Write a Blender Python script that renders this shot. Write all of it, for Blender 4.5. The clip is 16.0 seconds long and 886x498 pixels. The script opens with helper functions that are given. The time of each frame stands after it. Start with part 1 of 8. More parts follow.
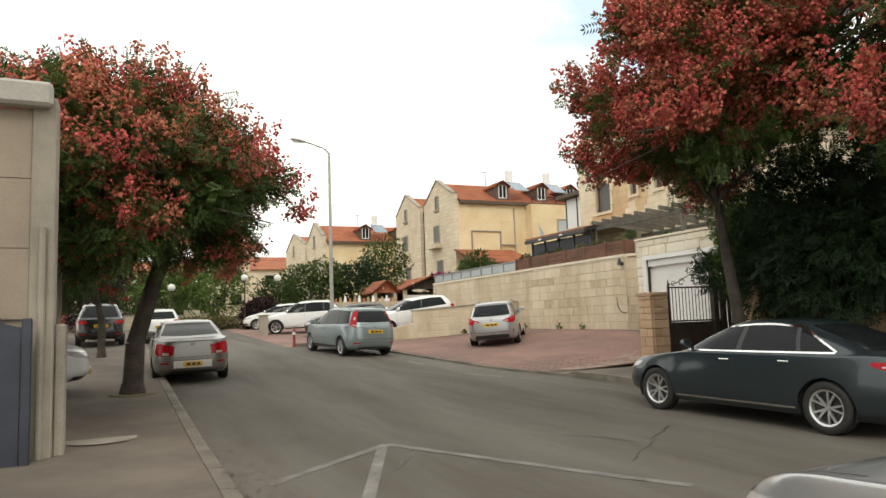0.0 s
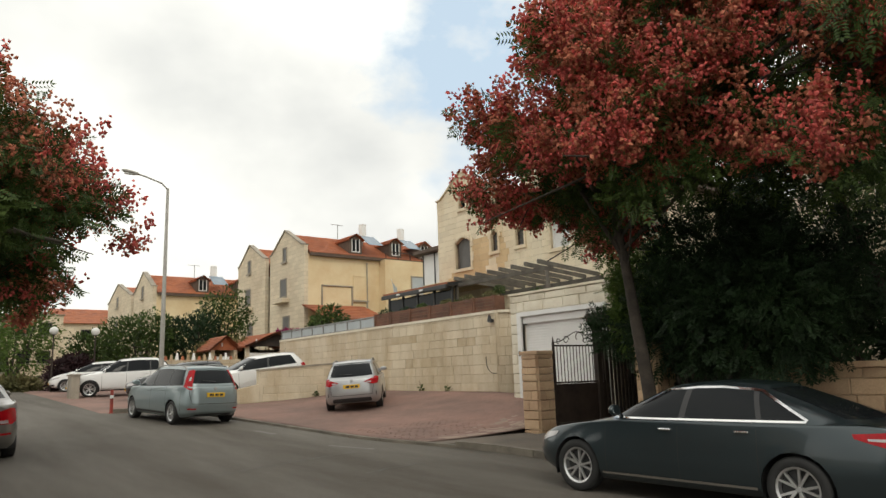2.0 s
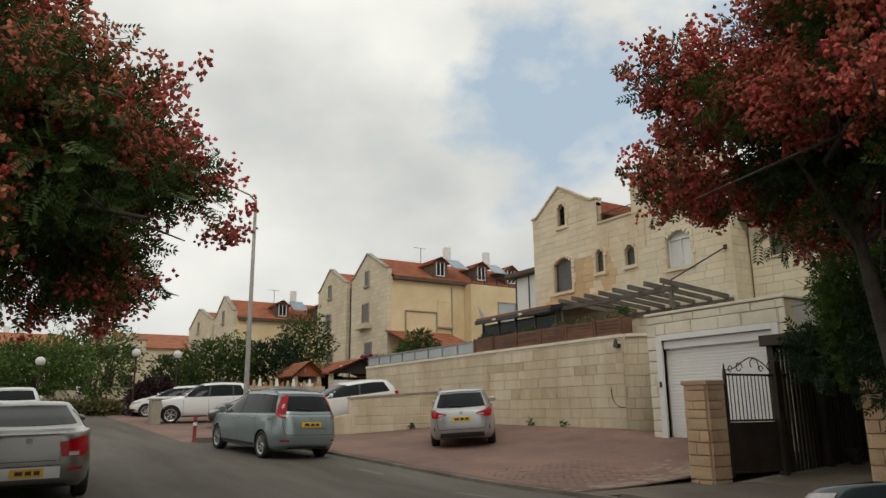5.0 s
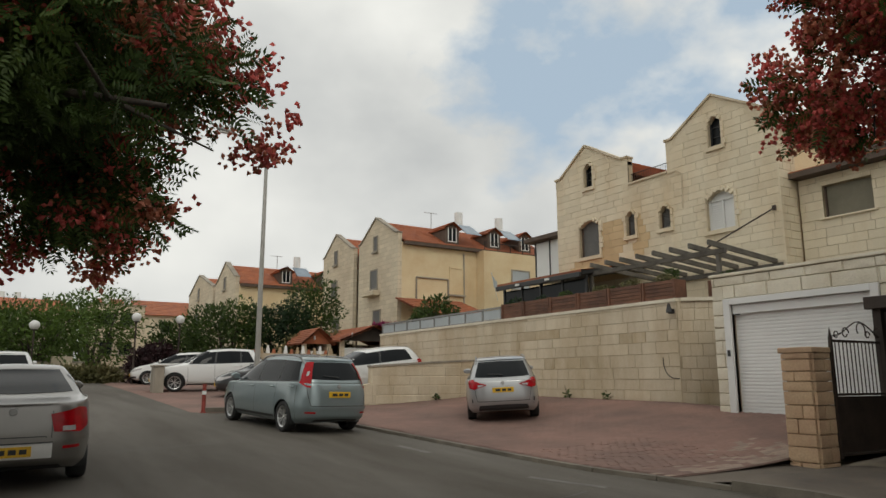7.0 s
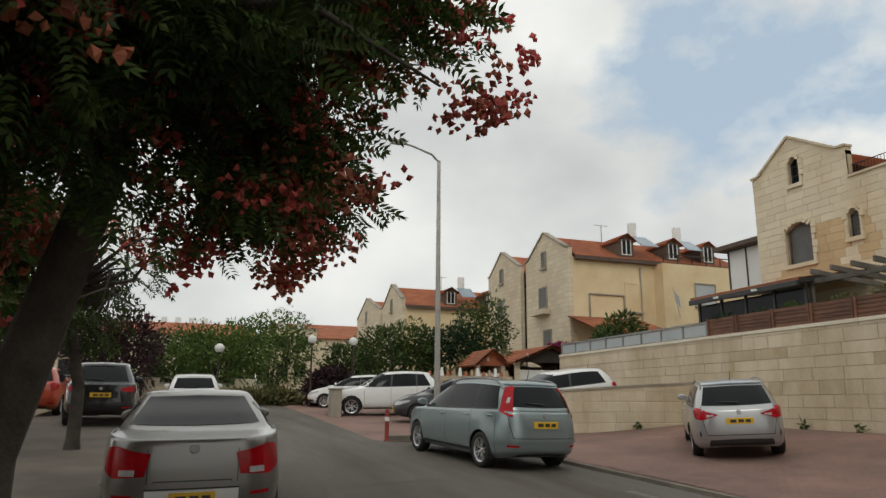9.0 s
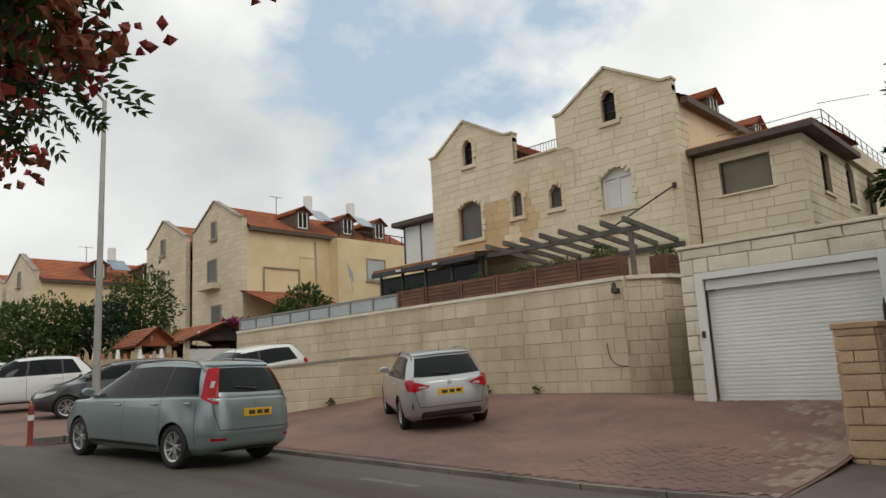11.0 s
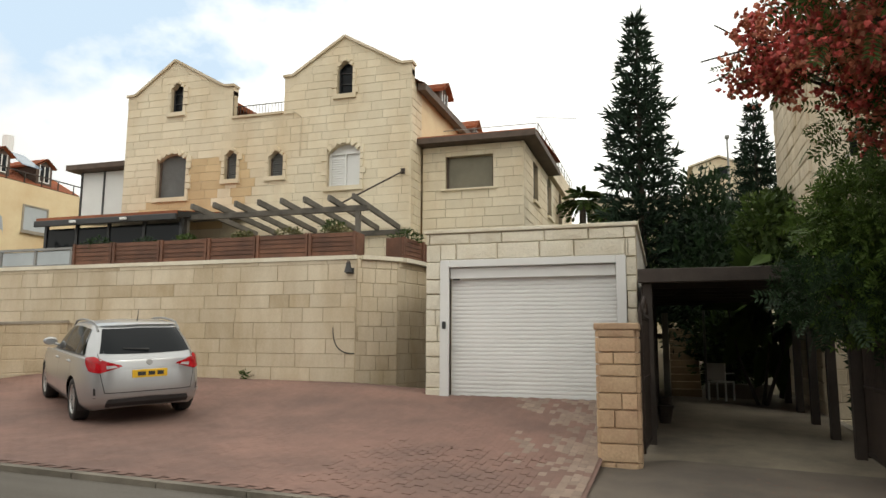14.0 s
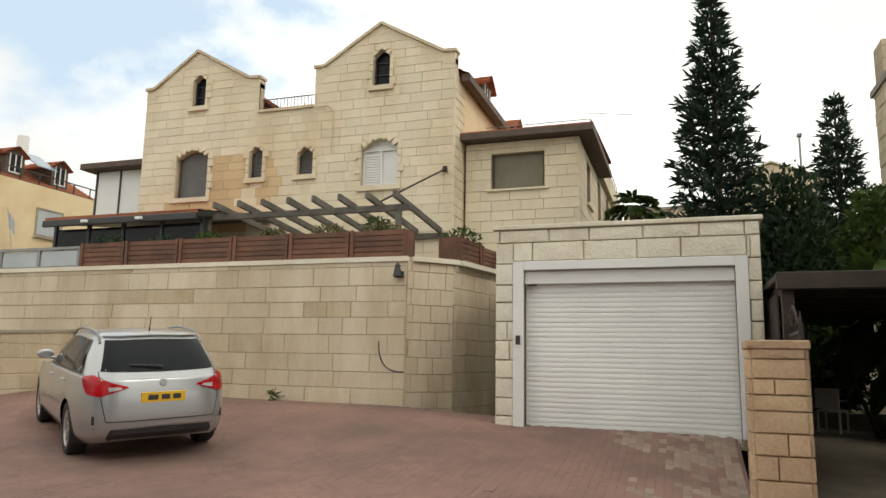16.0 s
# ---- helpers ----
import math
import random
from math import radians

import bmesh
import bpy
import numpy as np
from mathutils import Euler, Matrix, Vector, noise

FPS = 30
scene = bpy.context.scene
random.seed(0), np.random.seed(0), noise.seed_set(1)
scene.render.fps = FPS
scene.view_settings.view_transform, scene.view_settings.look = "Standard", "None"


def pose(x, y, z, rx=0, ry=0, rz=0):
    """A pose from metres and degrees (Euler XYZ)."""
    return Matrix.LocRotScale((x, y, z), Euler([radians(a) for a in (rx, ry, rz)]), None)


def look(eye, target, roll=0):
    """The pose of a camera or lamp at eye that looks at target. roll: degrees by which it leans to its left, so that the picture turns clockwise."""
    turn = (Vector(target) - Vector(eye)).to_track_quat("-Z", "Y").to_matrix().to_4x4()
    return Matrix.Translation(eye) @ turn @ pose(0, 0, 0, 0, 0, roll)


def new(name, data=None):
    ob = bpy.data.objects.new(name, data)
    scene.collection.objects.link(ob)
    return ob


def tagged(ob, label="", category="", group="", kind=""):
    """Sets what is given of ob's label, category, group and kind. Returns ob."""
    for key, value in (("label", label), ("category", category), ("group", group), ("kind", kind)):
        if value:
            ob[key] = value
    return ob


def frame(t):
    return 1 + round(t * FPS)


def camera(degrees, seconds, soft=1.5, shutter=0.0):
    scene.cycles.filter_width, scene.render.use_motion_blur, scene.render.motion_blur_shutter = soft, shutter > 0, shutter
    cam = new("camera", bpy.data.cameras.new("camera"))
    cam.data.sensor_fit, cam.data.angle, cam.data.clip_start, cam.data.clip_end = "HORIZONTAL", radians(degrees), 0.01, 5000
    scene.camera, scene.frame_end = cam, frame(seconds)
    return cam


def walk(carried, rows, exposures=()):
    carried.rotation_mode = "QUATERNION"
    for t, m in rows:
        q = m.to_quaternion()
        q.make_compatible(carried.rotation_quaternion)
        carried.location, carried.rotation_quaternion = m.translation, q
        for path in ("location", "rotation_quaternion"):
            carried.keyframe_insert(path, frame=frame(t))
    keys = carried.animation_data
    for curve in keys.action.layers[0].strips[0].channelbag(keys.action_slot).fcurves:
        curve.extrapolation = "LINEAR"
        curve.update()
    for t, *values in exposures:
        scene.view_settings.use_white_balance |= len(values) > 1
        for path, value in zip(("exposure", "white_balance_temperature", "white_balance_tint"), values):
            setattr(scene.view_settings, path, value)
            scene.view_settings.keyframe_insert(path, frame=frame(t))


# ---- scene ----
from mathutils.bvhtree import BVHTree

cam = camera(64.2, 16.0)
PATH = [
    (0, (-0.497, -0.943, 1.826), (0.335, 0.864, 2.029), -2.0),
    (0.5, (-0.407, -0.295, 1.807), (0.599, 1.412, 2.08), -1.8),
    (1, (-0.157, 0.368, 1.804), (0.95, 2.001, 2.131), -2.8),
    (1.5, (-0.061, 0.906, 1.837), (1.12, 2.48, 2.192), -1.7),
    (2, (0.041, 1.41, 1.853), (1.244, 2.968, 2.208), -1.9),
    (2.5, (0.21, 1.878, 1.866), (1.447, 3.406, 2.228), -0.9),
    (3, (0.185, 2.437, 1.899), (1.265, 4.075, 2.291), 0.7),
    (3.5, (0.377, 3.002, 1.945), (1.368, 4.692, 2.344), 0.2),
    (4, (0.567, 3.625, 1.906), (1.524, 5.326, 2.34), 0.6),
    (4.2, (0.461, 3.745, 1.894), (1.439, 5.429, 2.35), 0.2),
    (6.3, (0.774, 6.105, 1.838), (1.834, 7.752, 2.243), -0.5),
    (6.5, (0.763, 6.311, 1.849), (1.826, 7.964, 2.22), -0.2),
    (7, (0.802, 6.834, 1.841), (1.851, 8.496, 2.209), -0.1),
    (7.5, (0.828, 7.322, 1.868), (1.737, 9.053, 2.288), 0.1),
    (8, (0.915, 7.923, 1.866), (1.63, 9.741, 2.294), 0.4),
    (8.2, (0.922, 8.2, 1.926), (1.555, 10.046, 2.362), 0.5),
    (10.3, (0.979, 10.476, 1.951), (1.987, 12.171, 2.284), -2.3),
    (10.5, (0.968, 10.688, 1.984), (2.112, 12.296, 2.31), -2.8),
    (11, (0.985, 11.117, 2.014), (2.431, 12.455, 2.354), -3.1),
    (11.5, (1.075, 11.529, 2.027), (2.683, 12.666, 2.379), -4.2),
    (12, (1.239, 11.852, 2.028), (2.961, 12.785, 2.434), -4.5),
    (12.5, (1.366, 12.155, 2.014), (3.272, 12.62, 2.402), -5.6),
    (13, (1.472, 12.41, 2.011), (3.425, 12.73, 2.299), -4.9),
    (13.5, (1.73, 12.677, 2.047), (3.66, 13.132, 2.314), -1.7),
    (14, (2.123, 13.055, 2.05), (4.013, 13.646, 2.324), 0.3),
    (14.5, (2.586, 13.335, 2.074), (4.487, 13.907, 2.315), 0.3),
    (15, (3.078, 13.735, 2.085), (4.989, 14.276, 2.323), 0.8),
    (15.5, (3.585, 14.139, 2.092), (5.507, 14.637, 2.337), 1.0),
    (16, (4.023, 14.601, 2.116), (5.895, 15.234, 2.428), 1.0),
]
EXPOSURES = [(t, e, k, 6) for t, e, k in ((0, -0.18, 6800), (1.5, -0.46, 6800), (3, -0.74, 6800), (4.2, -0.92, 6750), (6.3, -1.1, 6650), (8.2, -1.1, 6600), (10.3, -0.92, 6500), (11.5, -0.98, 6500), (12.5, -1.0, 6500), (13, -0.7, 6600), (14.5, -0.4, 6750), (16, -0.46, 6750))]
walk(cam, [(t, look(eye, target, roll)) for t, eye, target, roll in PATH], EXPOSURES)

# ---- light ----
world = bpy.data.worlds.new("sky")
scene.world = world
world.use_nodes = True
wn, wl = world.node_tree.nodes, world.node_tree.links
wn.clear()
w_out = wn.new("ShaderNodeOutputWorld")
w_bg = wn.new("ShaderNodeBackground")
w_sky = wn.new("ShaderNodeTexSky")
w_sky.sky_type = "NISHITA"
w_sky.sun_disc = False
w_sky.sun_elevation = radians(48)
w_sky.sun_rotation = radians(150)
w_tc = wn.new("ShaderNodeTexCoord")
w_map = wn.new("ShaderNodeMapping")
w_map.inputs["Scale"].default_value = (1.0, 1.0, 1.5)
w_map.inputs["Location"].default_value = (0.35, 0.1, 0.2)
w_n1 = wn.new("ShaderNodeTexNoise")
w_n1.inputs["Scale"].default_value = 4.2
w_n1.inputs["Detail"].default_value = 8
w_n1.inputs["Roughness"].default_value = 0.55
w_n1.inputs["Distortion"].default_value = 0.0
w_ramp = wn.new("ShaderNodeValToRGB")
w_ramp.color_ramp.elements[0].position = 0.40
w_ramp.color_ramp.elements[1].position = 0.55
# the overcast breaks up towards the north-east
w_dot = wn.new("ShaderNodeVectorMath")
w_dot.operation = "DOT_PRODUCT"
w_dot.inputs[1].default_value = (0.665, 0.605, 0.437)
w_break = wn.new("ShaderNodeMapRange")
w_break.inputs["From Min"].default_value = 0.92
w_break.inputs["From Max"].default_value = 0.985
w_break.inputs["To Min"].default_value = 0.25
w_break.inputs["To Max"].default_value = -0.005
w_cover = wn.new("ShaderNodeMath")
w_cover.operation = "ADD"
w_n2 = wn.new("ShaderNodeTexNoise")
w_n2.inputs["Scale"].default_value = 1.6
w_n2.inputs["Detail"].default_value = 6
w_shade = wn.new("ShaderNodeValToRGB")
w_shade.color_ramp.elements[0].position = 0.35
w_shade.color_ramp.elements[0].color = (11.5, 11.7, 12.0, 1)
w_shade.color_ramp.elements[1].position = 0.59
w_shade.color_ramp.elements[1].color = (19.5, 19.3, 18.9, 1)
# heavier grey cloud along the street, low down
w_grey = wn.new("ShaderNodeVectorMath")
w_grey.operation = "DOT_PRODUCT"
w_grey.inputs[1].default_value = (0.0, 0.99, 0.14)
w_heavy = wn.new("ShaderNodeMapRange")
w_heavy.inputs["From Min"].default_value = 0.82
w_heavy.inputs["From Max"].default_value = 1.0
w_heavy.inputs["To Min"].default_value = 0.05
w_heavy.inputs["To Max"].default_value = -0.11
w_tone = wn.new("ShaderNodeMath")
w_tone.operation = "ADD"
w_blue = wn.new("ShaderNodeMix")
w_blue.data_type = "RGBA"
w_blue.inputs[0].default_value = 0.75
w_blue.inputs[7].default_value = (11.2, 13.8, 17.0, 1)
w_mix = wn.new("ShaderNodeMix")
w_mix.data_type = "RGBA"
wl.new(w_tc.outputs["Generated"], w_map.inputs[0])
wl.new(w_map.outputs[0], w_n1.inputs["Vector"])
wl.new(w_map.outputs[0], w_n2.inputs["Vector"])
wl.new(w_tc.outputs["Generated"], w_dot.inputs[0])
wl.new(w_dot.outputs["Value"], w_break.inputs[0])
wl.new(w_n1.outputs[0], w_cover.inputs[0])
wl.new(w_break.outputs[0], w_cover.inputs[1])
wl.new(w_cover.outputs[0], w_ramp.inputs[0])
wl.new(w_tc.outputs["Generated"], w_grey.inputs[0])
wl.new(w_grey.outputs["Value"], w_heavy.inputs[0])
wl.new(w_n2.outputs[0], w_tone.inputs[0])
wl.new(w_heavy.outputs[0], w_tone.inputs[1])
wl.new(w_tone.outputs[0], w_shade.inputs[0])
wl.new(w_sky.outputs[0], w_blue.inputs[6])
wl.new(w_ramp.outputs[0], w_mix.inputs[0])
wl.new(w_blue.outputs[2], w_mix.inputs[6])
wl.new(w_shade.outputs[0], w_mix.inputs[7])
wl.new(w_mix.outputs[2], w_bg.inputs[0])
w_bg.inputs[1].default_value = 0.1
wl.new(w_bg.outputs[0], w_out.inputs[0])

sun = new("sun", bpy.data.lights.new("sun", "SUN"))
sun.data.energy = 0.9
sun.data.angle = radians(16)
sun.data.color = (1.0, 0.95, 0.87)
sun.matrix_world = look((-14, -30, 42), (8, 14, 0))


# ---- materials ----
def mat(name, col, rough=0.75, var=0.2, scale=1.2, fine=45.0, bump=0.15, metal=0.0, piece=0.0, coat=0.0, col2=None, stain=0.45, streak=1.0, along=1.0):
    """Base colour varied at two scales, by piece too, with fine relief."""
    m = bpy.data.materials.new(name)
    m.use_nodes = True
    n, l = m.node_tree.nodes, m.node_tree.links
    p = n["Principled BSDF"]
    p.inputs["Roughness"].default_value = rough
    p.inputs["Metallic"].default_value = metal
    p.inputs["Coat Weight"].default_value = coat
    p.inputs["Coat Roughness"].default_value = 0.06
    geo = n.new("ShaderNodeNewGeometry")
    big = n.new("ShaderNodeTexNoise")
    big.inputs["Scale"].default_value = scale
    big.inputs["Detail"].default_value = 6
    big.inputs["Roughness"].default_value = 0.62
    small = n.new("ShaderNodeTexNoise")
    small.inputs["Scale"].default_value = fine
    small.inputs["Detail"].default_value = 3
    squash = n.new("ShaderNodeVectorMath")
    squash.operation = "MULTIPLY"
    squash.inputs[1].default_value = (1, along, streak)
    l.new(geo.outputs["Position"], squash.inputs[0])
    l.new(squash.outputs[0], big.inputs["Vector"])
    l.new(geo.outputs["Position"], small.inputs["Vector"])
    ramp = n.new("ShaderNodeValToRGB")
    ramp.color_ramp.elements[0].position, ramp.color_ramp.elements[1].position = stain - 0.13, stain + 0.2
    c2 = col2 or tuple(c * (1 - var * 1.6) for c in col)
    ramp.color_ramp.elements[0].color = (*c2, 1)
    ramp.color_ramp.elements[1].color = (*col, 1)
    l.new(big.outputs[0], ramp.inputs[0])
    grain = n.new("ShaderNodeMath")
    grain.operation = "MULTIPLY_ADD"
    grain.inputs[1].default_value = var * 1.6
    grain.inputs[2].default_value = 1 - var * 0.8
    l.new(small.outputs[0], grain.inputs[0])
    last = grain.outputs[0]
    if piece:
        info = n.new("ShaderNodeObjectInfo")
        isl = n.new("ShaderNodeNewGeometry")
        add = n.new("ShaderNodeMath")
        add.operation = "ADD"
        l.new(info.outputs["Random"], add.inputs[0])
        l.new(isl.outputs["Random Per Island"], add.inputs[1])
        fr = n.new("ShaderNodeMath")
        fr.operation = "FRACT"
        l.new(add.outputs[0], fr.inputs[0])
        pm = n.new("ShaderNodeMath")
        pm.operation = "MULTIPLY_ADD"
        pm.inputs[1].default_value = piece
        pm.inputs[2].default_value = 1 - piece / 2
        l.new(fr.outputs[0], pm.inputs[0])
        mu = n.new("ShaderNodeMath")
        mu.operation = "MULTIPLY"
        l.new(pm.outputs[0], mu.inputs[0])
        l.new(last, mu.inputs[1])
        last = mu.outputs[0]
    mul = n.new("ShaderNodeVectorMath")
    mul.operation = "SCALE"
    l.new(ramp.outputs[0], mul.inputs[0])
    l.new(last, mul.inputs["Scale"])
    l.new(mul.outputs[0], p.inputs["Base Color"])
    if bump:
        b = n.new("ShaderNodeBump")
        b.inputs["Strength"].default_value = bump
        b.inputs["Distance"].default_value = 0.02
        l.new(small.outputs[0], b.inputs["Height"])
        l.new(b.outputs[0], p.inputs["Normal"])
    return m


def paint(name, col, metal=0.35, rough=0.35):
    return mat(name, col, rough, 0.05, 0.8, 300, 0.0, metal, coat=0.8)


def leafy(name, col, col2, trans=0.25):
    m = mat(name, col, 0.55, 0.25, 0.9, 20, 0.0, piece=0.7, col2=col2, stain=0.5)
    n = m.node_tree.nodes["Principled BSDF"]
    n.inputs["Specular IOR Level"].default_value = 0.25
    if trans:
        t, l = m.node_tree.nodes, m.node_tree.links
        thin = t.new("ShaderNodeBsdfTranslucent")
        mix = t.new("ShaderNodeMixShader")
        mix.inputs[0].default_value = trans
        l.new(n.inputs["Base Color"].links[0].from_socket, thin.inputs[0])
        l.new(n.outputs[0], mix.inputs[1])
        l.new(thin.outputs[0], mix.inputs[2])
        l.new(mix.outputs[0], t["Material Output"].inputs[0])
    return m


def coursed(name, col, col2, w, h, gap=0.012, rough=0.85):
    """Far masonry: courses as fine relief and tint."""
    m = mat(name, col, rough, 0.12, 0.35, 12, 0.0, col2=col2)
    n, l = m.node_tree.nodes, m.node_tree.links
    p = n["Principled BSDF"]
    geo = n.new("ShaderNodeNewGeometry")
    sep = n.new("ShaderNodeSeparateXYZ")
    add = n.new("ShaderNodeMath")
    add.operation = "ADD"
    com = n.new("ShaderNodeCombineXYZ")
    br = n.new("ShaderNodeTexBrick")
    br.inputs["Scale"].default_value = 1.0
    br.inputs["Brick Width"].default_value = w
    br.inputs["Row Height"].default_value = h
    br.inputs["Mortar Size"].default_value = gap
    br.inputs["Color1"].default_value = (1, 1, 1, 1)
    br.inputs["Color2"].default_value = (0.86, 0.86, 0.85, 1)
    br.inputs["Mortar"].default_value = (0.72, 0.7, 0.66, 1)
    l.new(geo.outputs["Position"], sep.inputs[0])
    l.new(sep.outputs[0], add.inputs[0])
    l.new(sep.outputs[1], add.inputs[1])
    l.new(add.outputs[0], com.inputs[0])
    l.new(sep.outputs[2], com.inputs[1])
    l.new(com.outputs[0], br.inputs["Vector"])
    mx = n.new("ShaderNodeVectorMath")
    mx.operation = "MULTIPLY"
    src = p.inputs["Base Color"].links[0].from_socket
    l.new(src, mx.inputs[0])
    l.new(br.outputs["Color"], mx.inputs[1])
    l.new(mx.outputs[0], p.inputs["Base Color"])
    return m


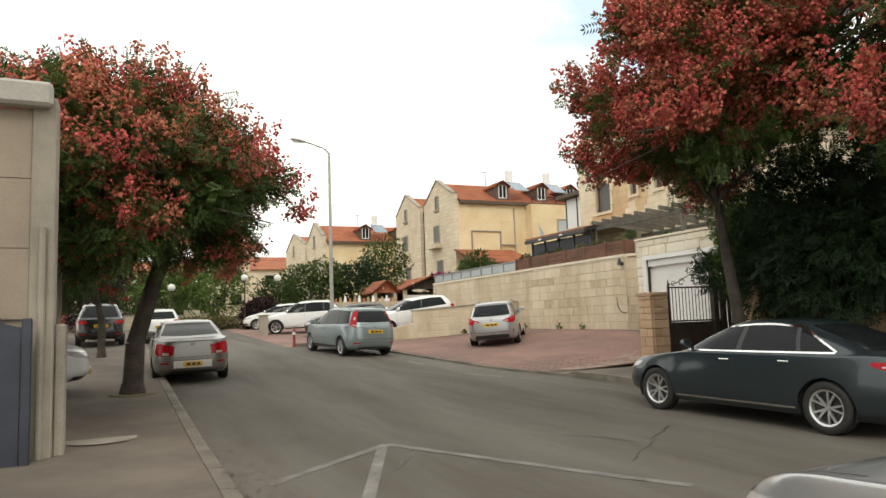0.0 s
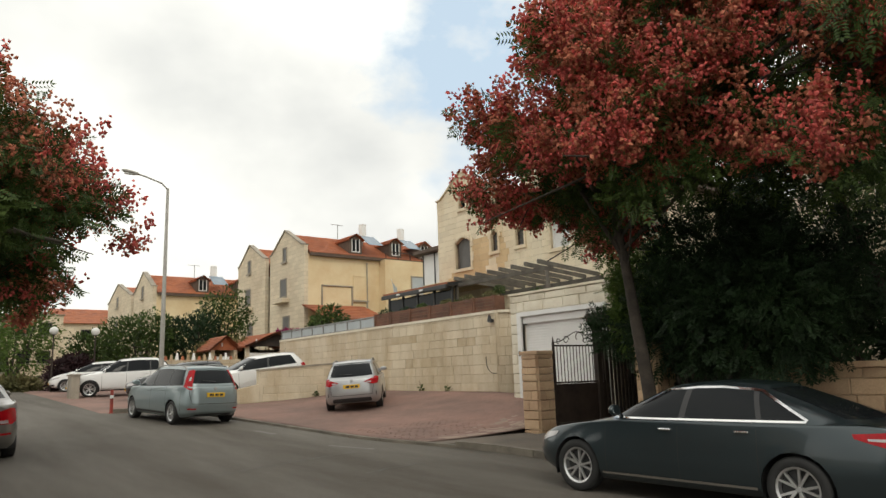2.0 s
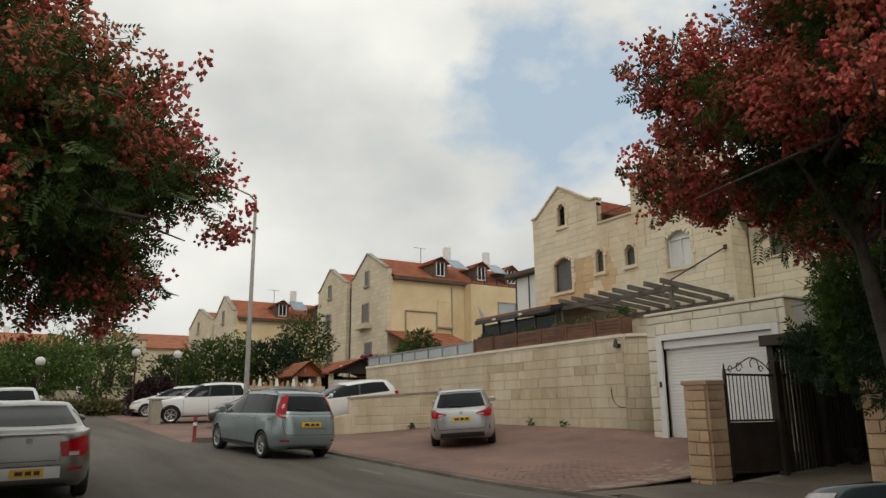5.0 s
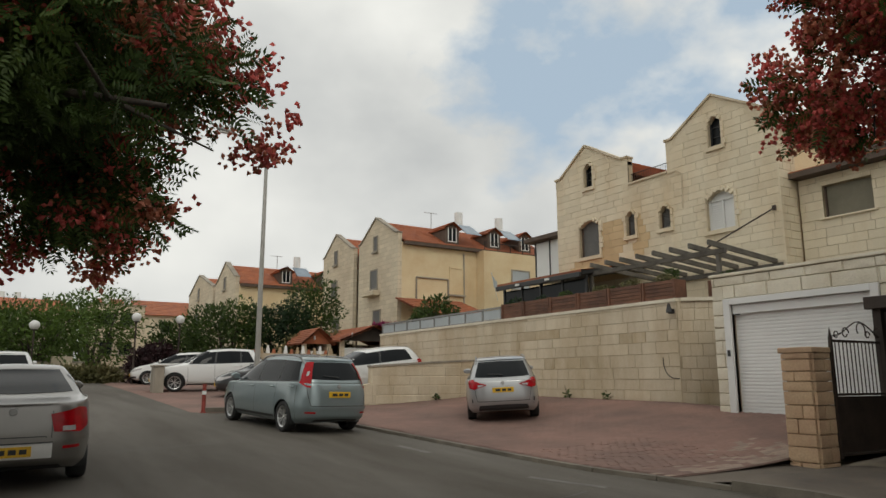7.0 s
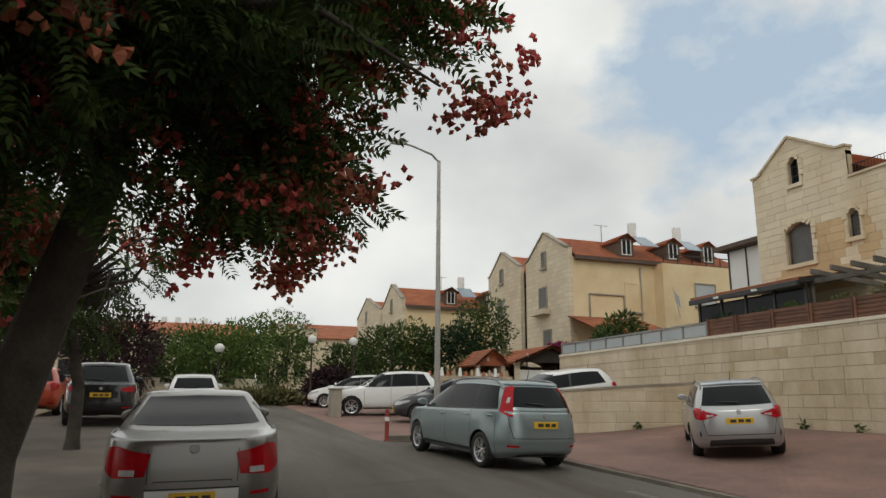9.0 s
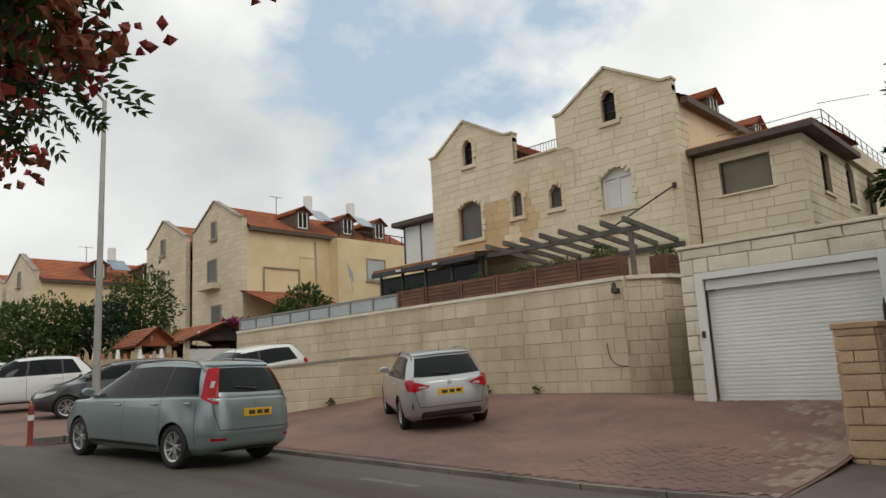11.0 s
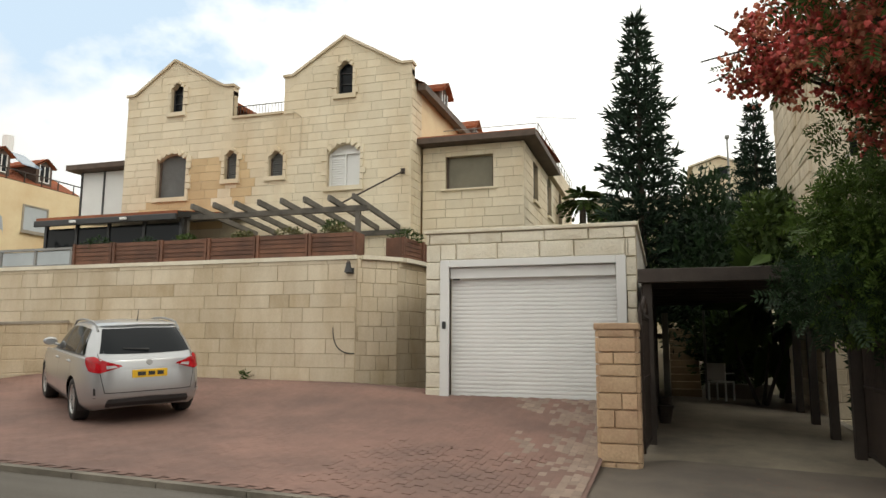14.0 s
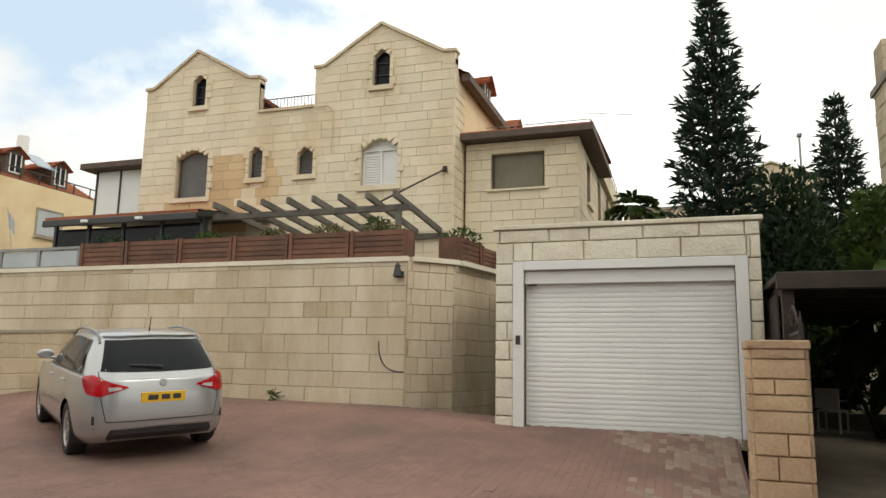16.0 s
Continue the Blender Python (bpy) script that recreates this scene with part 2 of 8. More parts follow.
M = dict(
    asphalt=mat("asphalt", (0.128, 0.115, 0.098), 0.88, 0.35, 0.75, 90, 0.4, col2=(0.064, 0.053, 0.04), along=0.16, stain=0.47),
    line=mat("worn_road_line", (0.23, 0.22, 0.2), 0.85, 0.3, 3.0, 60, 0.1, col2=(0.12, 0.11, 0.1), stain=0.52),
    pave=mat("grey_pavement", (0.15, 0.122, 0.095), 0.9, 0.3, 0.7, 70, 0.3, col2=(0.085, 0.07, 0.057), piece=0.15),
    concrete=mat("pale_concrete", (0.36, 0.32, 0.26), 0.88, 0.25, 0.8, 50, 0.25),
    slab=mat("stained_concrete", (0.25, 0.21, 0.155), 0.88, 0.35, 0.9, 40, 0.25, col2=(0.12, 0.1, 0.075)),
    kerb=mat("kerb_stone", (0.2, 0.175, 0.14), 0.88, 0.3, 1.5, 60, 0.25, piece=0.2),
    paver=mat("red_paver", (0.27, 0.155, 0.122), 0.88, 0.3, 0.45, 60, 0.25, piece=0.1, col2=(0.16, 0.1, 0.082), stain=0.48),
    palepaver=mat("pale_worn_paver", (0.315, 0.235, 0.185), 0.88, 0.3, 0.8, 60, 0.25, piece=0.25, col2=(0.24, 0.17, 0.13)),
    sand=mat("joint_sand", (0.23, 0.14, 0.112), 0.95, 0.3, 1.0, 60, 0.2),
    stone=mat("cream_stone", (0.62, 0.54, 0.41), 0.82, 0.2, 1.1, 35, 0.35, piece=0.12, col2=(0.45, 0.355, 0.23), stain=0.43, streak=0.35),
    joint=mat("stone_joint", (0.5, 0.41, 0.28), 0.92, 0.25, 1.5, 60, 0.2),
    facade=mat("pale_facade_stone", (0.68, 0.6, 0.45), 0.8, 0.15, 0.55, 30, 0.35, piece=0.11, col2=(0.58, 0.46, 0.3), stain=0.38, streak=0.5),
    tan=mat("tan_facade_stone", (0.6, 0.45, 0.26), 0.8, 0.15, 0.55, 30, 0.3, piece=0.14, col2=(0.5, 0.36, 0.2)),
    drip=mat("stained_wall_stone", (0.54, 0.455, 0.33), 0.85, 0.22, 2.0, 30, 0.3, piece=0.12, col2=(0.42, 0.33, 0.21), stain=0.5, streak=0.35),
    split=mat("white_split_stone", (0.72, 0.67, 0.55), 0.85, 0.18, 1.2, 28, 0.8, piece=0.14, col2=(0.6, 0.53, 0.4), stain=0.38),
    pillar=mat("brown_split_stone", (0.56, 0.4, 0.25), 0.85, 0.25, 1.8, 30, 0.6, piece=0.3, col2=(0.46, 0.3, 0.19)),
    plaster=mat("yellow_plaster", (0.74, 0.62, 0.4), 0.85, 0.15, 0.5, 30, 0.15, col2=(0.64, 0.48, 0.28)),
    greyplaster=mat("grey_plaster", (0.42, 0.4, 0.36), 0.85, 0.2, 0.6, 30, 0.15),
    far=coursed("far_masonry", (0.7, 0.61, 0.46), (0.6, 0.5, 0.37), 0.7, 0.3),
    farrough=coursed("rough_masonry", (0.5, 0.42, 0.3), (0.36, 0.28, 0.2), 0.6, 0.32, 0.02),
    tile=mat("red_roof_tile", (0.42, 0.14, 0.06), 0.8, 0.25, 0.9, 14, 0.3, piece=0.3, col2=(0.25, 0.085, 0.045)),
    wood=mat("red_brown_wood", (0.17, 0.075, 0.042), 0.65, 0.35, 2.0, 50, 0.2, piece=0.4, col2=(0.09, 0.04, 0.024)),
    timber=mat("grey_weathered_timber", (0.15, 0.135, 0.115), 0.8, 0.3, 2.0, 40, 0.25, piece=0.15),
    darkwood=mat("dark_timber", (0.05, 0.036, 0.028), 0.7, 0.3, 2.0, 40, 0.2, piece=0.2),
    fascia=mat("brown_fascia", (0.11, 0.075, 0.055), 0.7, 0.25, 2.0, 40, 0.15),
    stairwood=mat("sandstone_step", (0.45, 0.33, 0.2), 0.85, 0.2, 1.5, 40, 0.2, piece=0.2),
    white=mat("white_enamel", (0.74, 0.74, 0.72), 0.4, 0.05, 0.8, 80, 0.02),
    shutter=mat("white_roller_shutter", (0.8, 0.8, 0.78), 0.42, 0.07, 0.6, 60, 0.02),
    metal=mat("grey_metal", (0.3, 0.3, 0.29), 0.5, 0.15, 2, 60, 0.05, 0.5),
    galv=mat("galvanised_pole", (0.4, 0.39, 0.36), 0.55, 0.15, 2, 60, 0.05, 0.4),
    iron=mat("brown_iron", (0.055, 0.038, 0.03), 0.6, 0.3, 3, 60, 0.1, 0.3),
    black=mat("black_rubber", (0.018, 0.018, 0.018), 0.75, 0.2, 4, 80, 0.1),
    trimblack=mat("black_plastic", (0.03, 0.03, 0.031), 0.5, 0.15, 4, 80, 0.05),
    glass=mat("dark_glass", (0.012, 0.014, 0.016), 0.05, 0.05, 1, 20, 0.0),
    dimglass=mat("frosted_panel", (0.42, 0.46, 0.48), 0.35, 0.1, 1.2, 40, 0.0),
    greyblind=mat("grey_blind", (0.13, 0.13, 0.125), 0.6, 0.15, 2, 60, 0.05),
    olive=mat("olive_shutter", (0.2, 0.18, 0.125), 0.6, 0.12, 2, 60, 0.05),
    solar=mat("solar_glass", (0.2, 0.26, 0.32), 0.12, 0.1, 2, 20, 0.0),
    chrome=mat("chrome", (0.75, 0.75, 0.75), 0.15, 0.05, 2, 20, 0.0, 1.0),
    rim=mat("alloy_rim", (0.62, 0.62, 0.62), 0.32, 0.1, 4, 60, 0.0, 0.8),
    redlamp=mat("red_lamp_glass", (0.42, 0.006, 0.012), 0.16, 0.25, 9, 60, 0.0),
    clearlamp=mat("clear_lamp_glass", (0.5, 0.48, 0.48), 0.12, 0.2, 8, 60, 0.0, coat=0.6),
    plate=mat("yellow_plate", (0.7, 0.42, 0.02), 0.5, 0.05, 4, 60, 0.0),
    ink=mat("black_ink", (0.03, 0.03, 0.03), 0.6, 0.05, 4, 60, 0.0),
    globe=mat("white_globe", (0.66, 0.66, 0.64), 0.3, 0.05, 2, 40, 0.0),
    redpaint=mat("red_paint", (0.33, 0.05, 0.035), 0.6, 0.25, 4, 50, 0.1),
    bluegate=mat("dark_blue_gate", (0.045, 0.05, 0.068), 0.5, 0.2, 2, 40, 0.05, 0.3),
    tilebrown=mat("taupe_cladding", (0.31, 0.25, 0.19), 0.75, 0.15, 0.8, 40, 0.1, piece=0.08),
    bark=mat("bark", (0.075, 0.06, 0.047), 0.9, 0.35, 3.0, 30, 0.8),
    soil=mat("dry_soil", (0.2, 0.15, 0.1), 0.95, 0.3, 0.3, 8, 0.3, col2=(0.1, 0.1, 0.05)),
    leaf=leafy("green_leaf", (0.075, 0.115, 0.025), (0.035, 0.06, 0.015)),
    leafdark=leafy("dark_green_leaf", (0.028, 0.055, 0.02), (0.014, 0.03, 0.012)),
    leafbright=leafy("bright_green_leaf", (0.11, 0.17, 0.035), (0.06, 0.1, 0.02)),
    leafpine=leafy("pine_needle", (0.03, 0.055, 0.032), (0.015, 0.03, 0.018)),
    leafpurple=leafy("purple_leaf", (0.06, 0.028, 0.03), (0.03, 0.016, 0.018)),
    pod=leafy("red_pod", (0.7, 0.15, 0.13), (0.5, 0.1, 0.085)),
    podor=leafy("orange_pod", (0.62, 0.25, 0.15), (0.46, 0.15, 0.09)),
    litter=leafy("leaf_litter", (0.2, 0.085, 0.05), (0.12, 0.06, 0.035)),
    drygrass=leafy("dry_grass", (0.2, 0.17, 0.08), (0.1, 0.1, 0.04)),
    magenta=leafy("magenta_flower", (0.35, 0.03, 0.12), (0.2, 0.02, 0.08)),
    p_skoda=paint("blue_grey_paint", (0.03, 0.044, 0.05), 0.55, 0.28),
    p_mazda=paint("light_blue_grey_paint", (0.26, 0.315, 0.325), 0.5, 0.33),
    p_silver=paint("silver_paint", (0.42, 0.425, 0.43), 0.65, 0.33),
    p_subaru=paint("champagne_silver_paint", (0.2, 0.19, 0.175), 0.6, 0.34),
    p_white=paint("white_paint", (0.76, 0.76, 0.75), 0.0, 0.3),
    p_dark=paint("dark_grey_paint", (0.05, 0.052, 0.055), 0.4, 0.3),
    p_black=paint("black_paint", (0.015, 0.015, 0.017), 0.2, 0.25),
    p_orange=paint("orange_red_paint", (0.5, 0.07, 0.025), 0.1, 0.35),
)
M["glass"].node_tree.nodes["Principled BSDF"].inputs["Specular IOR Level"].default_value = 0.13
M["redlamp"].node_tree.nodes["Principled BSDF"].inputs["Specular IOR Level"].default_value = 0.25


# ---- building helpers ----
def box(bm, x0, y0, z0, x1, y1, z1, bevel=0.0):
    r = bmesh.ops.create_cube(bm, size=1.0, matrix=Matrix.LocRotScale(((x0 + x1) / 2, (y0 + y1) / 2, (z0 + z1) / 2), None, (abs(x1 - x0), abs(y1 - y0), abs(z1 - z0))))
    if bevel:
        es = list({e for v in r["verts"] for e in v.link_edges})
        bmesh.ops.bevel(bm, geom=es, offset=bevel, segments=1, affect="EDGES")
    return bm


def rod(bm, a, b, r0, r1=None, n=10, caps=True):
    a, b = Vector(a), Vector(b)
    d = b - a
    m = Matrix.Translation((a + b) / 2) @ d.to_track_quat("Z", "Y").to_matrix().to_4x4()
    bmesh.ops.create_cone(bm, cap_ends=caps, segments=n, radius1=r0, radius2=r0 if r1 is None else r1, depth=d.length, matrix=m)
    return bm


def beam(bm, a, b, w, h):
    """A squared timber from a to b, w wide and h deep."""
    a, b = Vector(a), Vector(b)
    d = b - a
    m = Matrix.Translation((a + b) / 2) @ d.to_track_quat("X", "Z").to_matrix().to_4x4() @ Matrix.Diagonal((d.length, w, h, 1))
    bmesh.ops.create_cube(bm, size=1.0, matrix=m)
    return bm


def prism(bm, pts, vec):
    """A polygon swept along vec."""
    vec = Vector(vec)
    lo = [bm.verts.new(p) for p in pts]
    hi = [bm.verts.new(Vector(p) + vec) for p in pts]
    k = len(pts)
    bm.faces.new(lo)
    bm.faces.new(hi[::-1])
    for i in range(k):
        bm.faces.new((lo[i], hi[i], hi[(i + 1) % k], lo[(i + 1) % k]))
    bmesh.ops.recalc_face_normals(bm, faces=bm.faces)
    return bm


def mesh_of(name, bm, material, smooth=False):
    me = bpy.data.meshes.new(name)
    bm.to_mesh(me)
    bm.free()
    me.materials.append(material)
    if smooth:
        for p in me.polygons:
            p.use_smooth = True
    return me


def part(name, bm, material, parent=None, label="", smooth=False, kind=""):
    ob = new(name, bm if isinstance(bm, bpy.types.Mesh) else mesh_of(name, bm, material, smooth))
    ob.parent = parent
    return tagged(ob, label, kind=kind)


def thing(name, label, category, m=None, group="", kind=""):
    ob = new(name)
    ob.empty_display_size = 0.2
    if m is not None:
        ob.matrix_basis = m
    return tagged(ob, label, category, group, kind)


def B():
    return bmesh.new()


def cloud_mesh(name, verts, faces, material, smooth=False):
    me = bpy.data.meshes.new(name)
    me.from_pydata(verts, [], faces)
    me.materials.append(material)
    if smooth:
        for p in me.polygons:
            p.use_smooth = True
    return me


def unit_block(name, material, rough=0.0, bev=0.04):
    """A dressed block, 1 x 1 x 1, its face towards -y with a drafted edge."""
    bm = B()
    k = bev
    fr = [(-0.5 + k, -0.5, -0.5 + k * 2), (0.5 - k, -0.5, -0.5 + k * 2), (0.5 - k, -0.5, 0.5 - k * 2), (-0.5 + k, -0.5, 0.5 - k * 2)]
    ba = [(-0.5, -0.2, -0.5), (0.5, -0.2, -0.5), (0.5, -0.2, 0.5), (-0.5, -0.2, 0.5)]
    bk = [(-0.5, 0.5, -0.5), (0.5, 0.5, -0.5), (0.5, 0.5, 0.5), (-0.5, 0.5, 0.5)]
    F, A, K = ([bm.verts.new(p) for p in q] for q in (fr, ba, bk))
    bm.faces.new(K[::-1])
    if rough:
        c = [bm.verts.new((random.uniform(-0.3, 0.3), -0.5 - rough * random.uniform(0.3, 1), random.uniform(-0.25, 0.25)))]
        for i in range(4):
            bm.faces.new((F[i], F[(i + 1) % 4], c[0]))
    else:
        bm.faces.new(F)
    for P, Q in ((A, F), (K, A)):
        for i in range(4):
            bm.faces.new((P[i], P[(i + 1) % 4], Q[(i + 1) % 4], Q[i]))
    return mesh_of(name, bm, material)


def clip(poly, planes):
    """Keeps the part of a polygon of (u, z) where a*u + b*z <= c for each plane."""
    for a, b, c in planes:
        out = []
        for i, p in enumerate(poly):
            q = poly[(i + 1) % len(poly)]
            fp, fq = a * p[0] + b * p[1] - c, a * q[0] + b * q[1] - c
            if fp <= 0:
                out.append(p)
            if fp * fq < 0:
                s = fp / (fp - fq)
                out.append((p[0] + s * (q[0] - p[0]), p[1] + s * (q[1] - p[1])))
        poly = out
        if len(poly) < 3:
            return []
    return poly


def minus(rects, hole):
    out = []
    h0, k0, h1, k1 = hole
    for u0, z0, u1, z1 in rects:
        if h1 <= u0 or h0 >= u1 or k1 <= z0 or k0 >= z1:
            out.append((u0, z0, u1, z1))
            continue
        if u0 < h0:
            out.append((u0, z0, h0, z1))
        if u1 > h1:
            out.append((h1, z0, u1, z1))
        a, b = max(u0, h0), min(u1, h1)
        if z0 < k0:
            out.append((a, z0, b, k0))
        if z1 > k1:
            out.append((a, k1, b, z1))
    return out


def masonry(owner, frame_m, u0, u1, z0, z1, course, lengths, block, material, holes=(), regions=(None,), proud=0.03, most=300, gap=0.005, near=None, seed=1, name="stone", tint=()):
    """Coursed stones on the plane of frame_m (u along x, z up, face towards -y). regions: convex outlines as clip planes."""
    rnd = random.Random(seed)
    whole, cut = [], []
    z, row = z0, 0
    while z < z1 - 0.02:
        h = min(course * rnd.choice((1, 1, 1, 1.12, 0.92)), z1 - z)
        u = u0 - rnd.uniform(0, lengths[-1])
        while u < u1:
            w = rnd.choice(lengths)
            a, b = max(u, u0), min(u + w, u1)
            u += w
            if b - a < 0.05:
                continue
            rects = [(a, z, b, z + h)]
            for hole in holes:
                rects = minus(rects, hole)
            for r in rects:
                if r[2] - r[0] < 0.03 or r[3] - r[1] < 0.03:
                    continue
                quad = [(r[0] + gap, r[1] + gap), (r[2] - gap, r[1] + gap), (r[2] - gap, r[3] - gap), (r[0] + gap, r[3] - gap)]
                for reg in regions:
                    if reg is None:
                        whole.append(r)
                        continue
                    c = clip(quad, reg)
                    if len(c) < 3:
                        continue
                    area = abs(sum(p[0] * q[1] - q[0] * p[1] for p, q in zip(c, c[1:] + c[:1]))) / 2
                    if len(c) == 4 and area > 0.985 * (r[2] - r[0] - 2 * gap) * (r[3] - r[1] - 2 * gap):
                        whole.append(r)
                    elif area > 0.003:
                        cut.append(c)
        z += h
        row += 1
    if near is not None:
        whole.sort(key=lambda r: abs((r[0] + r[2]) / 2 - near[0]) + abs((r[1] + r[3]) / 2 - near[1]))
    d = proud + 0.05
    for r in whole[:most]:
        um, zm = (r[0] + r[2]) / 2, (r[1] + r[3]) / 2
        which = next((b for a0, b0, a1, b1, b in tint if a0 < um < a1 and b0 < zm < b1), block)
        ob = new(name, which)
        ob.parent = owner
        pr = proud * rnd.uniform(0.7, 1.15)
        ob.matrix_basis = frame_m @ Matrix.LocRotScale(((r[0] + r[2]) / 2, (0.05 - pr) / 2, (r[1] + r[3]) / 2), None, (r[2] - r[0] - 2 * gap, 0.05 + pr, r[3] - r[1] - 2 * gap))
    bm = B()
    for r in whole[most:]:
        pr = proud * rnd.uniform(0.7, 1.15)
        k = 0.014
        a, b, c, e = r[0] + gap, r[1] + gap, r[2] - gap, r[3] - gap
        vs = [bm.verts.new(p) for p in ((a, 0.05, b), (c, 0.05, b), (c, 0.05, e), (a, 0.05, e), (a, -pr + k, b), (c, -pr + k, b), (c, -pr + k, e), (a, -pr + k, e), (a + k, -pr, b + k), (c - k, -pr, b + k), (c - k, -pr, e - k), (a + k, -pr, e - k))]
        bm.faces.new(vs[8:12])
        for q in (0, 4):
            for i in range(4):
                j = (i + 1) % 4
                bm.faces.new((vs[q + i], vs[q + j], vs[q + 4 + j], vs[q + 4 + i]))
    for c in cut:
        lo = [bm.verts.new((u, -proud, zz)) for u, zz in c]
        hi = [bm.verts.new((u, 0.05, zz)) for u, zz in c]
        bm.faces.new(lo)
        for i in range(len(c)):
            j = (i + 1) % len(c)
            bm.faces.new((lo[i], hi[i], hi[j], lo[j]))
    if len(bm.faces):
        bm.transform(frame_m)
        bmesh.ops.recalc_face_normals(bm, faces=bm.faces)
        tagged(part("stonework", bm, material, owner), kind="stuff")
    else:
        bm.free()


def backing(bm, frame_m, u0, u1, z0, z1, holes, regions, thick):
    """The wall behind the stones, with the openings through it."""
    us = sorted({u0, u1, *(h[0] for h in holes), *(h[2] for h in holes)})
    zs = sorted({z0, z1, *(h[1] for h in holes), *(h[3] for h in holes)})
    us, zs = [u for u in us if u0 <= u <= u1], [z for z in zs if z0 <= z <= z1]
    for ua, ub in zip(us, us[1:]):
        for za, zb in zip(zs, zs[1:]):
            um, zm = (ua + ub) / 2, (za + zb) / 2
            if any(h[0] < um < h[2] and h[1] < zm < h[3] for h in holes):
                continue
            for reg in regions:
                c = [(ua, za), (ub, za), (ub, zb), (ua, zb)]
                if reg is not None:
                    c = clip(c, reg)
                if len(c) >= 3:
                    prism(bm, [frame_m @ Vector((u, 0, z)) for u, z in c], frame_m.to_3x3() @ Vector((0, thick, 0)))
    bmesh.ops.remove_doubles(bm, verts=bm.verts, dist=1e-4)
    return bm


def facing(x, y, z=0.0, turn=0.0):
    """A wall plane at x, y whose outer face looks along -y turned by turn degrees."""
    return pose(x, y, z, 0, 0, turn)


# heights of the ground
GY = (-400, -10, 0, 5, 9, 15, 23, 40, 60, 100, 200, 900)
GZ = (0.12, 0.12, 0.17, 0.2, 0.28, 0.5, 0.85, 1.6, 2.4, 4.0, 6.0, 8.0)


def road_z(y):
    return float(np.interp(y, GY, GZ))


def drive_z(x, y):
    """The paved forecourt, rising from the kerb to the garage and the terrace wall."""
    d = min(max((x - 8.4) / 6.6, 0.0), 1.15)
    top = float(np.interp(y, (13.4, 14.5, 17, 19.5, 24, 28), (1.1, 1.14, 1.16, 1.3, 1.34, 1.4)))
    side = min(max((y - 13.9) / 2.2, 0.0), 1.0)
    bend = d ** (1.9 + 1.2 * (1 - side))
    return road_z(y) + 0.05 + (top - road_z(y) - 0.05) * min(bend, 1.0)


def sheet(name, xs, ys, zf, material, label, category, kind="structure", smooth=True):
    verts = [(x, y, zf(x, y)) for y in ys for x in xs]
    k = len(xs)
    faces = [(j * k + i, j * k + i + 1, (j + 1) * k + i + 1, (j + 1) * k + i) for j in range(len(ys) - 1) for i in range(k - 1)]
    return tagged(new(name, cloud_mesh(name, verts, faces, material, smooth)), label, category, kind=kind)


def span(a, b, step):
    k = max(1, round((b - a) / step))
    return [a + (b - a) * i / k for i in range(k + 1)]
# ---- ground and street ----
def terrain(x, y):
    z = road_z(y) - 0.12
    if x > 18:
        z += min((x - 18) / 12, 1.0) * (1.6 if y < 18 else 0.4) + max(0.0, min((x - 45) / 60, 1.0)) * 6
    return z


far_x = [-900, -300, -120, -60, -30, -15, -6, -2, 3, 8, 12, 16, 18, 21, 24, 30, 45, 60, 105, 300, 900]
far_y = [-500, -150, -60, -30, -10, 0, 5, 9, 15, 19, 23, 30, 40, 60, 80, 100, 150, 200, 400, 1200]
sheet("ground", far_x, far_y, terrain, M["soil"], "dry brown soil and scrub between the houses", "ground")


def kerb_right(y):
    """The right kerb line of the road."""
    return float(np.interp(y, (-60, 12.2, 13.8, 15.5, 21.4, 26, 140), (9.5, 9.35, 8.9, 8.45, 8.05, 7.7, 7.5)))


def road_sheet():
    ys = [-60, -40, -25, -15] + span(-10, 30, 1.0) + span(32, 60, 4) + [70, 85, 100, 140]
    cols = 9
    verts, faces = [], []
    for y in ys:
        a, b = 0.52, kerb_right(y)
        if y > 26.5:
            b = float(np.interp(y, (26.5, 30, 46, 60, 140), (5.6, 5.6, 5.2, 6, 6)))
        for i in range(cols):
            s = i / (cols - 1)
            verts.append((a + (b - a) * s, y, road_z(y) + 0.05 * math.sin(math.pi * s)))
    for j in range(len(ys) - 1):
        for i in range(cols - 1):
            faces.append((j * cols + i, j * cols + i + 1, (j + 1) * cols + i + 1, (j + 1) * cols + i))
    return tagged(new("road", cloud_mesh("road", verts, faces, M["asphalt"], True)), "worn grey-brown asphalt road with faint cracks", "road", kind="structure")


road_sheet()


def crown(x, y):
    s = (x - 0.52) / (kerb_right(y) - 0.52)
    return road_z(y) + 0.05 * math.sin(math.pi * min(max(s, 0), 1))


def ribbon(name, pts, w, material, label, category, lift=0.004):
    """A thin band laid on the road along the points."""
    bm = B()
    rows = []
    for i, p in enumerate(pts):
        a, b = Vector(pts[max(i - 1, 0)]), Vector(pts[min(i + 1, len(pts) - 1)])
        n = Vector((-(b - a).y, (b - a).x)).normalized() * w / 2
        rows.append([bm.verts.new((p[0] + s * n.x, p[1] + s * n.y, crown(p[0], p[1]) + lift)) for s in (-1, 1)])
    for r, q in zip(rows, rows[1:]):
        bm.faces.new((r[0], r[1], q[1], q[0]))
    bmesh.ops.recalc_face_normals(bm, faces=bm.faces)
    for f in bm.faces:
        if f.normal.z < 0:
            f.normal_flip()
    return tagged(new(name, mesh_of(name, bm, material)), label, category, kind="structure")


def line_pts(a, b, n=10):
    return [(a[0] + (b[0] - a[0]) * i / n, a[1] + (b[1] - a[1]) * i / n) for i in range(n + 1)]


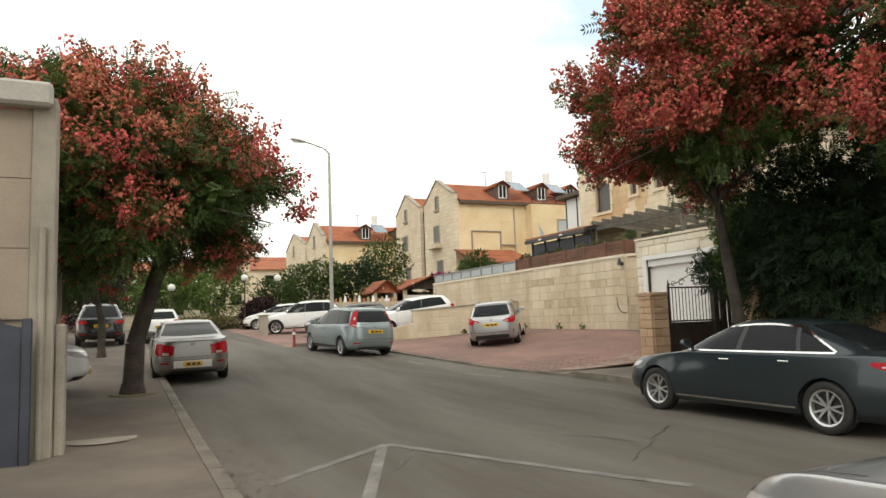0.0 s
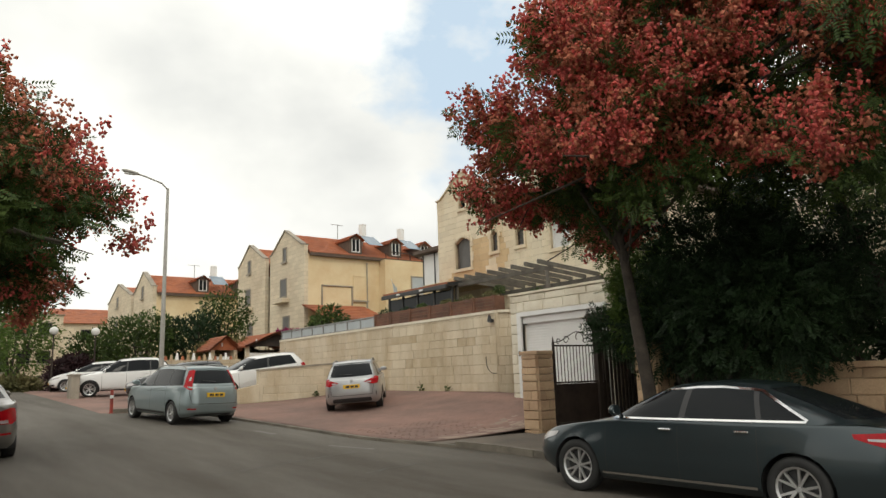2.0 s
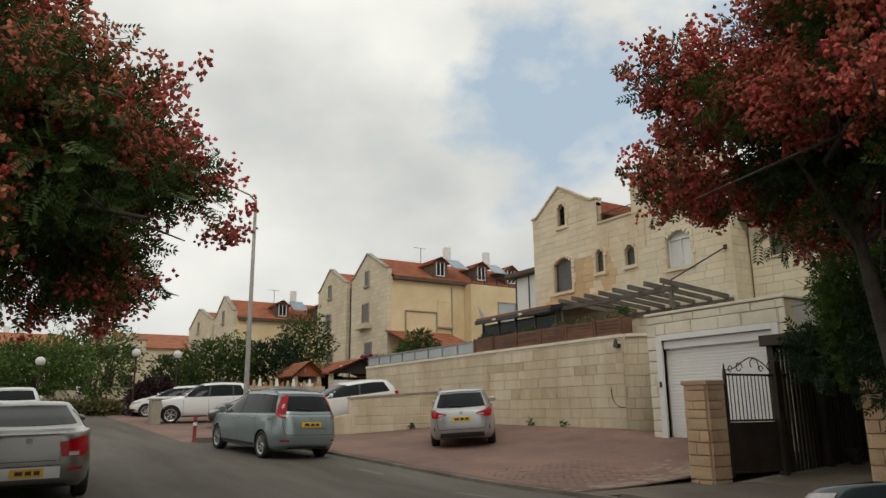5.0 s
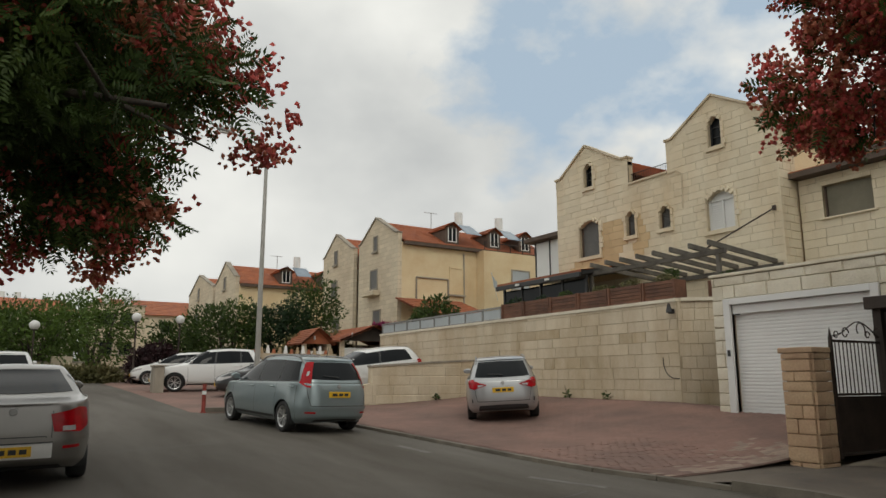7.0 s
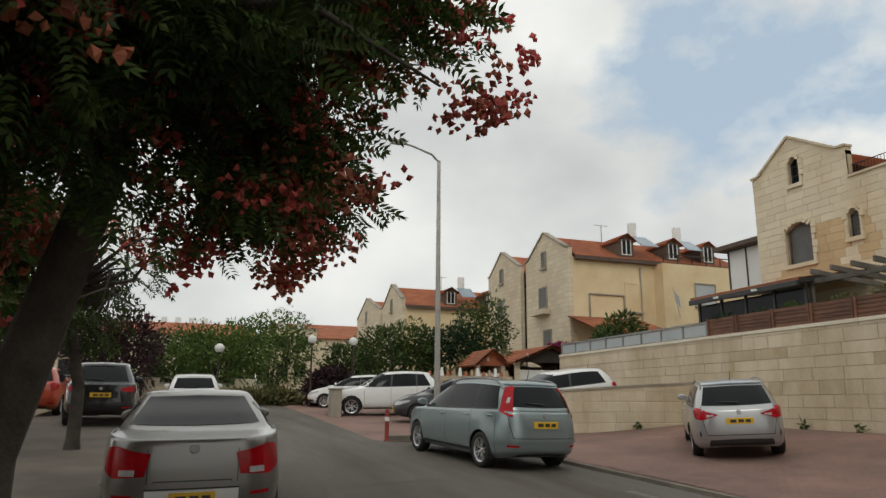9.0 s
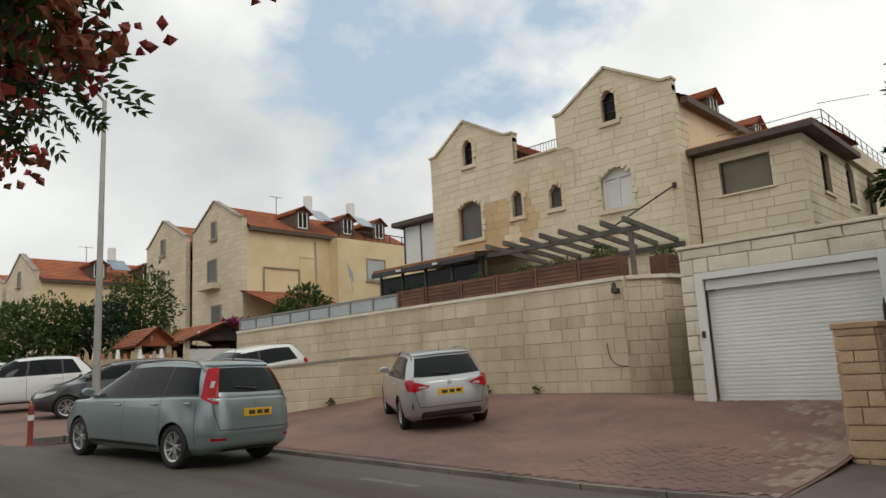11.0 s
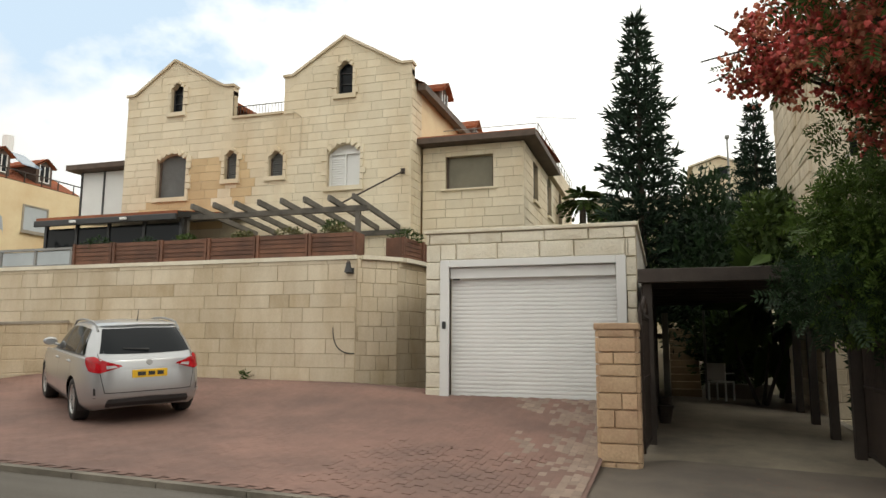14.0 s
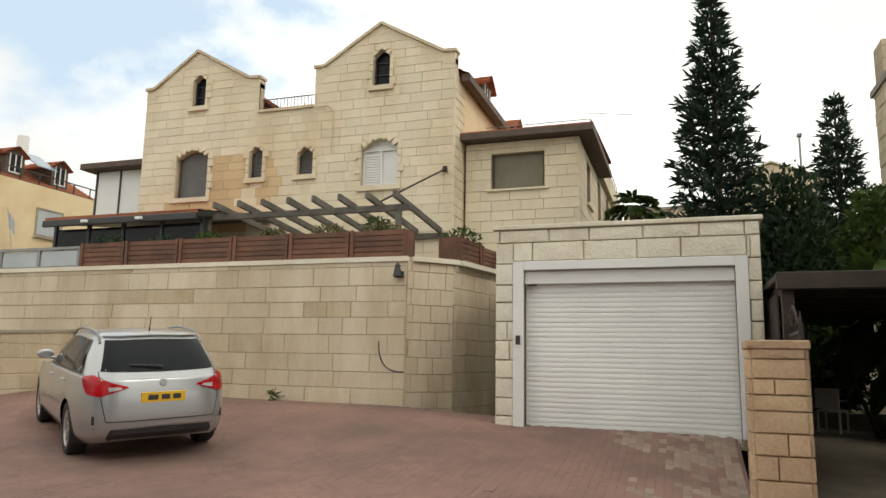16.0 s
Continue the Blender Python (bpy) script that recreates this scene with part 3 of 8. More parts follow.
for a, b in (((0.9, 6.5), (2.62, 7.75)), ((2.62, 7.75), (4.3, 4.2)), ((2.55, 7.7), (1.5, 5.2)), ((7.3, 14.9), (7.7, 13.8)), ((7.25, 18.6), (7.3, 17.6))):
    ribbon("road_line", line_pts(a, b), 0.13, M["line"], "worn pale line painted on the asphalt", "road marking")
rnd = random.Random(4)
for x, y, dx, dy in ((4.6, 5.4, 1.9, 1.5), (5.3, 6.2, -0.5, 0.9), (2.2, 6.4, 0.6, 0.7), (3.9, 12.5, 3.3, 1.2), (6.0, 11.3, 1.6, 0.4), (2.6, 19.5, 2.4, 0.6)):
    pts = [(x + dx * i / 12 + rnd.uniform(-0.05, 0.05), y + dy * i / 12 + rnd.uniform(-0.05, 0.05)) for i in range(13)]
    ribbon("crack", pts, 0.022, M["trimblack"], "thin dark crack in the asphalt", "crack", 0.003)

sheet("pavement_left", span(-3.4, 0.36, 0.6), [-60, -30, -15] + span(-8, 30, 1.0) + [40, 60, 100, 140], lambda x, y: road_z(y) + 0.13, M["pave"], "dark grey paved footway beside the road", "pavement")


def kerb_run(owner, xf, y0, y1, height, step=1.0, width=0.16, low=()):
    y = y0
    mesh = unit_block("kerb_stone", M["kerb"], 0, 0.02)
    while y < y1 - 0.01:
        ya, yb = y, min(y + step, y1)
        xa, xb = xf(ya), xf(yb)
        h = height
        for l0, l1, lh in low:
            if l0 <= y < l1:
                h = lh
        ob = new("kerb_stone", mesh)
        ob.parent = owner
        ang = math.atan2(yb - ya, xb - xa)
        ob.matrix_basis = Matrix.LocRotScale(((xa + xb) / 2, (ya + yb) / 2, road_z((ya + yb) / 2) + h / 2 - 0.1), Euler((math.atan((road_z(yb) - road_z(ya)) / step) * 0, -math.atan((road_z(yb) - road_z(ya)) / (yb - ya)), ang)), (math.hypot(xb - xa, yb - ya) - 0.012, width, h + 0.2))
        y = yb


kl = thing("kerb_left", "weathered stone kerb along the footway", "kerb", kind="structure")
kerb_run(kl, lambda y: 0.44, -12, 48, 0.14)
kr = thing("kerb_right", "low worn stone kerb along the forecourt", "kerb", kind="structure")
kerb_run(kr, lambda y: kerb_right(y) + 0.08, -12, 26.4, 0.13, low=((13.0, 27, 0.06),))

sheet("pavement_right", span(0, 1, 0.25), [-60, -30, -15] + span(-8, 14, 0.5), lambda s, y: 0, M["pave"], "grey-brown concrete footway with worn slabs", "pavement")
pr_me = bpy.data.objects["pavement_right"].data
for v in pr_me.vertices:
    s, y = v.co.x, v.co.y
    a = kerb_right(y) + 0.16
    x = a + (12.6 - a) * s
    v.co = (x, y, (road_z(y) + 0.1) if y < 13.4 else max(road_z(y) + 0.03, 0))

# forecourt bed under the pavers
sheet("forecourt", span(0, 1, 1 / 14), span(13.9, 27.0, 0.6), lambda s, y: 0, M["sand"], "sandy bed of the sloping red forecourt", "forecourt")
for v in bpy.data.objects["forecourt"].data.vertices:
    s, y = v.co.x, v.co.y
    a = kerb_right(y) + 0.15
    x = a + (16.1 - a) * s
    v.co = (x, y, drive_z(x, y) - 0.012)

# parking strip beyond, on the same side of the road
sheet("parking_apron", [5.3, 5.65] + span(6.5, 16.0, 1.2), [26.3, 27.2, 27.29] + span(28, 62, 2.0), lambda x, y: road_z(y) + (-0.02 if x < 5.5 else -0.4 if x > 8.6 and y < 27.25 else 0.035) + max(0, (x - 8) / 8) * (0.75 if y < 31 else 0.25), M["paver"], "dusky red block paving of the parking bays", "parking")


# ---- stone blocks shared by the walls ----
BLK = unit_block("stone", M["stone"], 0, 0.008)
BLKF = unit_block("stone", M["facade"], 0, 0.01)
BLKS = unit_block("stone", M["split"], 0.16, 0.02)
BLKT = unit_block("stone", M["tan"], 0, 0.01)
BLKD = unit_block("stone", M["drip"], 0, 0.008)
BLKP = unit_block("stone", M["pillar"], 0.14, 0.025)
BLKR = unit_block("stone", M["stone"], 0.2, 0.03)


# ---- terrace wall ----
tw = thing("wall_terrace", "tall cream limestone retaining wall with stains under its coping", "retaining wall", kind="structure")
WX = 16.05
RUN = ((WX, 36.5), (WX, 19.35), (16.72, 18.68), (18.6, 18.3))
bm = B()
outer = [Vector((x, y, 0.3)) for x, y in RUN]
prism(bm, [(WX, 36.5, 0.3), (WX, 19.35, 0.3), (16.72, 18.68, 0.3), (18.6, 18.3, 0.3), (18.6, 18.75, 0.3), (16.95, 19.05, 0.3), (16.45, 19.55, 0.3), (16.45, 36.5, 0.3)], (0, 0, 3.62))
part("core", bm, M["joint"], tw)
BLOCKS_LATER = [("terrace", tw)]
bm = B()
for (xa, ya), (xb, yb) in zip(RUN, RUN[1:]):
    a, b = Vector((xa, ya, 0)), Vector((xb, yb, 0))
    beam(bm, (a.x + 0.14, a.y, 3.965), (b.x + 0.14, b.y, 3.965), 0.36, 0.09)
part("coping", bm, M["split"], tw, "pale stone coping")

terrace = B()
prism(terrace, [(16.47, 36.5, 3.5), (16.47, 19.6, 3.5), (17.0, 19.1, 3.5), (18.6, 18.8, 3.5), (24.0, 18.8, 3.5), (24.0, 36.5, 3.5)], (0, 0, 0.36))
tagged(part("terrace_floor", terrace, M["concrete"]), "pale paved floor of the raised terrace", "terrace", kind="structure")

# small wall between the forecourt and the next parking bay
lw = thing("wall_low", "low smooth cream stone wall between two forecourts", "garden wall", kind="structure")
bm = B()
prism(bm, [(8.7, 27.0, 0.7), (15.98, 27.0, 0.7), (15.98, 27.0, 2.58), (13.0, 27.0, 2.42), (10.9, 27.0, 2.28), (10.9, 27.0, 1.78), (8.7, 27.0, 1.35)], (0, 0.28, 0))
part("core", bm, M["stone"], lw)
bm = B()
beam(bm, (10.87, 27.13, 2.31), (13.0, 27.13, 2.45), 0.34, 0.06)
beam(bm, (13.0, 27.13, 2.45), (15.98, 27.13, 2.61), 0.34, 0.06)
part("coping", bm, M["concrete"], lw)


# ---- garage ----
gar = thing("garage", "flat-roofed stone garage with a white roller door", "garage", kind="structure")
GX, GY0, GY1, GB, GT = 14.95, 13.49, 17.39, 0.95, 4.2
DO = (13.84, 1.0, 16.93, 3.54)
bm = B()
FR = facing(GX, 0, 0, -90)
hole = (-DO[2], DO[1], -DO[0], DO[3])
backing(bm, FR, -GY1, -GY0, GB, GT, [hole], [None], 0.3)
part("front_wall", bm, M["joint"], gar)
bm = B()
box(bm, GX + 0.3, GY0, GB - 0.5, 21.5, GY0 + 0.25, GT)
part("side_wall", bm, M["greyplaster"], gar, "pale rendered side wall")
bm = B()
box(bm, GX + 0.3, GY1 - 0.25, GB, 21.5, GY1, GT)
part("side_wall", bm, M["greyplaster"], gar)
bm = B()
box(bm, GX + 0.3, GY0 + 0.25, GT - 0.25, 21.5, GY1 - 0.25, GT - 0.02)
part("roof", bm, M["concrete"], gar)
bm = B()
box(bm, 21.5, GY0, GB, 21.75, GY1, GT)
part("back_wall", bm, M["greyplaster"], gar)
bm = B()
box(bm, GX - 0.07, GY0 - 0.05, GT, GX + 0.33, GY1 + 0.05, GT + 0.07, 0.01)
box(bm, GX + 0.33, GY0 - 0.05, GT, 21.6, GY0 + 0.27, GT + 0.07, 0.01)
part("coping", bm, M["split"], gar)
# door frame
bm = B()
box(bm, GX - 0.075, DO[2], 1.1, GX + 0.1, DO[2] + 0.17, 3.68, 0.008)
box(bm, GX - 0.075, DO[0] - 0.17, 1.1, GX + 0.1, DO[0], 3.68, 0.008)
box(bm, GX - 0.075, DO[0], 3.54, GX + 0.1, DO[2], 3.68, 0.008)
part("door_frame", bm, M["white"], gar, "white metal door frame")
door = part("roller_door", box(B(), GX + 0.13, DO[0], 1.0, GX + 0.15, DO[2], 3.56), M["shutter"], gar, "white ribbed roller door")
slat = B()
w = DO[2] - DO[0] - 0.01
prof = [(0.0, -0.037), (-0.008, -0.033), (-0.012, 0.0), (-0.008, 0.033), (0.0, 0.037)]
for a, b in zip(prof, prof[1:]):
    slat.faces.new([slat.verts.new(p) for p in ((a[0], -w / 2, a[1]), (a[0], w / 2, a[1]), (b[0], w / 2, b[1]), (b[0], -w / 2, b[1]))])
bmesh.ops.remove_doubles(slat, verts=slat.verts, dist=1e-5)
slat_me = mesh_of("slat", slat, M["shutter"])
z = 1.16
while z < 3.3:
    ob = new("slat", slat_me)
    ob.parent = door
    ob.location = (GX + 0.128, (DO[0] + DO[2]) / 2, z)
    z += 0.0765
part("lintel_box", box(B(), GX + 0.02, DO[0] + 0.004, 3.33, GX + 0.12, DO[2] - 0.004, 3.536, 0.006), M["shutter"], door)
part("bottom_rail", box(B(), GX + 0.085, DO[0] + 0.01, 1.02, GX + 0.128, DO[2] - 0.01, 1.12, 0.006), M["white"], door)
part("label", box(B(), GX + 0.012, DO[2] - 0.2, 3.30, GX + 0.019, DO[2] - 0.06, 3.325), M["ink"], door)
part("key_switch", box(B(), GX - 0.1, DO[2] + 0.05, 2.38, GX - 0.076, DO[2] + 0.12, 2.52, 0.005), M["trimblack"], gar, "small dark key switch")
BLOCKS_LATER.append(("garage", gar))
hook = B()
for i in range(8):
    a, b = math.pi * (1.0 + i / 8), math.pi * (1.0 + (i + 1) / 8)
    rod(hook, (GX - 0.18 + 0.0, 13.58 + 0.09 * math.cos(a), 1.35 + 0.12 * math.sin(a)), (GX - 0.18, 13.58 + 0.09 * math.cos(b), 1.35 + 0.12 * math.sin(b)), 0.012, n=6)
rod(hook, (GX - 0.18, 13.49, 1.35), (GX - 0.18, 13.49, 2.15), 0.014, n=6)
tagged(part("hose", hook, M["trimblack"]), "thin dark hose hanging beside the garage door", "hose")


# ---- main house ----
def arch_pts(u0, u1, z0, z1, rise, n=10):
    pts = [(u0, z0), (u1, z0)]
    for i in range(n + 1):
        a = i / n
        u = u1 + (u0 - u1) * a
        pts.append((u, z1 - rise + rise * math.sin(math.pi * a) ** 0.75))
    return pts


def arched_window(owner, fm, u0, u1, z0, z1, rise, style, surround=0.13, sill=0.16):
    """Frame, panes or slats in an opening of the wall plane fm; rough stones round it and a sill."""
    win = thing("window", {"blind": "arched window closed by a grey roller blind", "louvre": "small arched window with louvred shutter", "shutter": "arched window with white louvred sliding shutter", "dark": "narrow arched attic window with dark glass", "olive": "wide window closed by an olive roller shutter", "box": "small plain window with pale blind"}[style], "window")
    win.parent = owner
    win["category"] = ""
    del win["category"]
    tm = {"blind": "greyblind", "louvre": "greyblind", "shutter": "white", "dark": "glass", "olive": "olive", "box": "dimglass"}[style]
    # arch filling above the springing, stone
    bm = B()
    n = 10
    for i in range(n):
        a, b = i / n, (i + 1) / n
        ua, ub = u1 + (u0 - u1) * a, u1 + (u0 - u1) * b
        za, zb = (z1 - rise + rise * math.sin(math.pi * t) ** 0.75 for t in (a, b))
        if rise:
            prism(bm, [fm @ Vector(p) for p in ((ua, 0.0, za), (ub, 0.0, zb), (ub, 0.0, z1 + 0.002), (ua, 0.0, z1 + 0.002))], fm.to_3x3() @ Vector((0, 0.2, 0)))
    if rise:
        bmesh.ops.remove_doubles(bm, verts=bm.verts, dist=0.0005)
        part("arch_stone", bm, M["facade"], win)
    else:
        bm.free()
    bm = B()
    prism(bm, [fm @ Vector((u, 0.2, z)) for u, z in ((u0, z0), (u1, z0), (u1, z1), (u0, z1))], fm.to_3x3() @ Vector((0, 0.02, 0)))
    part("pane", bm, M[tm], win)
    bm = B()
    fw = 0.045 if u1 - u0 < 1 else 0.06
    fmat = M["white"] if style == "shutter" else M["fascia"] if style != "dark" else M["trimblack"]
    for a in (u0, u1 - fw):
        prism(bm, [fm @ Vector(p) for p in ((a, 0.13, z0), (a + fw, 0.13, z0), (a + fw, 0.13, z1 - rise * 0.5), (a, 0.13, z1 - rise * 0.5))], fm.to_3x3() @ Vector((0, 0.068, 0)))
    prism(bm, [fm @ Vector(p) for p in ((u0 + fw, 0.13, z0), (u1 - fw, 0.13, z0), (u1 - fw, 0.13, z0 + fw), (u0 + fw, 0.13, z0 + fw))], fm.to_3x3() @ Vector((0, 0.068, 0)))
    part("window_frame", bm, fmat, win)
    if style in ("louvre", "shutter", "blind", "olive"):
        s0, s1 = (u0 + fw, (u0 + u1) / 2) if style == "shutter" else (u0 + fw, u1 - fw)
        top = z1 - rise - 0.02 if style == "shutter" else z1 - rise * 0.6
        step = 0.085 if style in ("shutter", "louvre") else 0.06
        z = z0 + fw + 0.02
        sl = B()
        tilt = 0.035 if style in ("shutter", "louvre") else 0.008
        box(sl, -0.5, -tilt, -0.5, 0.5, 0.0, 0.5)
        for v in sl.verts:
            if v.co.y < -tilt / 2 and v.co.z > 0:
                v.co.y = -0.004
        sm = mesh_of("slat", sl, M["white" if style == "shutter" else tm])
        while z < top - step:
            ob = new("slat", sm)
            ob.parent = win
            ob.matrix_basis = fm @ Matrix.LocRotScale(((s0 + s1) / 2, 0.196, z + step / 2), None, (s1 - s0, 1, step * 0.92))
            z += step
        if style == "shutter":
            bm = B()
            prism(bm, [fm @ Vector(p) for p in (((u0 + u1) / 2 - 0.03, 0.12, z0 + fw), ((u0 + u1) / 2 + 0.03, 0.12, z0 + fw), ((u0 + u1) / 2 + 0.03, 0.12, top), ((u0 + u1) / 2 - 0.03, 0.12, top))], fm.to_3x3() @ Vector((0, 0.07, 0)))
            prism(bm, [fm @ Vector(p) for p in ((u0 + fw, 0.12, top), (u1 - fw, 0.12, top), (u1 - fw, 0.12, top + 0.06), (u0 + fw, 0.12, top + 0.06))], fm.to_3x3() @ Vector((0, 0.07, 0)))
            part("meeting_rail", bm, M["white"], win)
    if style == "dark":
        bm = B()
        for k in (1 / 3, 2 / 3):
            zz = z0 + (z1 - z0) * k
            prism(bm, [fm @ Vector(p) for p in ((u0, 0.15, zz), (u1, 0.15, zz), (u1, 0.15, zz + 0.03), (u0, 0.15, zz + 0.03))], fm.to_3x3() @ Vector((0, 0.045, 0)))
        part("glazing_bar", bm, M["trimblack"], win)
    if surround:
        z, k = z0, 0
        rn = random.Random(int(u0 * 100))
        while z < z1 - rise:
            h = rn.uniform(0.2, 0.3)
            for a, s in ((u0, -1), (u1, 1)):
                w = surround * rn.choice((0.9, 1.0, 1.7))
                ob = new("jamb_stone", BLKF)
                ob.parent = win
                ob.matrix_basis = fm @ Matrix.LocRotScale((a + s * w / 2, -0.03, min(z + h / 2, z1)), None, (w - 0.01, 0.1, h - 0.015))
            z += h
        if rise:
            nv = max(5, int((u1 - u0) / 0.17))
            for i in range(nv):
                a = (i + 0.5) / nv
                u = u1 + (u0 - u1) * a
                zz = z1 - rise + rise * math.sin(math.pi * a) ** 0.75
                ob = new("arch_block", BLKF)
                ob.parent = win
                ang = math.atan2(math.cos(math.pi * a) * rise * 1.6, (u1 - u0) / 2)
                ob.matrix_basis = fm @ Matrix.LocRotScale((u, -0.03, zz + surround * 0.55), Euler((0, -ang, 0)), ((u1 - u0) / nv * 1.05, 0.1, surround * 1.05))
    if sill:
        bm = B()
        prism(bm, [fm @ Vector(p) for p in ((u0 - 0.14, -0.11, z0 - sill), (u1 + 0.14, -0.11, z0 - sill), (u1 + 0.14, -0.11, z0), (u0 - 0.14, -0.11, z0))], fm.to_3x3() @ Vector((0, 0.29, 0)))
        part("sill", bm, M["facade"], win)
    return win


HX = 24.1
HF = facing(HX, 0, 0, -90)
# u = -y on this facade
house = thing("house", "pale stone house with two stepped gables and arched windows", "house")
WIN = [
    (30.10, 31.42, 7.58, 9.29, 0.28, "blind"),
    (27.90, 28.42, 8.12, 9.21, 0.26, "louvre"),
    (25.97, 26.56, 8.11, 9.05, 0.28, "louvre"),
    (22.95, 24.21, 7.58, 9.12, 0.34, "shutter"),
    (30.40, 30.96, 10.92, 12.08, 0.28, "dark"),
    (23.30, 23.90, 10.92, 12.15, 0.3, "dark"),
]
HOLES = [(-y1, z0, -y0, z1) for y0, y1, z0, z1, *_ in WIN]


def gable_region(ya, yp, yb, zs, zp, zlow):
    """Outline under a gable with its peak at yp: clip planes in (u, z)."""
    ua, up, ub = -yb, -yp, -ya
    sl, sr = (zp - zs) / (up - ua - 0.35), (zp - zs) / (ub - 0.35 - up)
    return [(-1, 0, -ua), (1, 0, ub), (0, -1, -zlow), (-sl, 1, zp - sl * up), (sr, 1, zp + sr * up)]


G1 = gable_region(28.2, 30.85, 33.0, 11.75, 13.0, 3.8)
G2 = gable_region(21.08, 23.65, 26.03, 11.8, 13.05, 3.8)
MID = [(-1, 0, 28.2), (1, 0, -26.03), (0, 1, 10.45)]
# shoulders: flat steps at the ends of the gables
SH = [[(-1, 0, 33.0), (1, 0, -32.6), (0, 1, 11.75), (0, -1, -11.4)], [(-1, 0, 28.6), (1, 0, -28.2), (0, 1, 11.72), (0, -1, -11.4)], [(-1, 0, 26.03), (1, 0, -25.65), (0, 1, 11.8), (0, -1, -11.4)], [(-1, 0, 21.5), (1, 0, -21.08), (0, 1, 11.8), (0, -1, -11.4)]]
REG = [G1, G2, MID]
bm = B()
backing(bm, HF, -33.0, -21.08, 3.8, 13.1, HOLES, REG, 0.3)
part("wall", bm, M["joint"], house)
BLOCKS_LATER.append(("house", house))
for y0, y1, z0, z1, rise, style in WIN:
    arched_window(house, HF, -y1, -y0, z0, z1, rise, style)


def coping_run(pts, w=0.42, h=0.09):
    bm = B()
    for a, b in zip(pts, pts[1:]):
        beam(bm, (HX + 0.12, a[0], a[1]), (HX + 0.12, b[0], b[1]), w, h)
    return bm


part("coping", coping_run([(33.05, 11.78), (32.65, 11.8), (30.85, 13.05), (28.6, 11.78), (28.15, 11.75)]), M["stone"], house)
part("coping", coping_run([(26.08, 11.84), (25.7, 11.85), (23.65, 13.1), (21.45, 11.84), (21.03, 11.83)]), M["stone"], house)
part("coping", coping_run([(28.2, 10.48), (26.03, 10.48)]), M["stone"], house)
# side walls and back
bm = B()
SF = facing(0, 21.08, 0, 0)
box(bm, HX + 0.3, 21.09, 3.8, 34.5, 21.39, 11.3)
part("side_wall", bm, M["plaster"], house, "yellow plastered side wall")
bm = B()
box(bm, HX + 0.3, 32.7, 3.8, 34.5, 32.99, 11.4)
part("side_wall", bm, M["plaster"], house)
bm = B()
box(bm, 34.5, 21.09, 3.8, 34.8, 32.99, 11.3)
part("back_wall", bm, M["plaster"], house)


def tiled(owner, corners, rows, name="roof_slope", lift=0.035, material="tile"):
    """A tiled slope between eaves a-b and ridge d-c: overlapping courses in one skin with an underside."""
    a, b, c, d = (Vector(p) for p in corners)
    n = (b - a).cross(d - a).normalized()
    if n.z < 0:
        n = -n
    bm = B()
    lines = [(a - n * 0.08, b - n * 0.08)]
    for i in range(rows):
        s, t = i / rows, (i + 1) / rows
        lines.append((a.lerp(d, s) + n * lift, b.lerp(c, s) + n * lift))
        lines.append((a.lerp(d, t), b.lerp(c, t)))
    lines.append((d - n * 0.08, c - n * 0.08))
    vs = [[bm.verts.new(p) for p in q] for q in lines]
    for p, q in zip(vs, vs[1:] + vs[:1]):
        bm.faces.new((p[0], p[1], q[1], q[0]))
    return part(name, bm, M[material], owner)


for yp, ya, yb in ((30.85, 28.3, 32.9), (23.65, 20.75, 25.95)):
    roof = thing("roof", "", "")
    roof.parent = house
    tiled(roof, ((HX + 0.32, ya, 11.15), (34.6, ya, 11.15), (34.6, yp, 12.75), (HX + 0.32, yp, 12.75)), 12)
    tiled(roof, ((34.6, yb, 11.15), (HX + 0.32, yb, 11.15), (HX + 0.32, yp, 12.75), (34.6, yp, 12.75)), 12)
bm = B()
box(bm, HX + 0.35, 20.7, 10.92, 34.6, 20.98, 11.16)
part("eaves_board", bm, M["fascia"], house, "brown timber eaves board")
bm = B()
box(bm, HX + 0.3, 26.03, 10.1, 34.0, 28.2, 10.3)
part("balcony_floor", bm, M["concrete"], house)
bm = B()
for y in span(26.1, 28.1, 0.13):
    rod(bm, (HX + 0.15, y, 10.5), (HX + 0.15, y, 10.95), 0.012, n=6)
rod(bm, (HX + 0.15, 26.05, 10.95), (HX + 0.15, 28.15, 10.95), 0.02, n=6)
part("railing", bm, M["iron"], house, "thin dark balcony railing")
for x, h in ((26.4, 12.4), (27.2, 12.6)):
    part("pole", rod(B(), (x, 26.9, 10.3), (x, 26.9, h), 0.03, n=8), M["metal"], house)


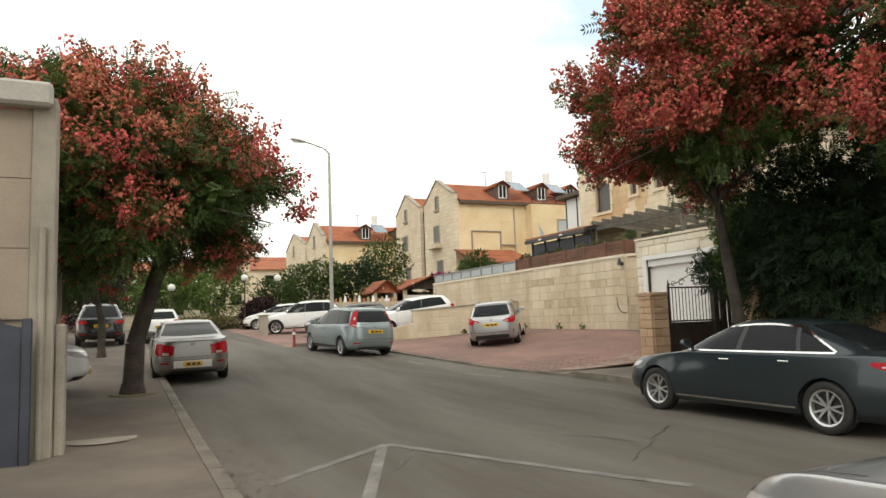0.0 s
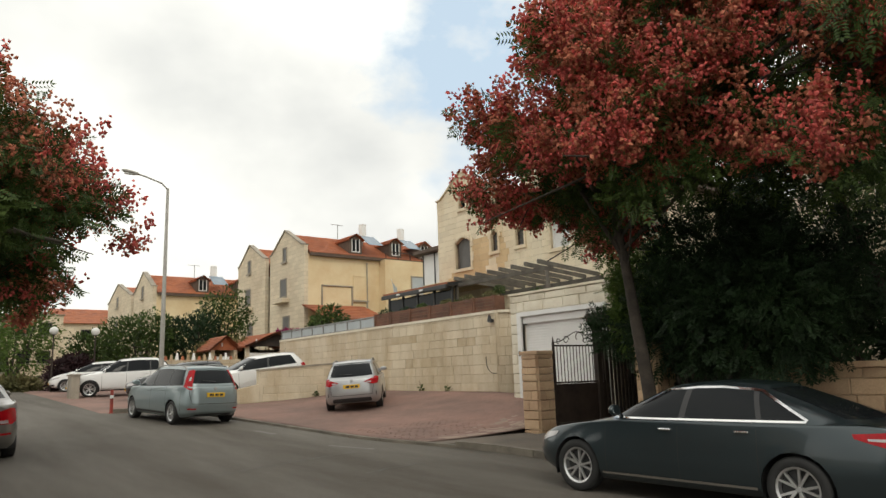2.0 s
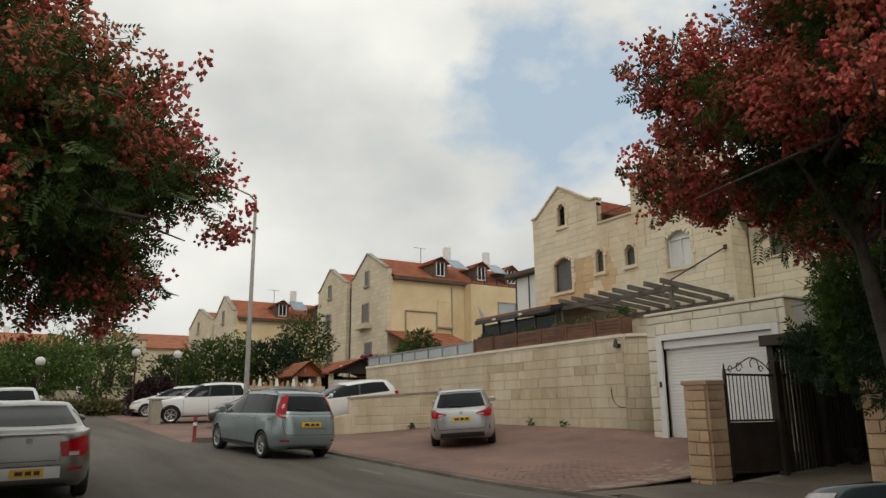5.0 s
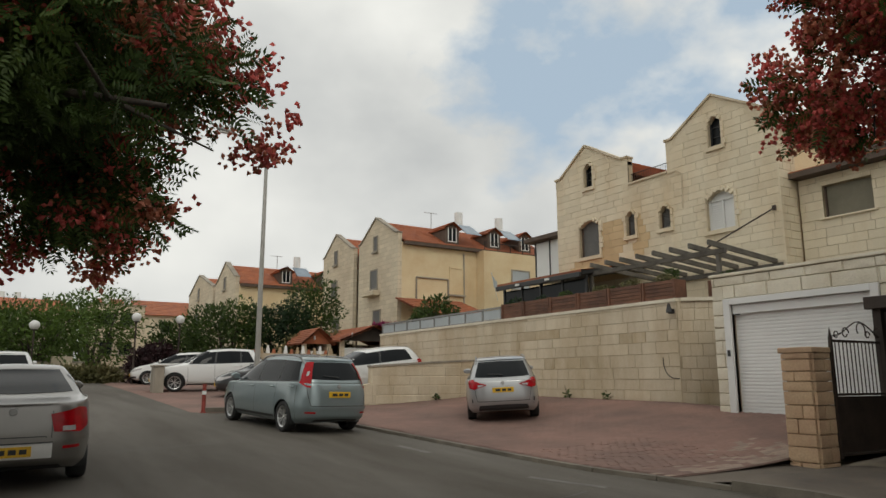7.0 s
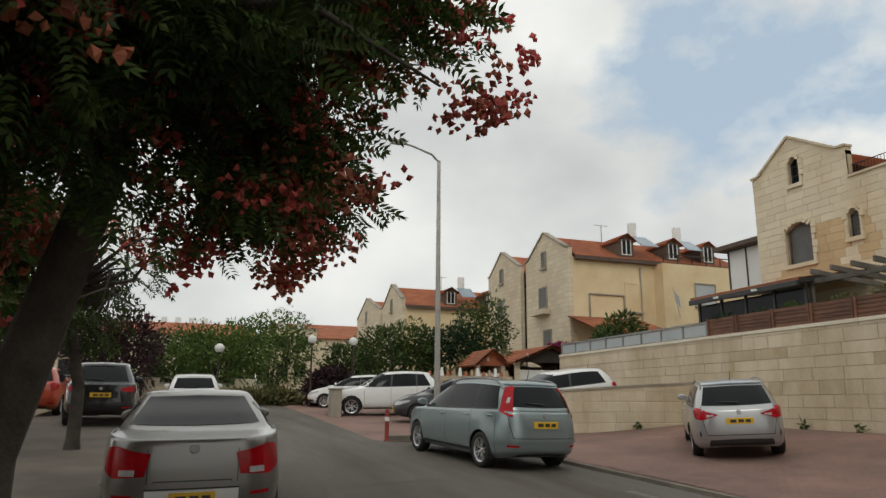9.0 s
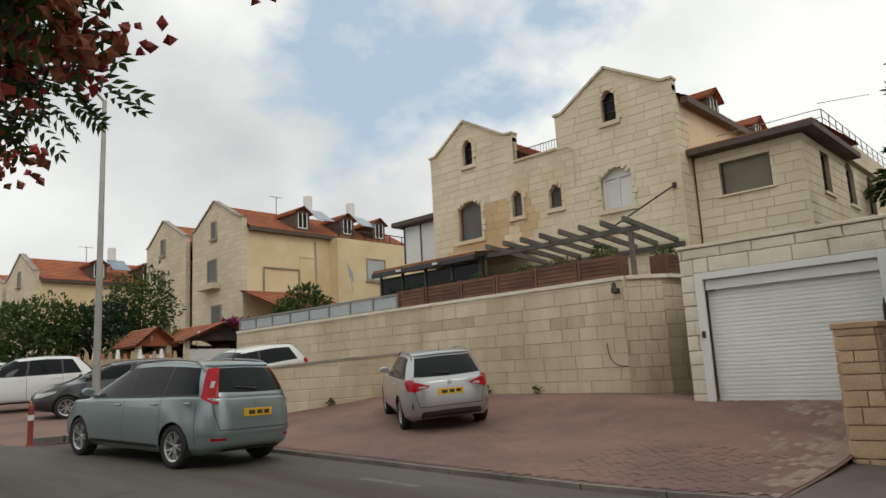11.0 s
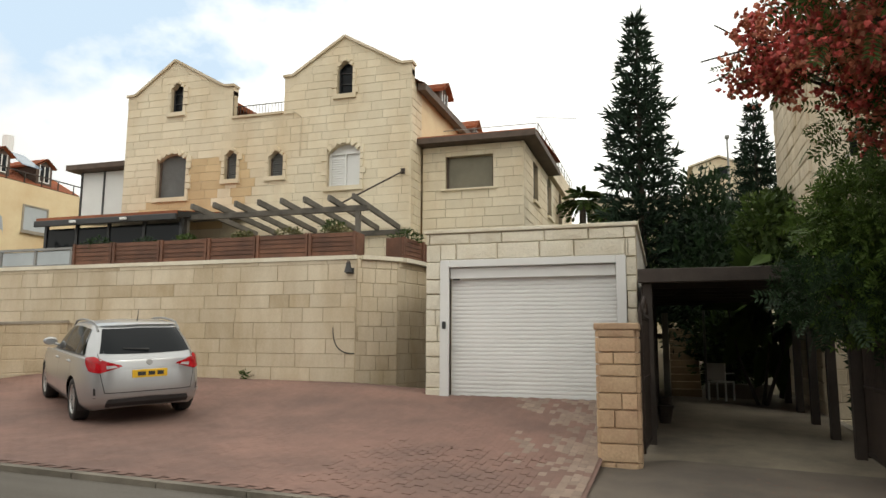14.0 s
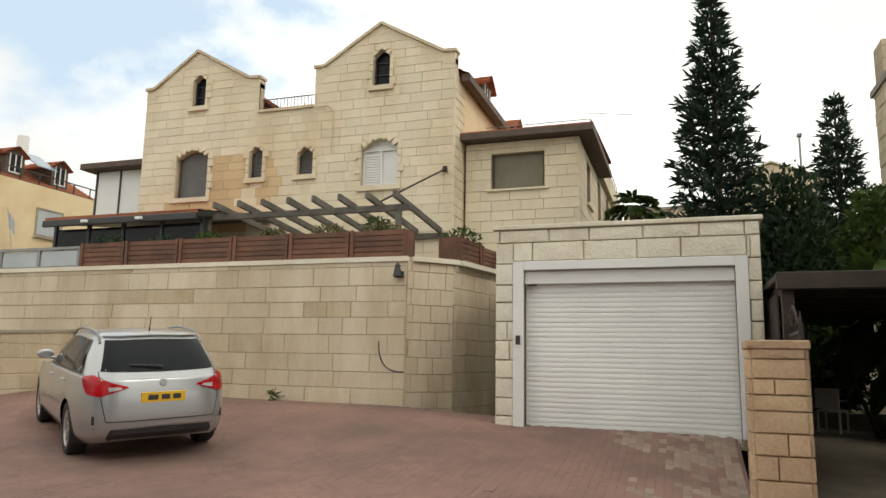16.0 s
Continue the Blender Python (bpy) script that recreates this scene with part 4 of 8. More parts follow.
def dormer(owner, x, y0, y1, z0, z1, depth, face=-1, axis="y"):
    """A small tiled dormer with a window, looking along the axis."""
    d = thing("dormer", "", "")
    d.parent = owner
    bm = B()
    if axis == "y":
        w = 0.55
        prism(bm, [(x - w, y0, z0), (x + w, y0, z0), (x + w, y0, z1 - 0.35), (x, y0, z1), (x - w, y0, z1 - 0.35)], (0, depth, 0))
        part("cheek", bm, M["fascia"], d)
        tiled(d, ((x - w - 0.15, y0 - 0.2, z1 - 0.42), (x - w - 0.15, y0 + depth, z1 - 0.42), (x, y0 + depth, z1 + 0.06), (x, y0 - 0.2, z1 + 0.06)), 4)
        tiled(d, ((x + w + 0.15, y0 + depth, z1 - 0.42), (x + w + 0.15, y0 - 0.2, z1 - 0.42), (x, y0 - 0.2, z1 + 0.06), (x, y0 + depth, z1 + 0.06)), 4)
        part("pane", box(B(), x - 0.3, y0 - 0.02, z0 + 0.25, x + 0.3, y0 - 0.004, z1 - 0.4), M["glass"], d)
        bm = B()
        for a, b, c, e in ((-0.36, 0.19, -0.3, z1 - z0 - 0.34), (0.3, 0.19, 0.36, z1 - z0 - 0.34), (-0.3, 0.19, 0.3, 0.25), (-0.03, 0.25, 0.03, z1 - z0 - 0.4)):
            box(bm, x + a, y0 - 0.04, z0 + b, x + c, y0 - 0.021, z0 + e)
        part("window_frame", bm, M["white"], d)
    return d


dormer(house, 27.4, 20.95, 22.6, 11.0, 12.2, 2.2)
dormer(house, 32.2, 20.95, 22.6, 11.0, 12.2, 2.2)

# annexe
ann = thing("annex", "low stone side wing with a brown flat roof edge", "house wing")
AX = 25.1
AF = facing(AX, 0, 0, -90)
AH = [(-20.15, 7.46, -18.46, 8.62)]
bm = B()
backing(bm, AF, -21.0, -17.4, 3.4, 9.0, AH, [None], 0.3)
part("wall", bm, M["joint"], ann)
AS = facing(0, 17.4, 0, 0)
SW = [(26.9, 7.3, 27.9, 8.75, 0.0), (30.1, 7.3, 31.2, 9.0, 0.3), (33.3, 7.3, 34.4, 9.0, 0.3)]
bm = B()
backing(bm, AS, AX + 0.3, 38.0, 3.0, 9.0, [w[:4] for w in SW], [None], 0.3)
part("side_wall", bm, M["joint"], ann)
BLOCKS_LATER.append(("annex", ann))
part("back_wall", box(B(), 37.7, 17.71, 3.0, 38.0, 21.0, 9.0), M["plaster"], ann)
arched_window(ann, AF, -20.15, -18.46, 7.46, 8.62, 0.0, "olive", 0, 0.06)
for u0, z0, u1, z1, r in SW:
    arched_window(ann, AS, u0, u1, z0, z1, r, "dark", 0, 0.1)
bm = B()
box(bm, AX - 0.5, 16.9, 9.02, 30.5, 21.06, 9.22)
part("roof_edge", bm, M["fascia"], ann, "dark brown roof edge")
tiled(ann, ((AX - 0.5, 16.9, 9.22), (AX - 0.5, 21.05, 9.22), (30.4, 21.05, 9.6), (30.4, 16.9, 9.6)), 12)
bm = B()
for x in span(27.5, 37.5, 0.9):
    rod(bm, (x, 17.3, 9.3), (x, 17.3, 10.35), 0.02, n=6)
for z in (9.75, 10.05, 10.35):
    rod(bm, (27.5, 17.3, z), (37.5, 17.3, z), 0.016, n=6)
    rod(bm, (27.5, 17.3, z), (27.5, 21.0, z), 0.016, n=6)
part("roof_railing", bm, M["metal"], ann, "thin grey roof railing")
part("parapet", box(B(), 30.5, 17.2, 9.02, 38.0, 21.05, 9.75), M["far"], ann)
part("antenna", rod(B(), (27.6, 17.4, 10.6), (28.6, 16.0, 10.75), 0.012, n=6), M["metal"], ann)

# brace from the facade to the pergola
brace = B()
rod(brace, (HX - 0.05, 21.35, 7.95), (21.6, 22.45, 6.42), 0.028, n=8)
box(brace, HX - 0.09, 21.28, 7.86, HX - 0.04, 21.42, 8.04)
tagged(part("stay_rod", brace, M["iron"]), "rusty diagonal stay holding the pergola", "stay")
pipe = B()
for a, b in (((HX - 0.07, 25.3, 8.8), (HX - 0.07, 25.25, 10.2)), ((HX - 0.07, 25.25, 10.2), (HX - 0.07, 25.5, 10.42)), ((HX - 0.07, 25.5, 10.42), (HX - 0.07, 25.95, 10.4))):
    rod(pipe, a, b, 0.02, n=8)
tagged(part("wall_pipe", pipe, M["stone"]), "pale cable pipe bent along the facade", "pipe")

# white clad box beside the house
wb = thing("balcony_room", "white panelled balcony room with a dark flat roof", "balcony room")
part("floor_block", box(B(), 25.5, 33.0, 3.8, 29.5, 36.5, 7.4), M["plaster"], wb)
for a, b in ((33.05, 34.1), (34.16, 35.2), (35.26, 36.35)):
    part("panel", box(B(), 25.5, a, 7.4, 25.56, b, 9.25), M["white"], wb)
for y in (33.02, 34.13, 35.23, 36.4):
    part("post", box(B(), 25.46, y - 0.035, 7.4, 25.6, y + 0.035, 9.28), M["trimblack"], wb)
part("side_panel", box(B(), 25.62, 36.38, 7.4, 29.4, 36.45, 9.25), M["dimglass"], wb)
part("roof", box(B(), 25.0, 32.99, 9.28, 29.6, 36.85, 9.52, 0.02), M["fascia"], wb)

# pergola
pg = thing("pergola", "grey weathered timber pergola over the terrace", "pergola")
for y in (21.47, 22.24, 23.04, 23.81, 24.58, 25.38, 26.14, 26.94):
    part("rafter", beam(B(), (20.35, y, 6.33), (HX - 0.02, y, 6.02), 0.09, 0.17), M["timber"], pg)
part("front_beam", box(B(), 20.95, 21.3, 6.02, 21.09, 27.7, 6.19, 0.01), M["timber"], pg)
part("wall_plate", box(B(), HX - 0.12, 21.2, 5.78, HX - 0.03, 27.7, 5.95), M["timber"], pg)
for y in (21.6, 27.6):
    part("post", box(B(), 20.96, y - 0.07, 3.86, 21.08, y + 0.07, 6.02), M["timber"], pg)

# glazed terrace room with a dark canopy
tr = thing("terrace_room", "glazed terrace room under a dark sloping canopy", "sunroom")
prism_b = B()
prism(prism_b, [(20.3, 27.4, 6.02), (20.3, 33.0, 6.02), (HX - 0.02, 33.0, 6.6), (HX - 0.02, 27.4, 6.6)], (0, 0, 0.16))
part("canopy", prism_b, M["trimblack"], tr)
tiled(tr, ((20.28, 27.4, 6.19), (20.28, 33.0, 6.19), (HX - 0.02, 33.0, 6.78), (HX - 0.02, 27.4, 6.78)), 9)
part("gutter", box(B(), 20.18, 27.4, 5.92, 20.29, 33.0, 6.12, 0.02), M["trimblack"], tr)
for y in (27.5, 28.9, 30.3, 31.6, 32.9):
    part("post", box(B(), 20.6, y - 0.05, 3.86, 20.7, y + 0.05, 6.02), M["trimblack"], tr)
for a, b in ((27.55, 28.85), (28.95, 30.25), (30.35, 31.55), (31.65, 32.85)):
    part("pane", box(B(), 20.64, a, 4.5, 20.66, b, 5.9), M["glass"], tr)
part("sill_rail", box(B(), 20.6, 27.55, 4.4, 20.7, 32.85, 4.5), M["trimblack"], tr)
for y in (29.2, 31.2):
    part("flood_light", box(B(), 20.08, y, 5.98, 20.17, y + 0.22, 6.06, 0.01), M["white"], tr)

# wooden planter screens on the terrace wall
rn = random.Random(8)
edges = [27.14, 25.92, 24.52, 23.2, 21.9, 20.57, 19.4]
plank = B()
box(plank, -0.5, -0.5, -0.5, 0.5, 0.5, 0.5)
plank_me = mesh_of("plank", plank, M["wood"])


def planter(m, length, h=0.52, depth=0.42):
    ob = thing("planter_box", "red-brown plank planter box on the terrace wall", "planter", m, "planters on the terrace wall")
    n = 5
    for i in range(n):
        q = new("plank", plank_me)
        q.parent = ob
        q.matrix_basis = Matrix.LocRotScale((0, rn.uniform(-0.006, 0.006), (i + 0.5) * h / n), None, (length - 0.02, 0.03, h / n - 0.014))
    for s in (-1, 1):
        q = new("end_post", plank_me)
        q.parent = ob
        q.matrix_basis = Matrix.LocRotScale((s * (length / 2 - 0.05), -0.035, h / 2), None, (0.07, 0.035, h + 0.02))
        q = new("end_board", plank_me)
        q.parent = ob
        q.matrix_basis = Matrix.LocRotScale((s * (length / 2 - 0.03), depth / 2, h / 2), None, (0.03, depth - 0.04, h))
    q = new("back_board", plank_me)
    q.parent = ob
    q.matrix_basis = Matrix.LocRotScale((0, depth, h / 2), None, (length - 0.02, 0.03, h))
    part("soil", box(B(), -length / 2 + 0.05, 0.03, 0.05, length / 2 - 0.05, depth - 0.03, h - 0.06), M["soil"], ob)
    return ob


for a, b in zip(edges, edges[1:]):
    planter(pose(16.12, (a + b) / 2, 4.015, 0, 0, -90), a - b)
planter(pose(17.45, 18.58, 4.015, 0, 0, 12 - 22), 1.0, 0.5)
planter(pose(18.35, 18.42, 4.015, 0, 0, -10), 0.8, 0.45)

# metal and glass rail further along the wall
rail = thing("terrace_rail", "grey steel rail with frosted glass panels", "railing")
ys = span(27.2, 36.4, 1.15)
for y in ys:
    part("post", box(B(), 16.1, y - 0.035, 4.01, 16.17, y + 0.035, 4.47), M["metal"], rail)
for a, b in zip(ys, ys[1:]):
    part("panel", box(B(), 16.125, a + 0.06, 4.06, 16.14, b - 0.06, 4.4), M["dimglass"], rail)
part("top_rail", box(B(), 16.09, 27.17, 4.42, 16.18, 36.45, 4.48), M["metal"], rail)
part("bottom_rail", box(B(), 16.1, 27.17, 4.012, 16.16, 36.45, 4.05), M["metal"], rail)

# lamp and hose on the terrace wall
lamp = thing("wall_lamp", "small dark lantern on the terrace wall", "wall lamp")
part("plate", box(B(), 15.94, 19.4, 3.6, 16.0, 19.56, 3.72), M["trimblack"], lamp)
part("body", rod(B(), (15.88, 19.48, 3.62), (15.88, 19.48, 3.8), 0.09, 0.05, 8), M["trimblack"], lamp)
part("cap", rod(B(), (15.88, 19.48, 3.8), (15.88, 19.48, 3.87), 0.06, 0.02, 8), M["iron"], lamp)
hb = B()
prev = None
for i in range(12):
    t = i / 11
    p = (15.97, 19.85 - 0.5 * t * t, 2.45 - 0.55 * math.sin(t * 1.7) ** 0.8 if t < 0.9 else 1.9)
    if prev:
        rod(hb, prev, p, 0.012, n=6)
    prev = p
tagged(part("wall_cable", hb, M["trimblack"]), "loose black cable drooping on the stone wall", "cable")
# ---- vehicles ----
def eased(pts, ys, k=9):
    """A profile through the points, its bends rounded."""
    z = np.interp(ys, [p[0] for p in pts], [p[1] for p in pts])
    ker = np.hanning(2 * k + 3)[1:-1]
    return np.convolve(np.pad(z, k, mode="edge"), ker / ker.sum(), "valid")


class Hull:
    """A car's skin as rings stacked from the floor edge to the roof's middle line; y runs from the tail to the nose."""

    def __init__(self, L, hw, H, g, belt, nose, hood, cowl, tail, deck, rr, rf, hr, nr=6.0, nf=4.4, roll=0.02):
        self.L, self.hw, self.H, self.cowl, self.tail, self.rr, self.rf = L, hw, H, cowl, tail, rr, rf
        b0, b1 = belt
        ys = np.linspace(0, L, 160)
        self.ys = ys
        mid = (rr + rf) / 2
        boot = tail > 0.4
        sh = [(0, deck - 0.05 if boot else b0 - 0.03), (tail * 0.9 + 0.1, (deck - 0.02) if boot else b0 - 0.01), (tail + 0.5, b0), (cowl - 0.3, b1), (cowl + 0.35, hood - 0.1), (L - 0.25, nose + 0.02), (L, nose - 0.05)]
        glass = [(0, deck), (tail + 0.05, deck), (tail + 0.45, b0 + 0.03), (cowl - 0.5, b1 + 0.035), (cowl, hood)]
        edge = [(rr - 0.1, H - 0.13), (rr + 0.25, H - 0.085), (mid, H - 0.06), (rf - 0.3, H - 0.1), (rf, H - 0.13)]
        # z profile, rear end, front end, half width
        lv = [([(0, g + 0.1), (0.4, g), (L - 0.5, g), (L, g + 0.06)], 0.14, L - 0.16, hw * 0.87),
              ([(0, g + 0.16), (0.4, g + 0.1), (L - 0.5, g + 0.1), (L, g + 0.14)], 0.035, L - 0.05, hw * 0.965),
              ([(0, 0.53), (L, 0.48)], 0.0, L, hw),
              ([(0, 0.6 * (deck if boot else b0) + 0.2), (L * 0.5, b1 - 0.2), (L, nose - 0.12)], 0.02, L - 0.04, hw * 0.99),
              (sh, 0.05 if boot else 0.06, L - 0.16, hw * 0.955),
              ([(a, z + (0.012 if a > cowl - 0.4 or a < tail + 0.2 else -0.01)) for a, z in sh], 0.16 if boot else 0.085, L - 0.34, hw * 0.925),
              (glass, tail, cowl, hw * 0.9),
              ([(a, 0.0) for a in (0, L)], 0, 0, 0),
              (edge, rr, rf, hr),
              ([(a, z + 0.04) for a, z in edge], rr + 0.1, rf - 0.12, hr * 0.8),
              ([(a, z + 0.06) for a, z in edge], rr + 0.3, rf - 0.3, 0.0)]
        zs = [eased(p, ys) for p, *_ in lv]
        t = np.linspace(0, 1, 3000)
        t = t ** 3 / (t ** 3 + (1 - t) ** 3)
        th = np.concatenate((-t[::-1], t[1:])) * math.pi / 2

        def outline(th, w, r, f):
            n = np.where(th < 0, nr, nf)
            x = w * np.maximum(np.cos(th), 0) ** (2 / n)
            y = (r + f) / 2 + (f - r) / 2 * np.sign(th) * np.abs(np.sin(th)) ** (2 / n)
            return x, y
        x, y = outline(th, hw, 0, L)
        s = np.concatenate(([0], np.cumsum(np.hypot(np.diff(x), np.diff(y)))))
        self.N = 76
        th = np.interp(np.linspace(0, s[-1], self.N), s, th)
        th[0], th[-1] = -math.pi / 2, math.pi / 2
        ring = []
        for (p, r, f, w), z in zip(lv, zs):
            x, y = outline(th, w, r, f)
            ring.append(np.stack((x, y, np.interp(y, ys, z)), 1))
        ring[7] = (ring[6] + ring[8]) / 2
        ring[7][:, 0] += roll * np.clip(ring[7][:, 0] / hw * 2, 0, 1)
        ring[7][:, 1] += np.where(th < 0, -0.02, 0.02) * np.abs(np.sin(th)) ** 2
        self.z6, self.z8 = zs[6], zs[8]
        fine = []
        k = len(ring) - 1
        for i in range(k):
            p0, p1, p2, p3 = ring[max(i - 1, 0)], ring[i], ring[i + 1], ring[min(i + 2, k)]
            c = 0.34
            m1, m2 = (p2 - p0) * c, (p3 - p1) * c
            for j in range(5):
                u = j / 5
                fine.append((2 * u ** 3 - 3 * u * u + 1) * p1 + (u ** 3 - 2 * u * u + u) * m1 + (3 * u * u - 2 * u ** 3) * p2 + (u ** 3 - u * u) * m2)
        fine.append(ring[-1])
        bm = B()
        rows = []
        for q in fine:
            q = q.copy()
            q[0, 0] = q[-1, 0] = 0
            row = [bm.verts.new(p) for p in q] + [bm.verts.new((-p[0], p[1], p[2])) for p in q[-2:0:-1]]
            rows.append(row)
        for a, b in zip(rows, rows[1:]):
            m = len(a)
            for i in range(m):
                bm.faces.new((a[i], a[(i + 1) % m], b[(i + 1) % m], b[i]))
        bm.faces.new(rows[0][::-1])
        bmesh.ops.remove_doubles(bm, verts=bm.verts, dist=2e-4)
        bmesh.ops.recalc_face_normals(bm, faces=bm.faces)
        self.bm = bm
        self.tree = BVHTree.FromBMesh(bm)

    def belt(self, y):
        return float(np.interp(y, self.ys, self.z6))

    def eave(self, y):
        return float(np.interp(y, self.ys, self.z8))

    def hit(self, p, view):
        """The skin at a point seen from a side ('l', 'r': p is y, z), the tail or nose ('b', 'f': x, z), above ('t': x, y) or round a corner ('cb', 'cf': x, y, z)."""
        if view in "lr":
            s = 1 if view == "r" else -1
            o, d = Vector((s * 3, p[0], p[1])), Vector((-s, 0, 0))
        elif view in "bf":
            o, d = Vector((p[0], -3 if view == "b" else self.L + 3, p[1])), Vector((0, 1 if view == "b" else -1, 0))
        elif view == "t":
            o, d = Vector((p[0], p[1], 3)), Vector((0, 0, -1))
        else:
            c = Vector((0, 0.8 if view == "cb" else self.L - 0.8, p[2]))
            d = (Vector((p[0], p[1], p[2])) - c).normalized()
            o, d = c + d * 4, -d
        h = self.tree.ray_cast(o, d)
        if h[0] is None:
            h = self.tree.find_nearest(o + d * 3)
        n = h[1]
        return h[0], (n if n.dot(d) < 0 else -n)

    def patch(self, low, high, view, off=0.005, n=12, m=5):
        """A panel lying on the skin between two lines of points."""
        def along(ps, t):
            f = t * (len(ps) - 1)
            i = min(int(f), len(ps) - 2)
            return Vector(ps[i]).lerp(Vector(ps[i + 1]), f - i)
        bm = B()
        g = []
        for i in range(n + 1):
            a, b = along(low, i / n), along(high, i / n)
            row = []
            for j in range(m + 1):
                p, nn = self.hit(a.lerp(b, j / m), view)
                row.append(bm.verts.new(p + nn * off))
            g.append(row)
        for a, b in zip(g, g[1:]):
            for j in range(m):
                bm.faces.new((a[j], b[j], b[j + 1], a[j + 1]))
        bmesh.ops.remove_doubles(bm, verts=bm.verts, dist=1e-4)
        bmesh.ops.recalc_face_normals(bm, faces=bm.faces)
        c = Vector((0, self.L / 2, 0.8))
        if bm.faces and sum(f.normal.dot(f.calc_center_median() - c) for f in bm.faces) < 0:
            bmesh.ops.reverse_faces(bm, faces=bm.faces)
        return bm

    def strip(self, pts, w, view, off=0.004, n=None):
        """A narrow band along a line of points."""
        lo, hi = [], []
        for i, p in enumerate(pts):
            a, b = Vector(pts[max(i - 1, 0)]), Vector(pts[min(i + 1, len(pts) - 1)])
            d = b - a
            if len(d) == 3:
                q = Vector((0, 0, w / 2))
            else:
                q = Vector((-d[1], d[0])).normalized() * w / 2
            lo.append(Vector(p) - q)
            hi.append(Vector(p) + q)
        return self.patch(lo, hi, view, off, n or 6 * (len(pts) - 1), 1)

    def cut_arch(self, s, r, side):
        """Opens a wheel arch."""
        R, k = r * 1.13, 14
        pts = [(s + R * math.cos(t), r + R * math.sin(t)) for t in (math.pi * (-0.3 + 1.6 * i / k) for i in range(k + 1))]
        planes = []
        for (ya, za), (yb, zb) in zip(pts, pts[1:]):
            planes.append((Vector((0, ya, za)), Vector((0, zb - za, ya - yb)).normalized()))
        near = lambda f: (lambda c: c.x * side > 0.5 and abs(c.y - s) < R * 1.25 and c.z < r + R * 1.2 and abs(f.normal.z) < 0.95)(f.calc_center_median())
        for co, no in planes:
            fs = [f for f in self.bm.faces if near(f)]
            geom = fs + list({e for f in fs for e in f.edges}) + list({v for f in fs for v in f.verts})
            bmesh.ops.bisect_plane(self.bm, geom=geom, dist=1e-5, plane_co=co, plane_no=no)
        gone = [f for f in self.bm.faces if near(f) and all((f.calc_center_median() - co).dot(no) < 0 for co, no in planes)]
        bmesh.ops.delete(self.bm, geom=gone, context="FACES")


def tyre_mesh(r, w):
    bm = B()
    prof = [(r * 0.66, -w / 2 * 0.8), (r * 0.72, -w / 2), (r * 0.93, -w / 2), (r, -w / 2 * 0.72), (r, w / 2 * 0.72), (r * 0.93, w / 2), (r * 0.72, w / 2), (r * 0.66, w / 2 * 0.8)]
    n = 32
    rings = [[bm.verts.new((x, q * math.cos(2 * math.pi * i / n), q * math.sin(2 * math.pi * i / n))) for q, x in prof] for i in range(n)]
    for i in range(n):
        a, b = rings[i], rings[(i + 1) % n]
        for j in range(len(prof) - 1):
            bm.faces.new((a[j], a[j + 1], b[j + 1], b[j]))
    bmesh.ops.recalc_face_normals(bm, faces=bm.faces)
    return bm


def rim_mesh(r, w, spokes):
    """The dish and the forked spokes of a wheel, outer face towards +x."""
    bm = B()
    rod(bm, (w * 0.22, 0, 0), (w * 0.34, 0, 0), r * 0.13, r * 0.09, n=14)
    n = 32
    for q0, q1, x0, x1 in ((r * 0.62, r * 0.69, w * 0.4, w * 0.46), (r * 0.6, r * 0.62, w * 0.05, w * 0.4)):
        a = [bm.verts.new((x0, q0 * math.cos(2 * math.pi * i / n), q0 * math.sin(2 * math.pi * i / n))) for i in range(n)]
        b = [bm.verts.new((x1, q1 * math.cos(2 * math.pi * i / n), q1 * math.sin(2 * math.pi * i / n))) for i in range(n)]
        for i in range(n):
            bm.faces.new((a[i], a[(i + 1) % n], b[(i + 1) % n], b[i]))
    for i in range(spokes):
        for lean in (-0.12, 0.12):
            t = 2 * math.pi * i / spokes
            h = 0.19 * r / spokes
            pts = []
            for q, hh, x, tt in ((r * 0.1, h * 1.2, w * 0.32, t), (r * 0.64, h * 0.95, w * 0.4, t + lean * 10 / spokes)):
                c, s = math.cos(tt), math.sin(tt)
                for sg in (-1, 1):
                    pts.append((x, q * c - sg * hh * s, q * s + sg * hh * c))
            top = [bm.verts.new(p) for p in (pts[0], pts[1], pts[3], pts[2])]
            lo = [bm.verts.new((p[0] - w * 0.14, p[1], p[2])) for p in (pts[0], pts[1], pts[3], pts[2])]
            bm.faces.new(top)
            for k in range(4):
                bm.faces.new((top[k], lo[k], lo[(k + 1) % 4], top[(k + 1) % 4]))
    bmesh.ops.recalc_face_normals(bm, faces=bm.faces)
    return bm


def plate_of(ob, hull, view, z, w=0.26, h=0.058):
    """A yellow number plate with dark bars."""
    s = -1 if view == "b" else 1
    y = s * max(s * hull.hit((x, zz), view)[0].y for x in (0, w) for zz in (z - h, z + h)) + s * 0.012
    rp = thing("number_plate", "", "")
    rp.parent = ob
    part("plate", box(B(), -w, y - 0.006, z - h, w, y + 0.03 * -s, z + h, 0.003) if s < 0 else box(B(), -w, y - 0.03, z - h, w, y + 0.006, z + h, 0.003), M["plate"], rp, "yellow plate with dark bars")
    for x0, x1 in ((-0.7 * w, -0.25 * w), (-0.1 * w, 0.28 * w), (0.42 * w, 0.78 * w)):
        part("bar", box(B(), x0, y + s * 0.0062, z - 0.028, x1, y + s * 0.01, z + 0.028), M["ink"], rp)


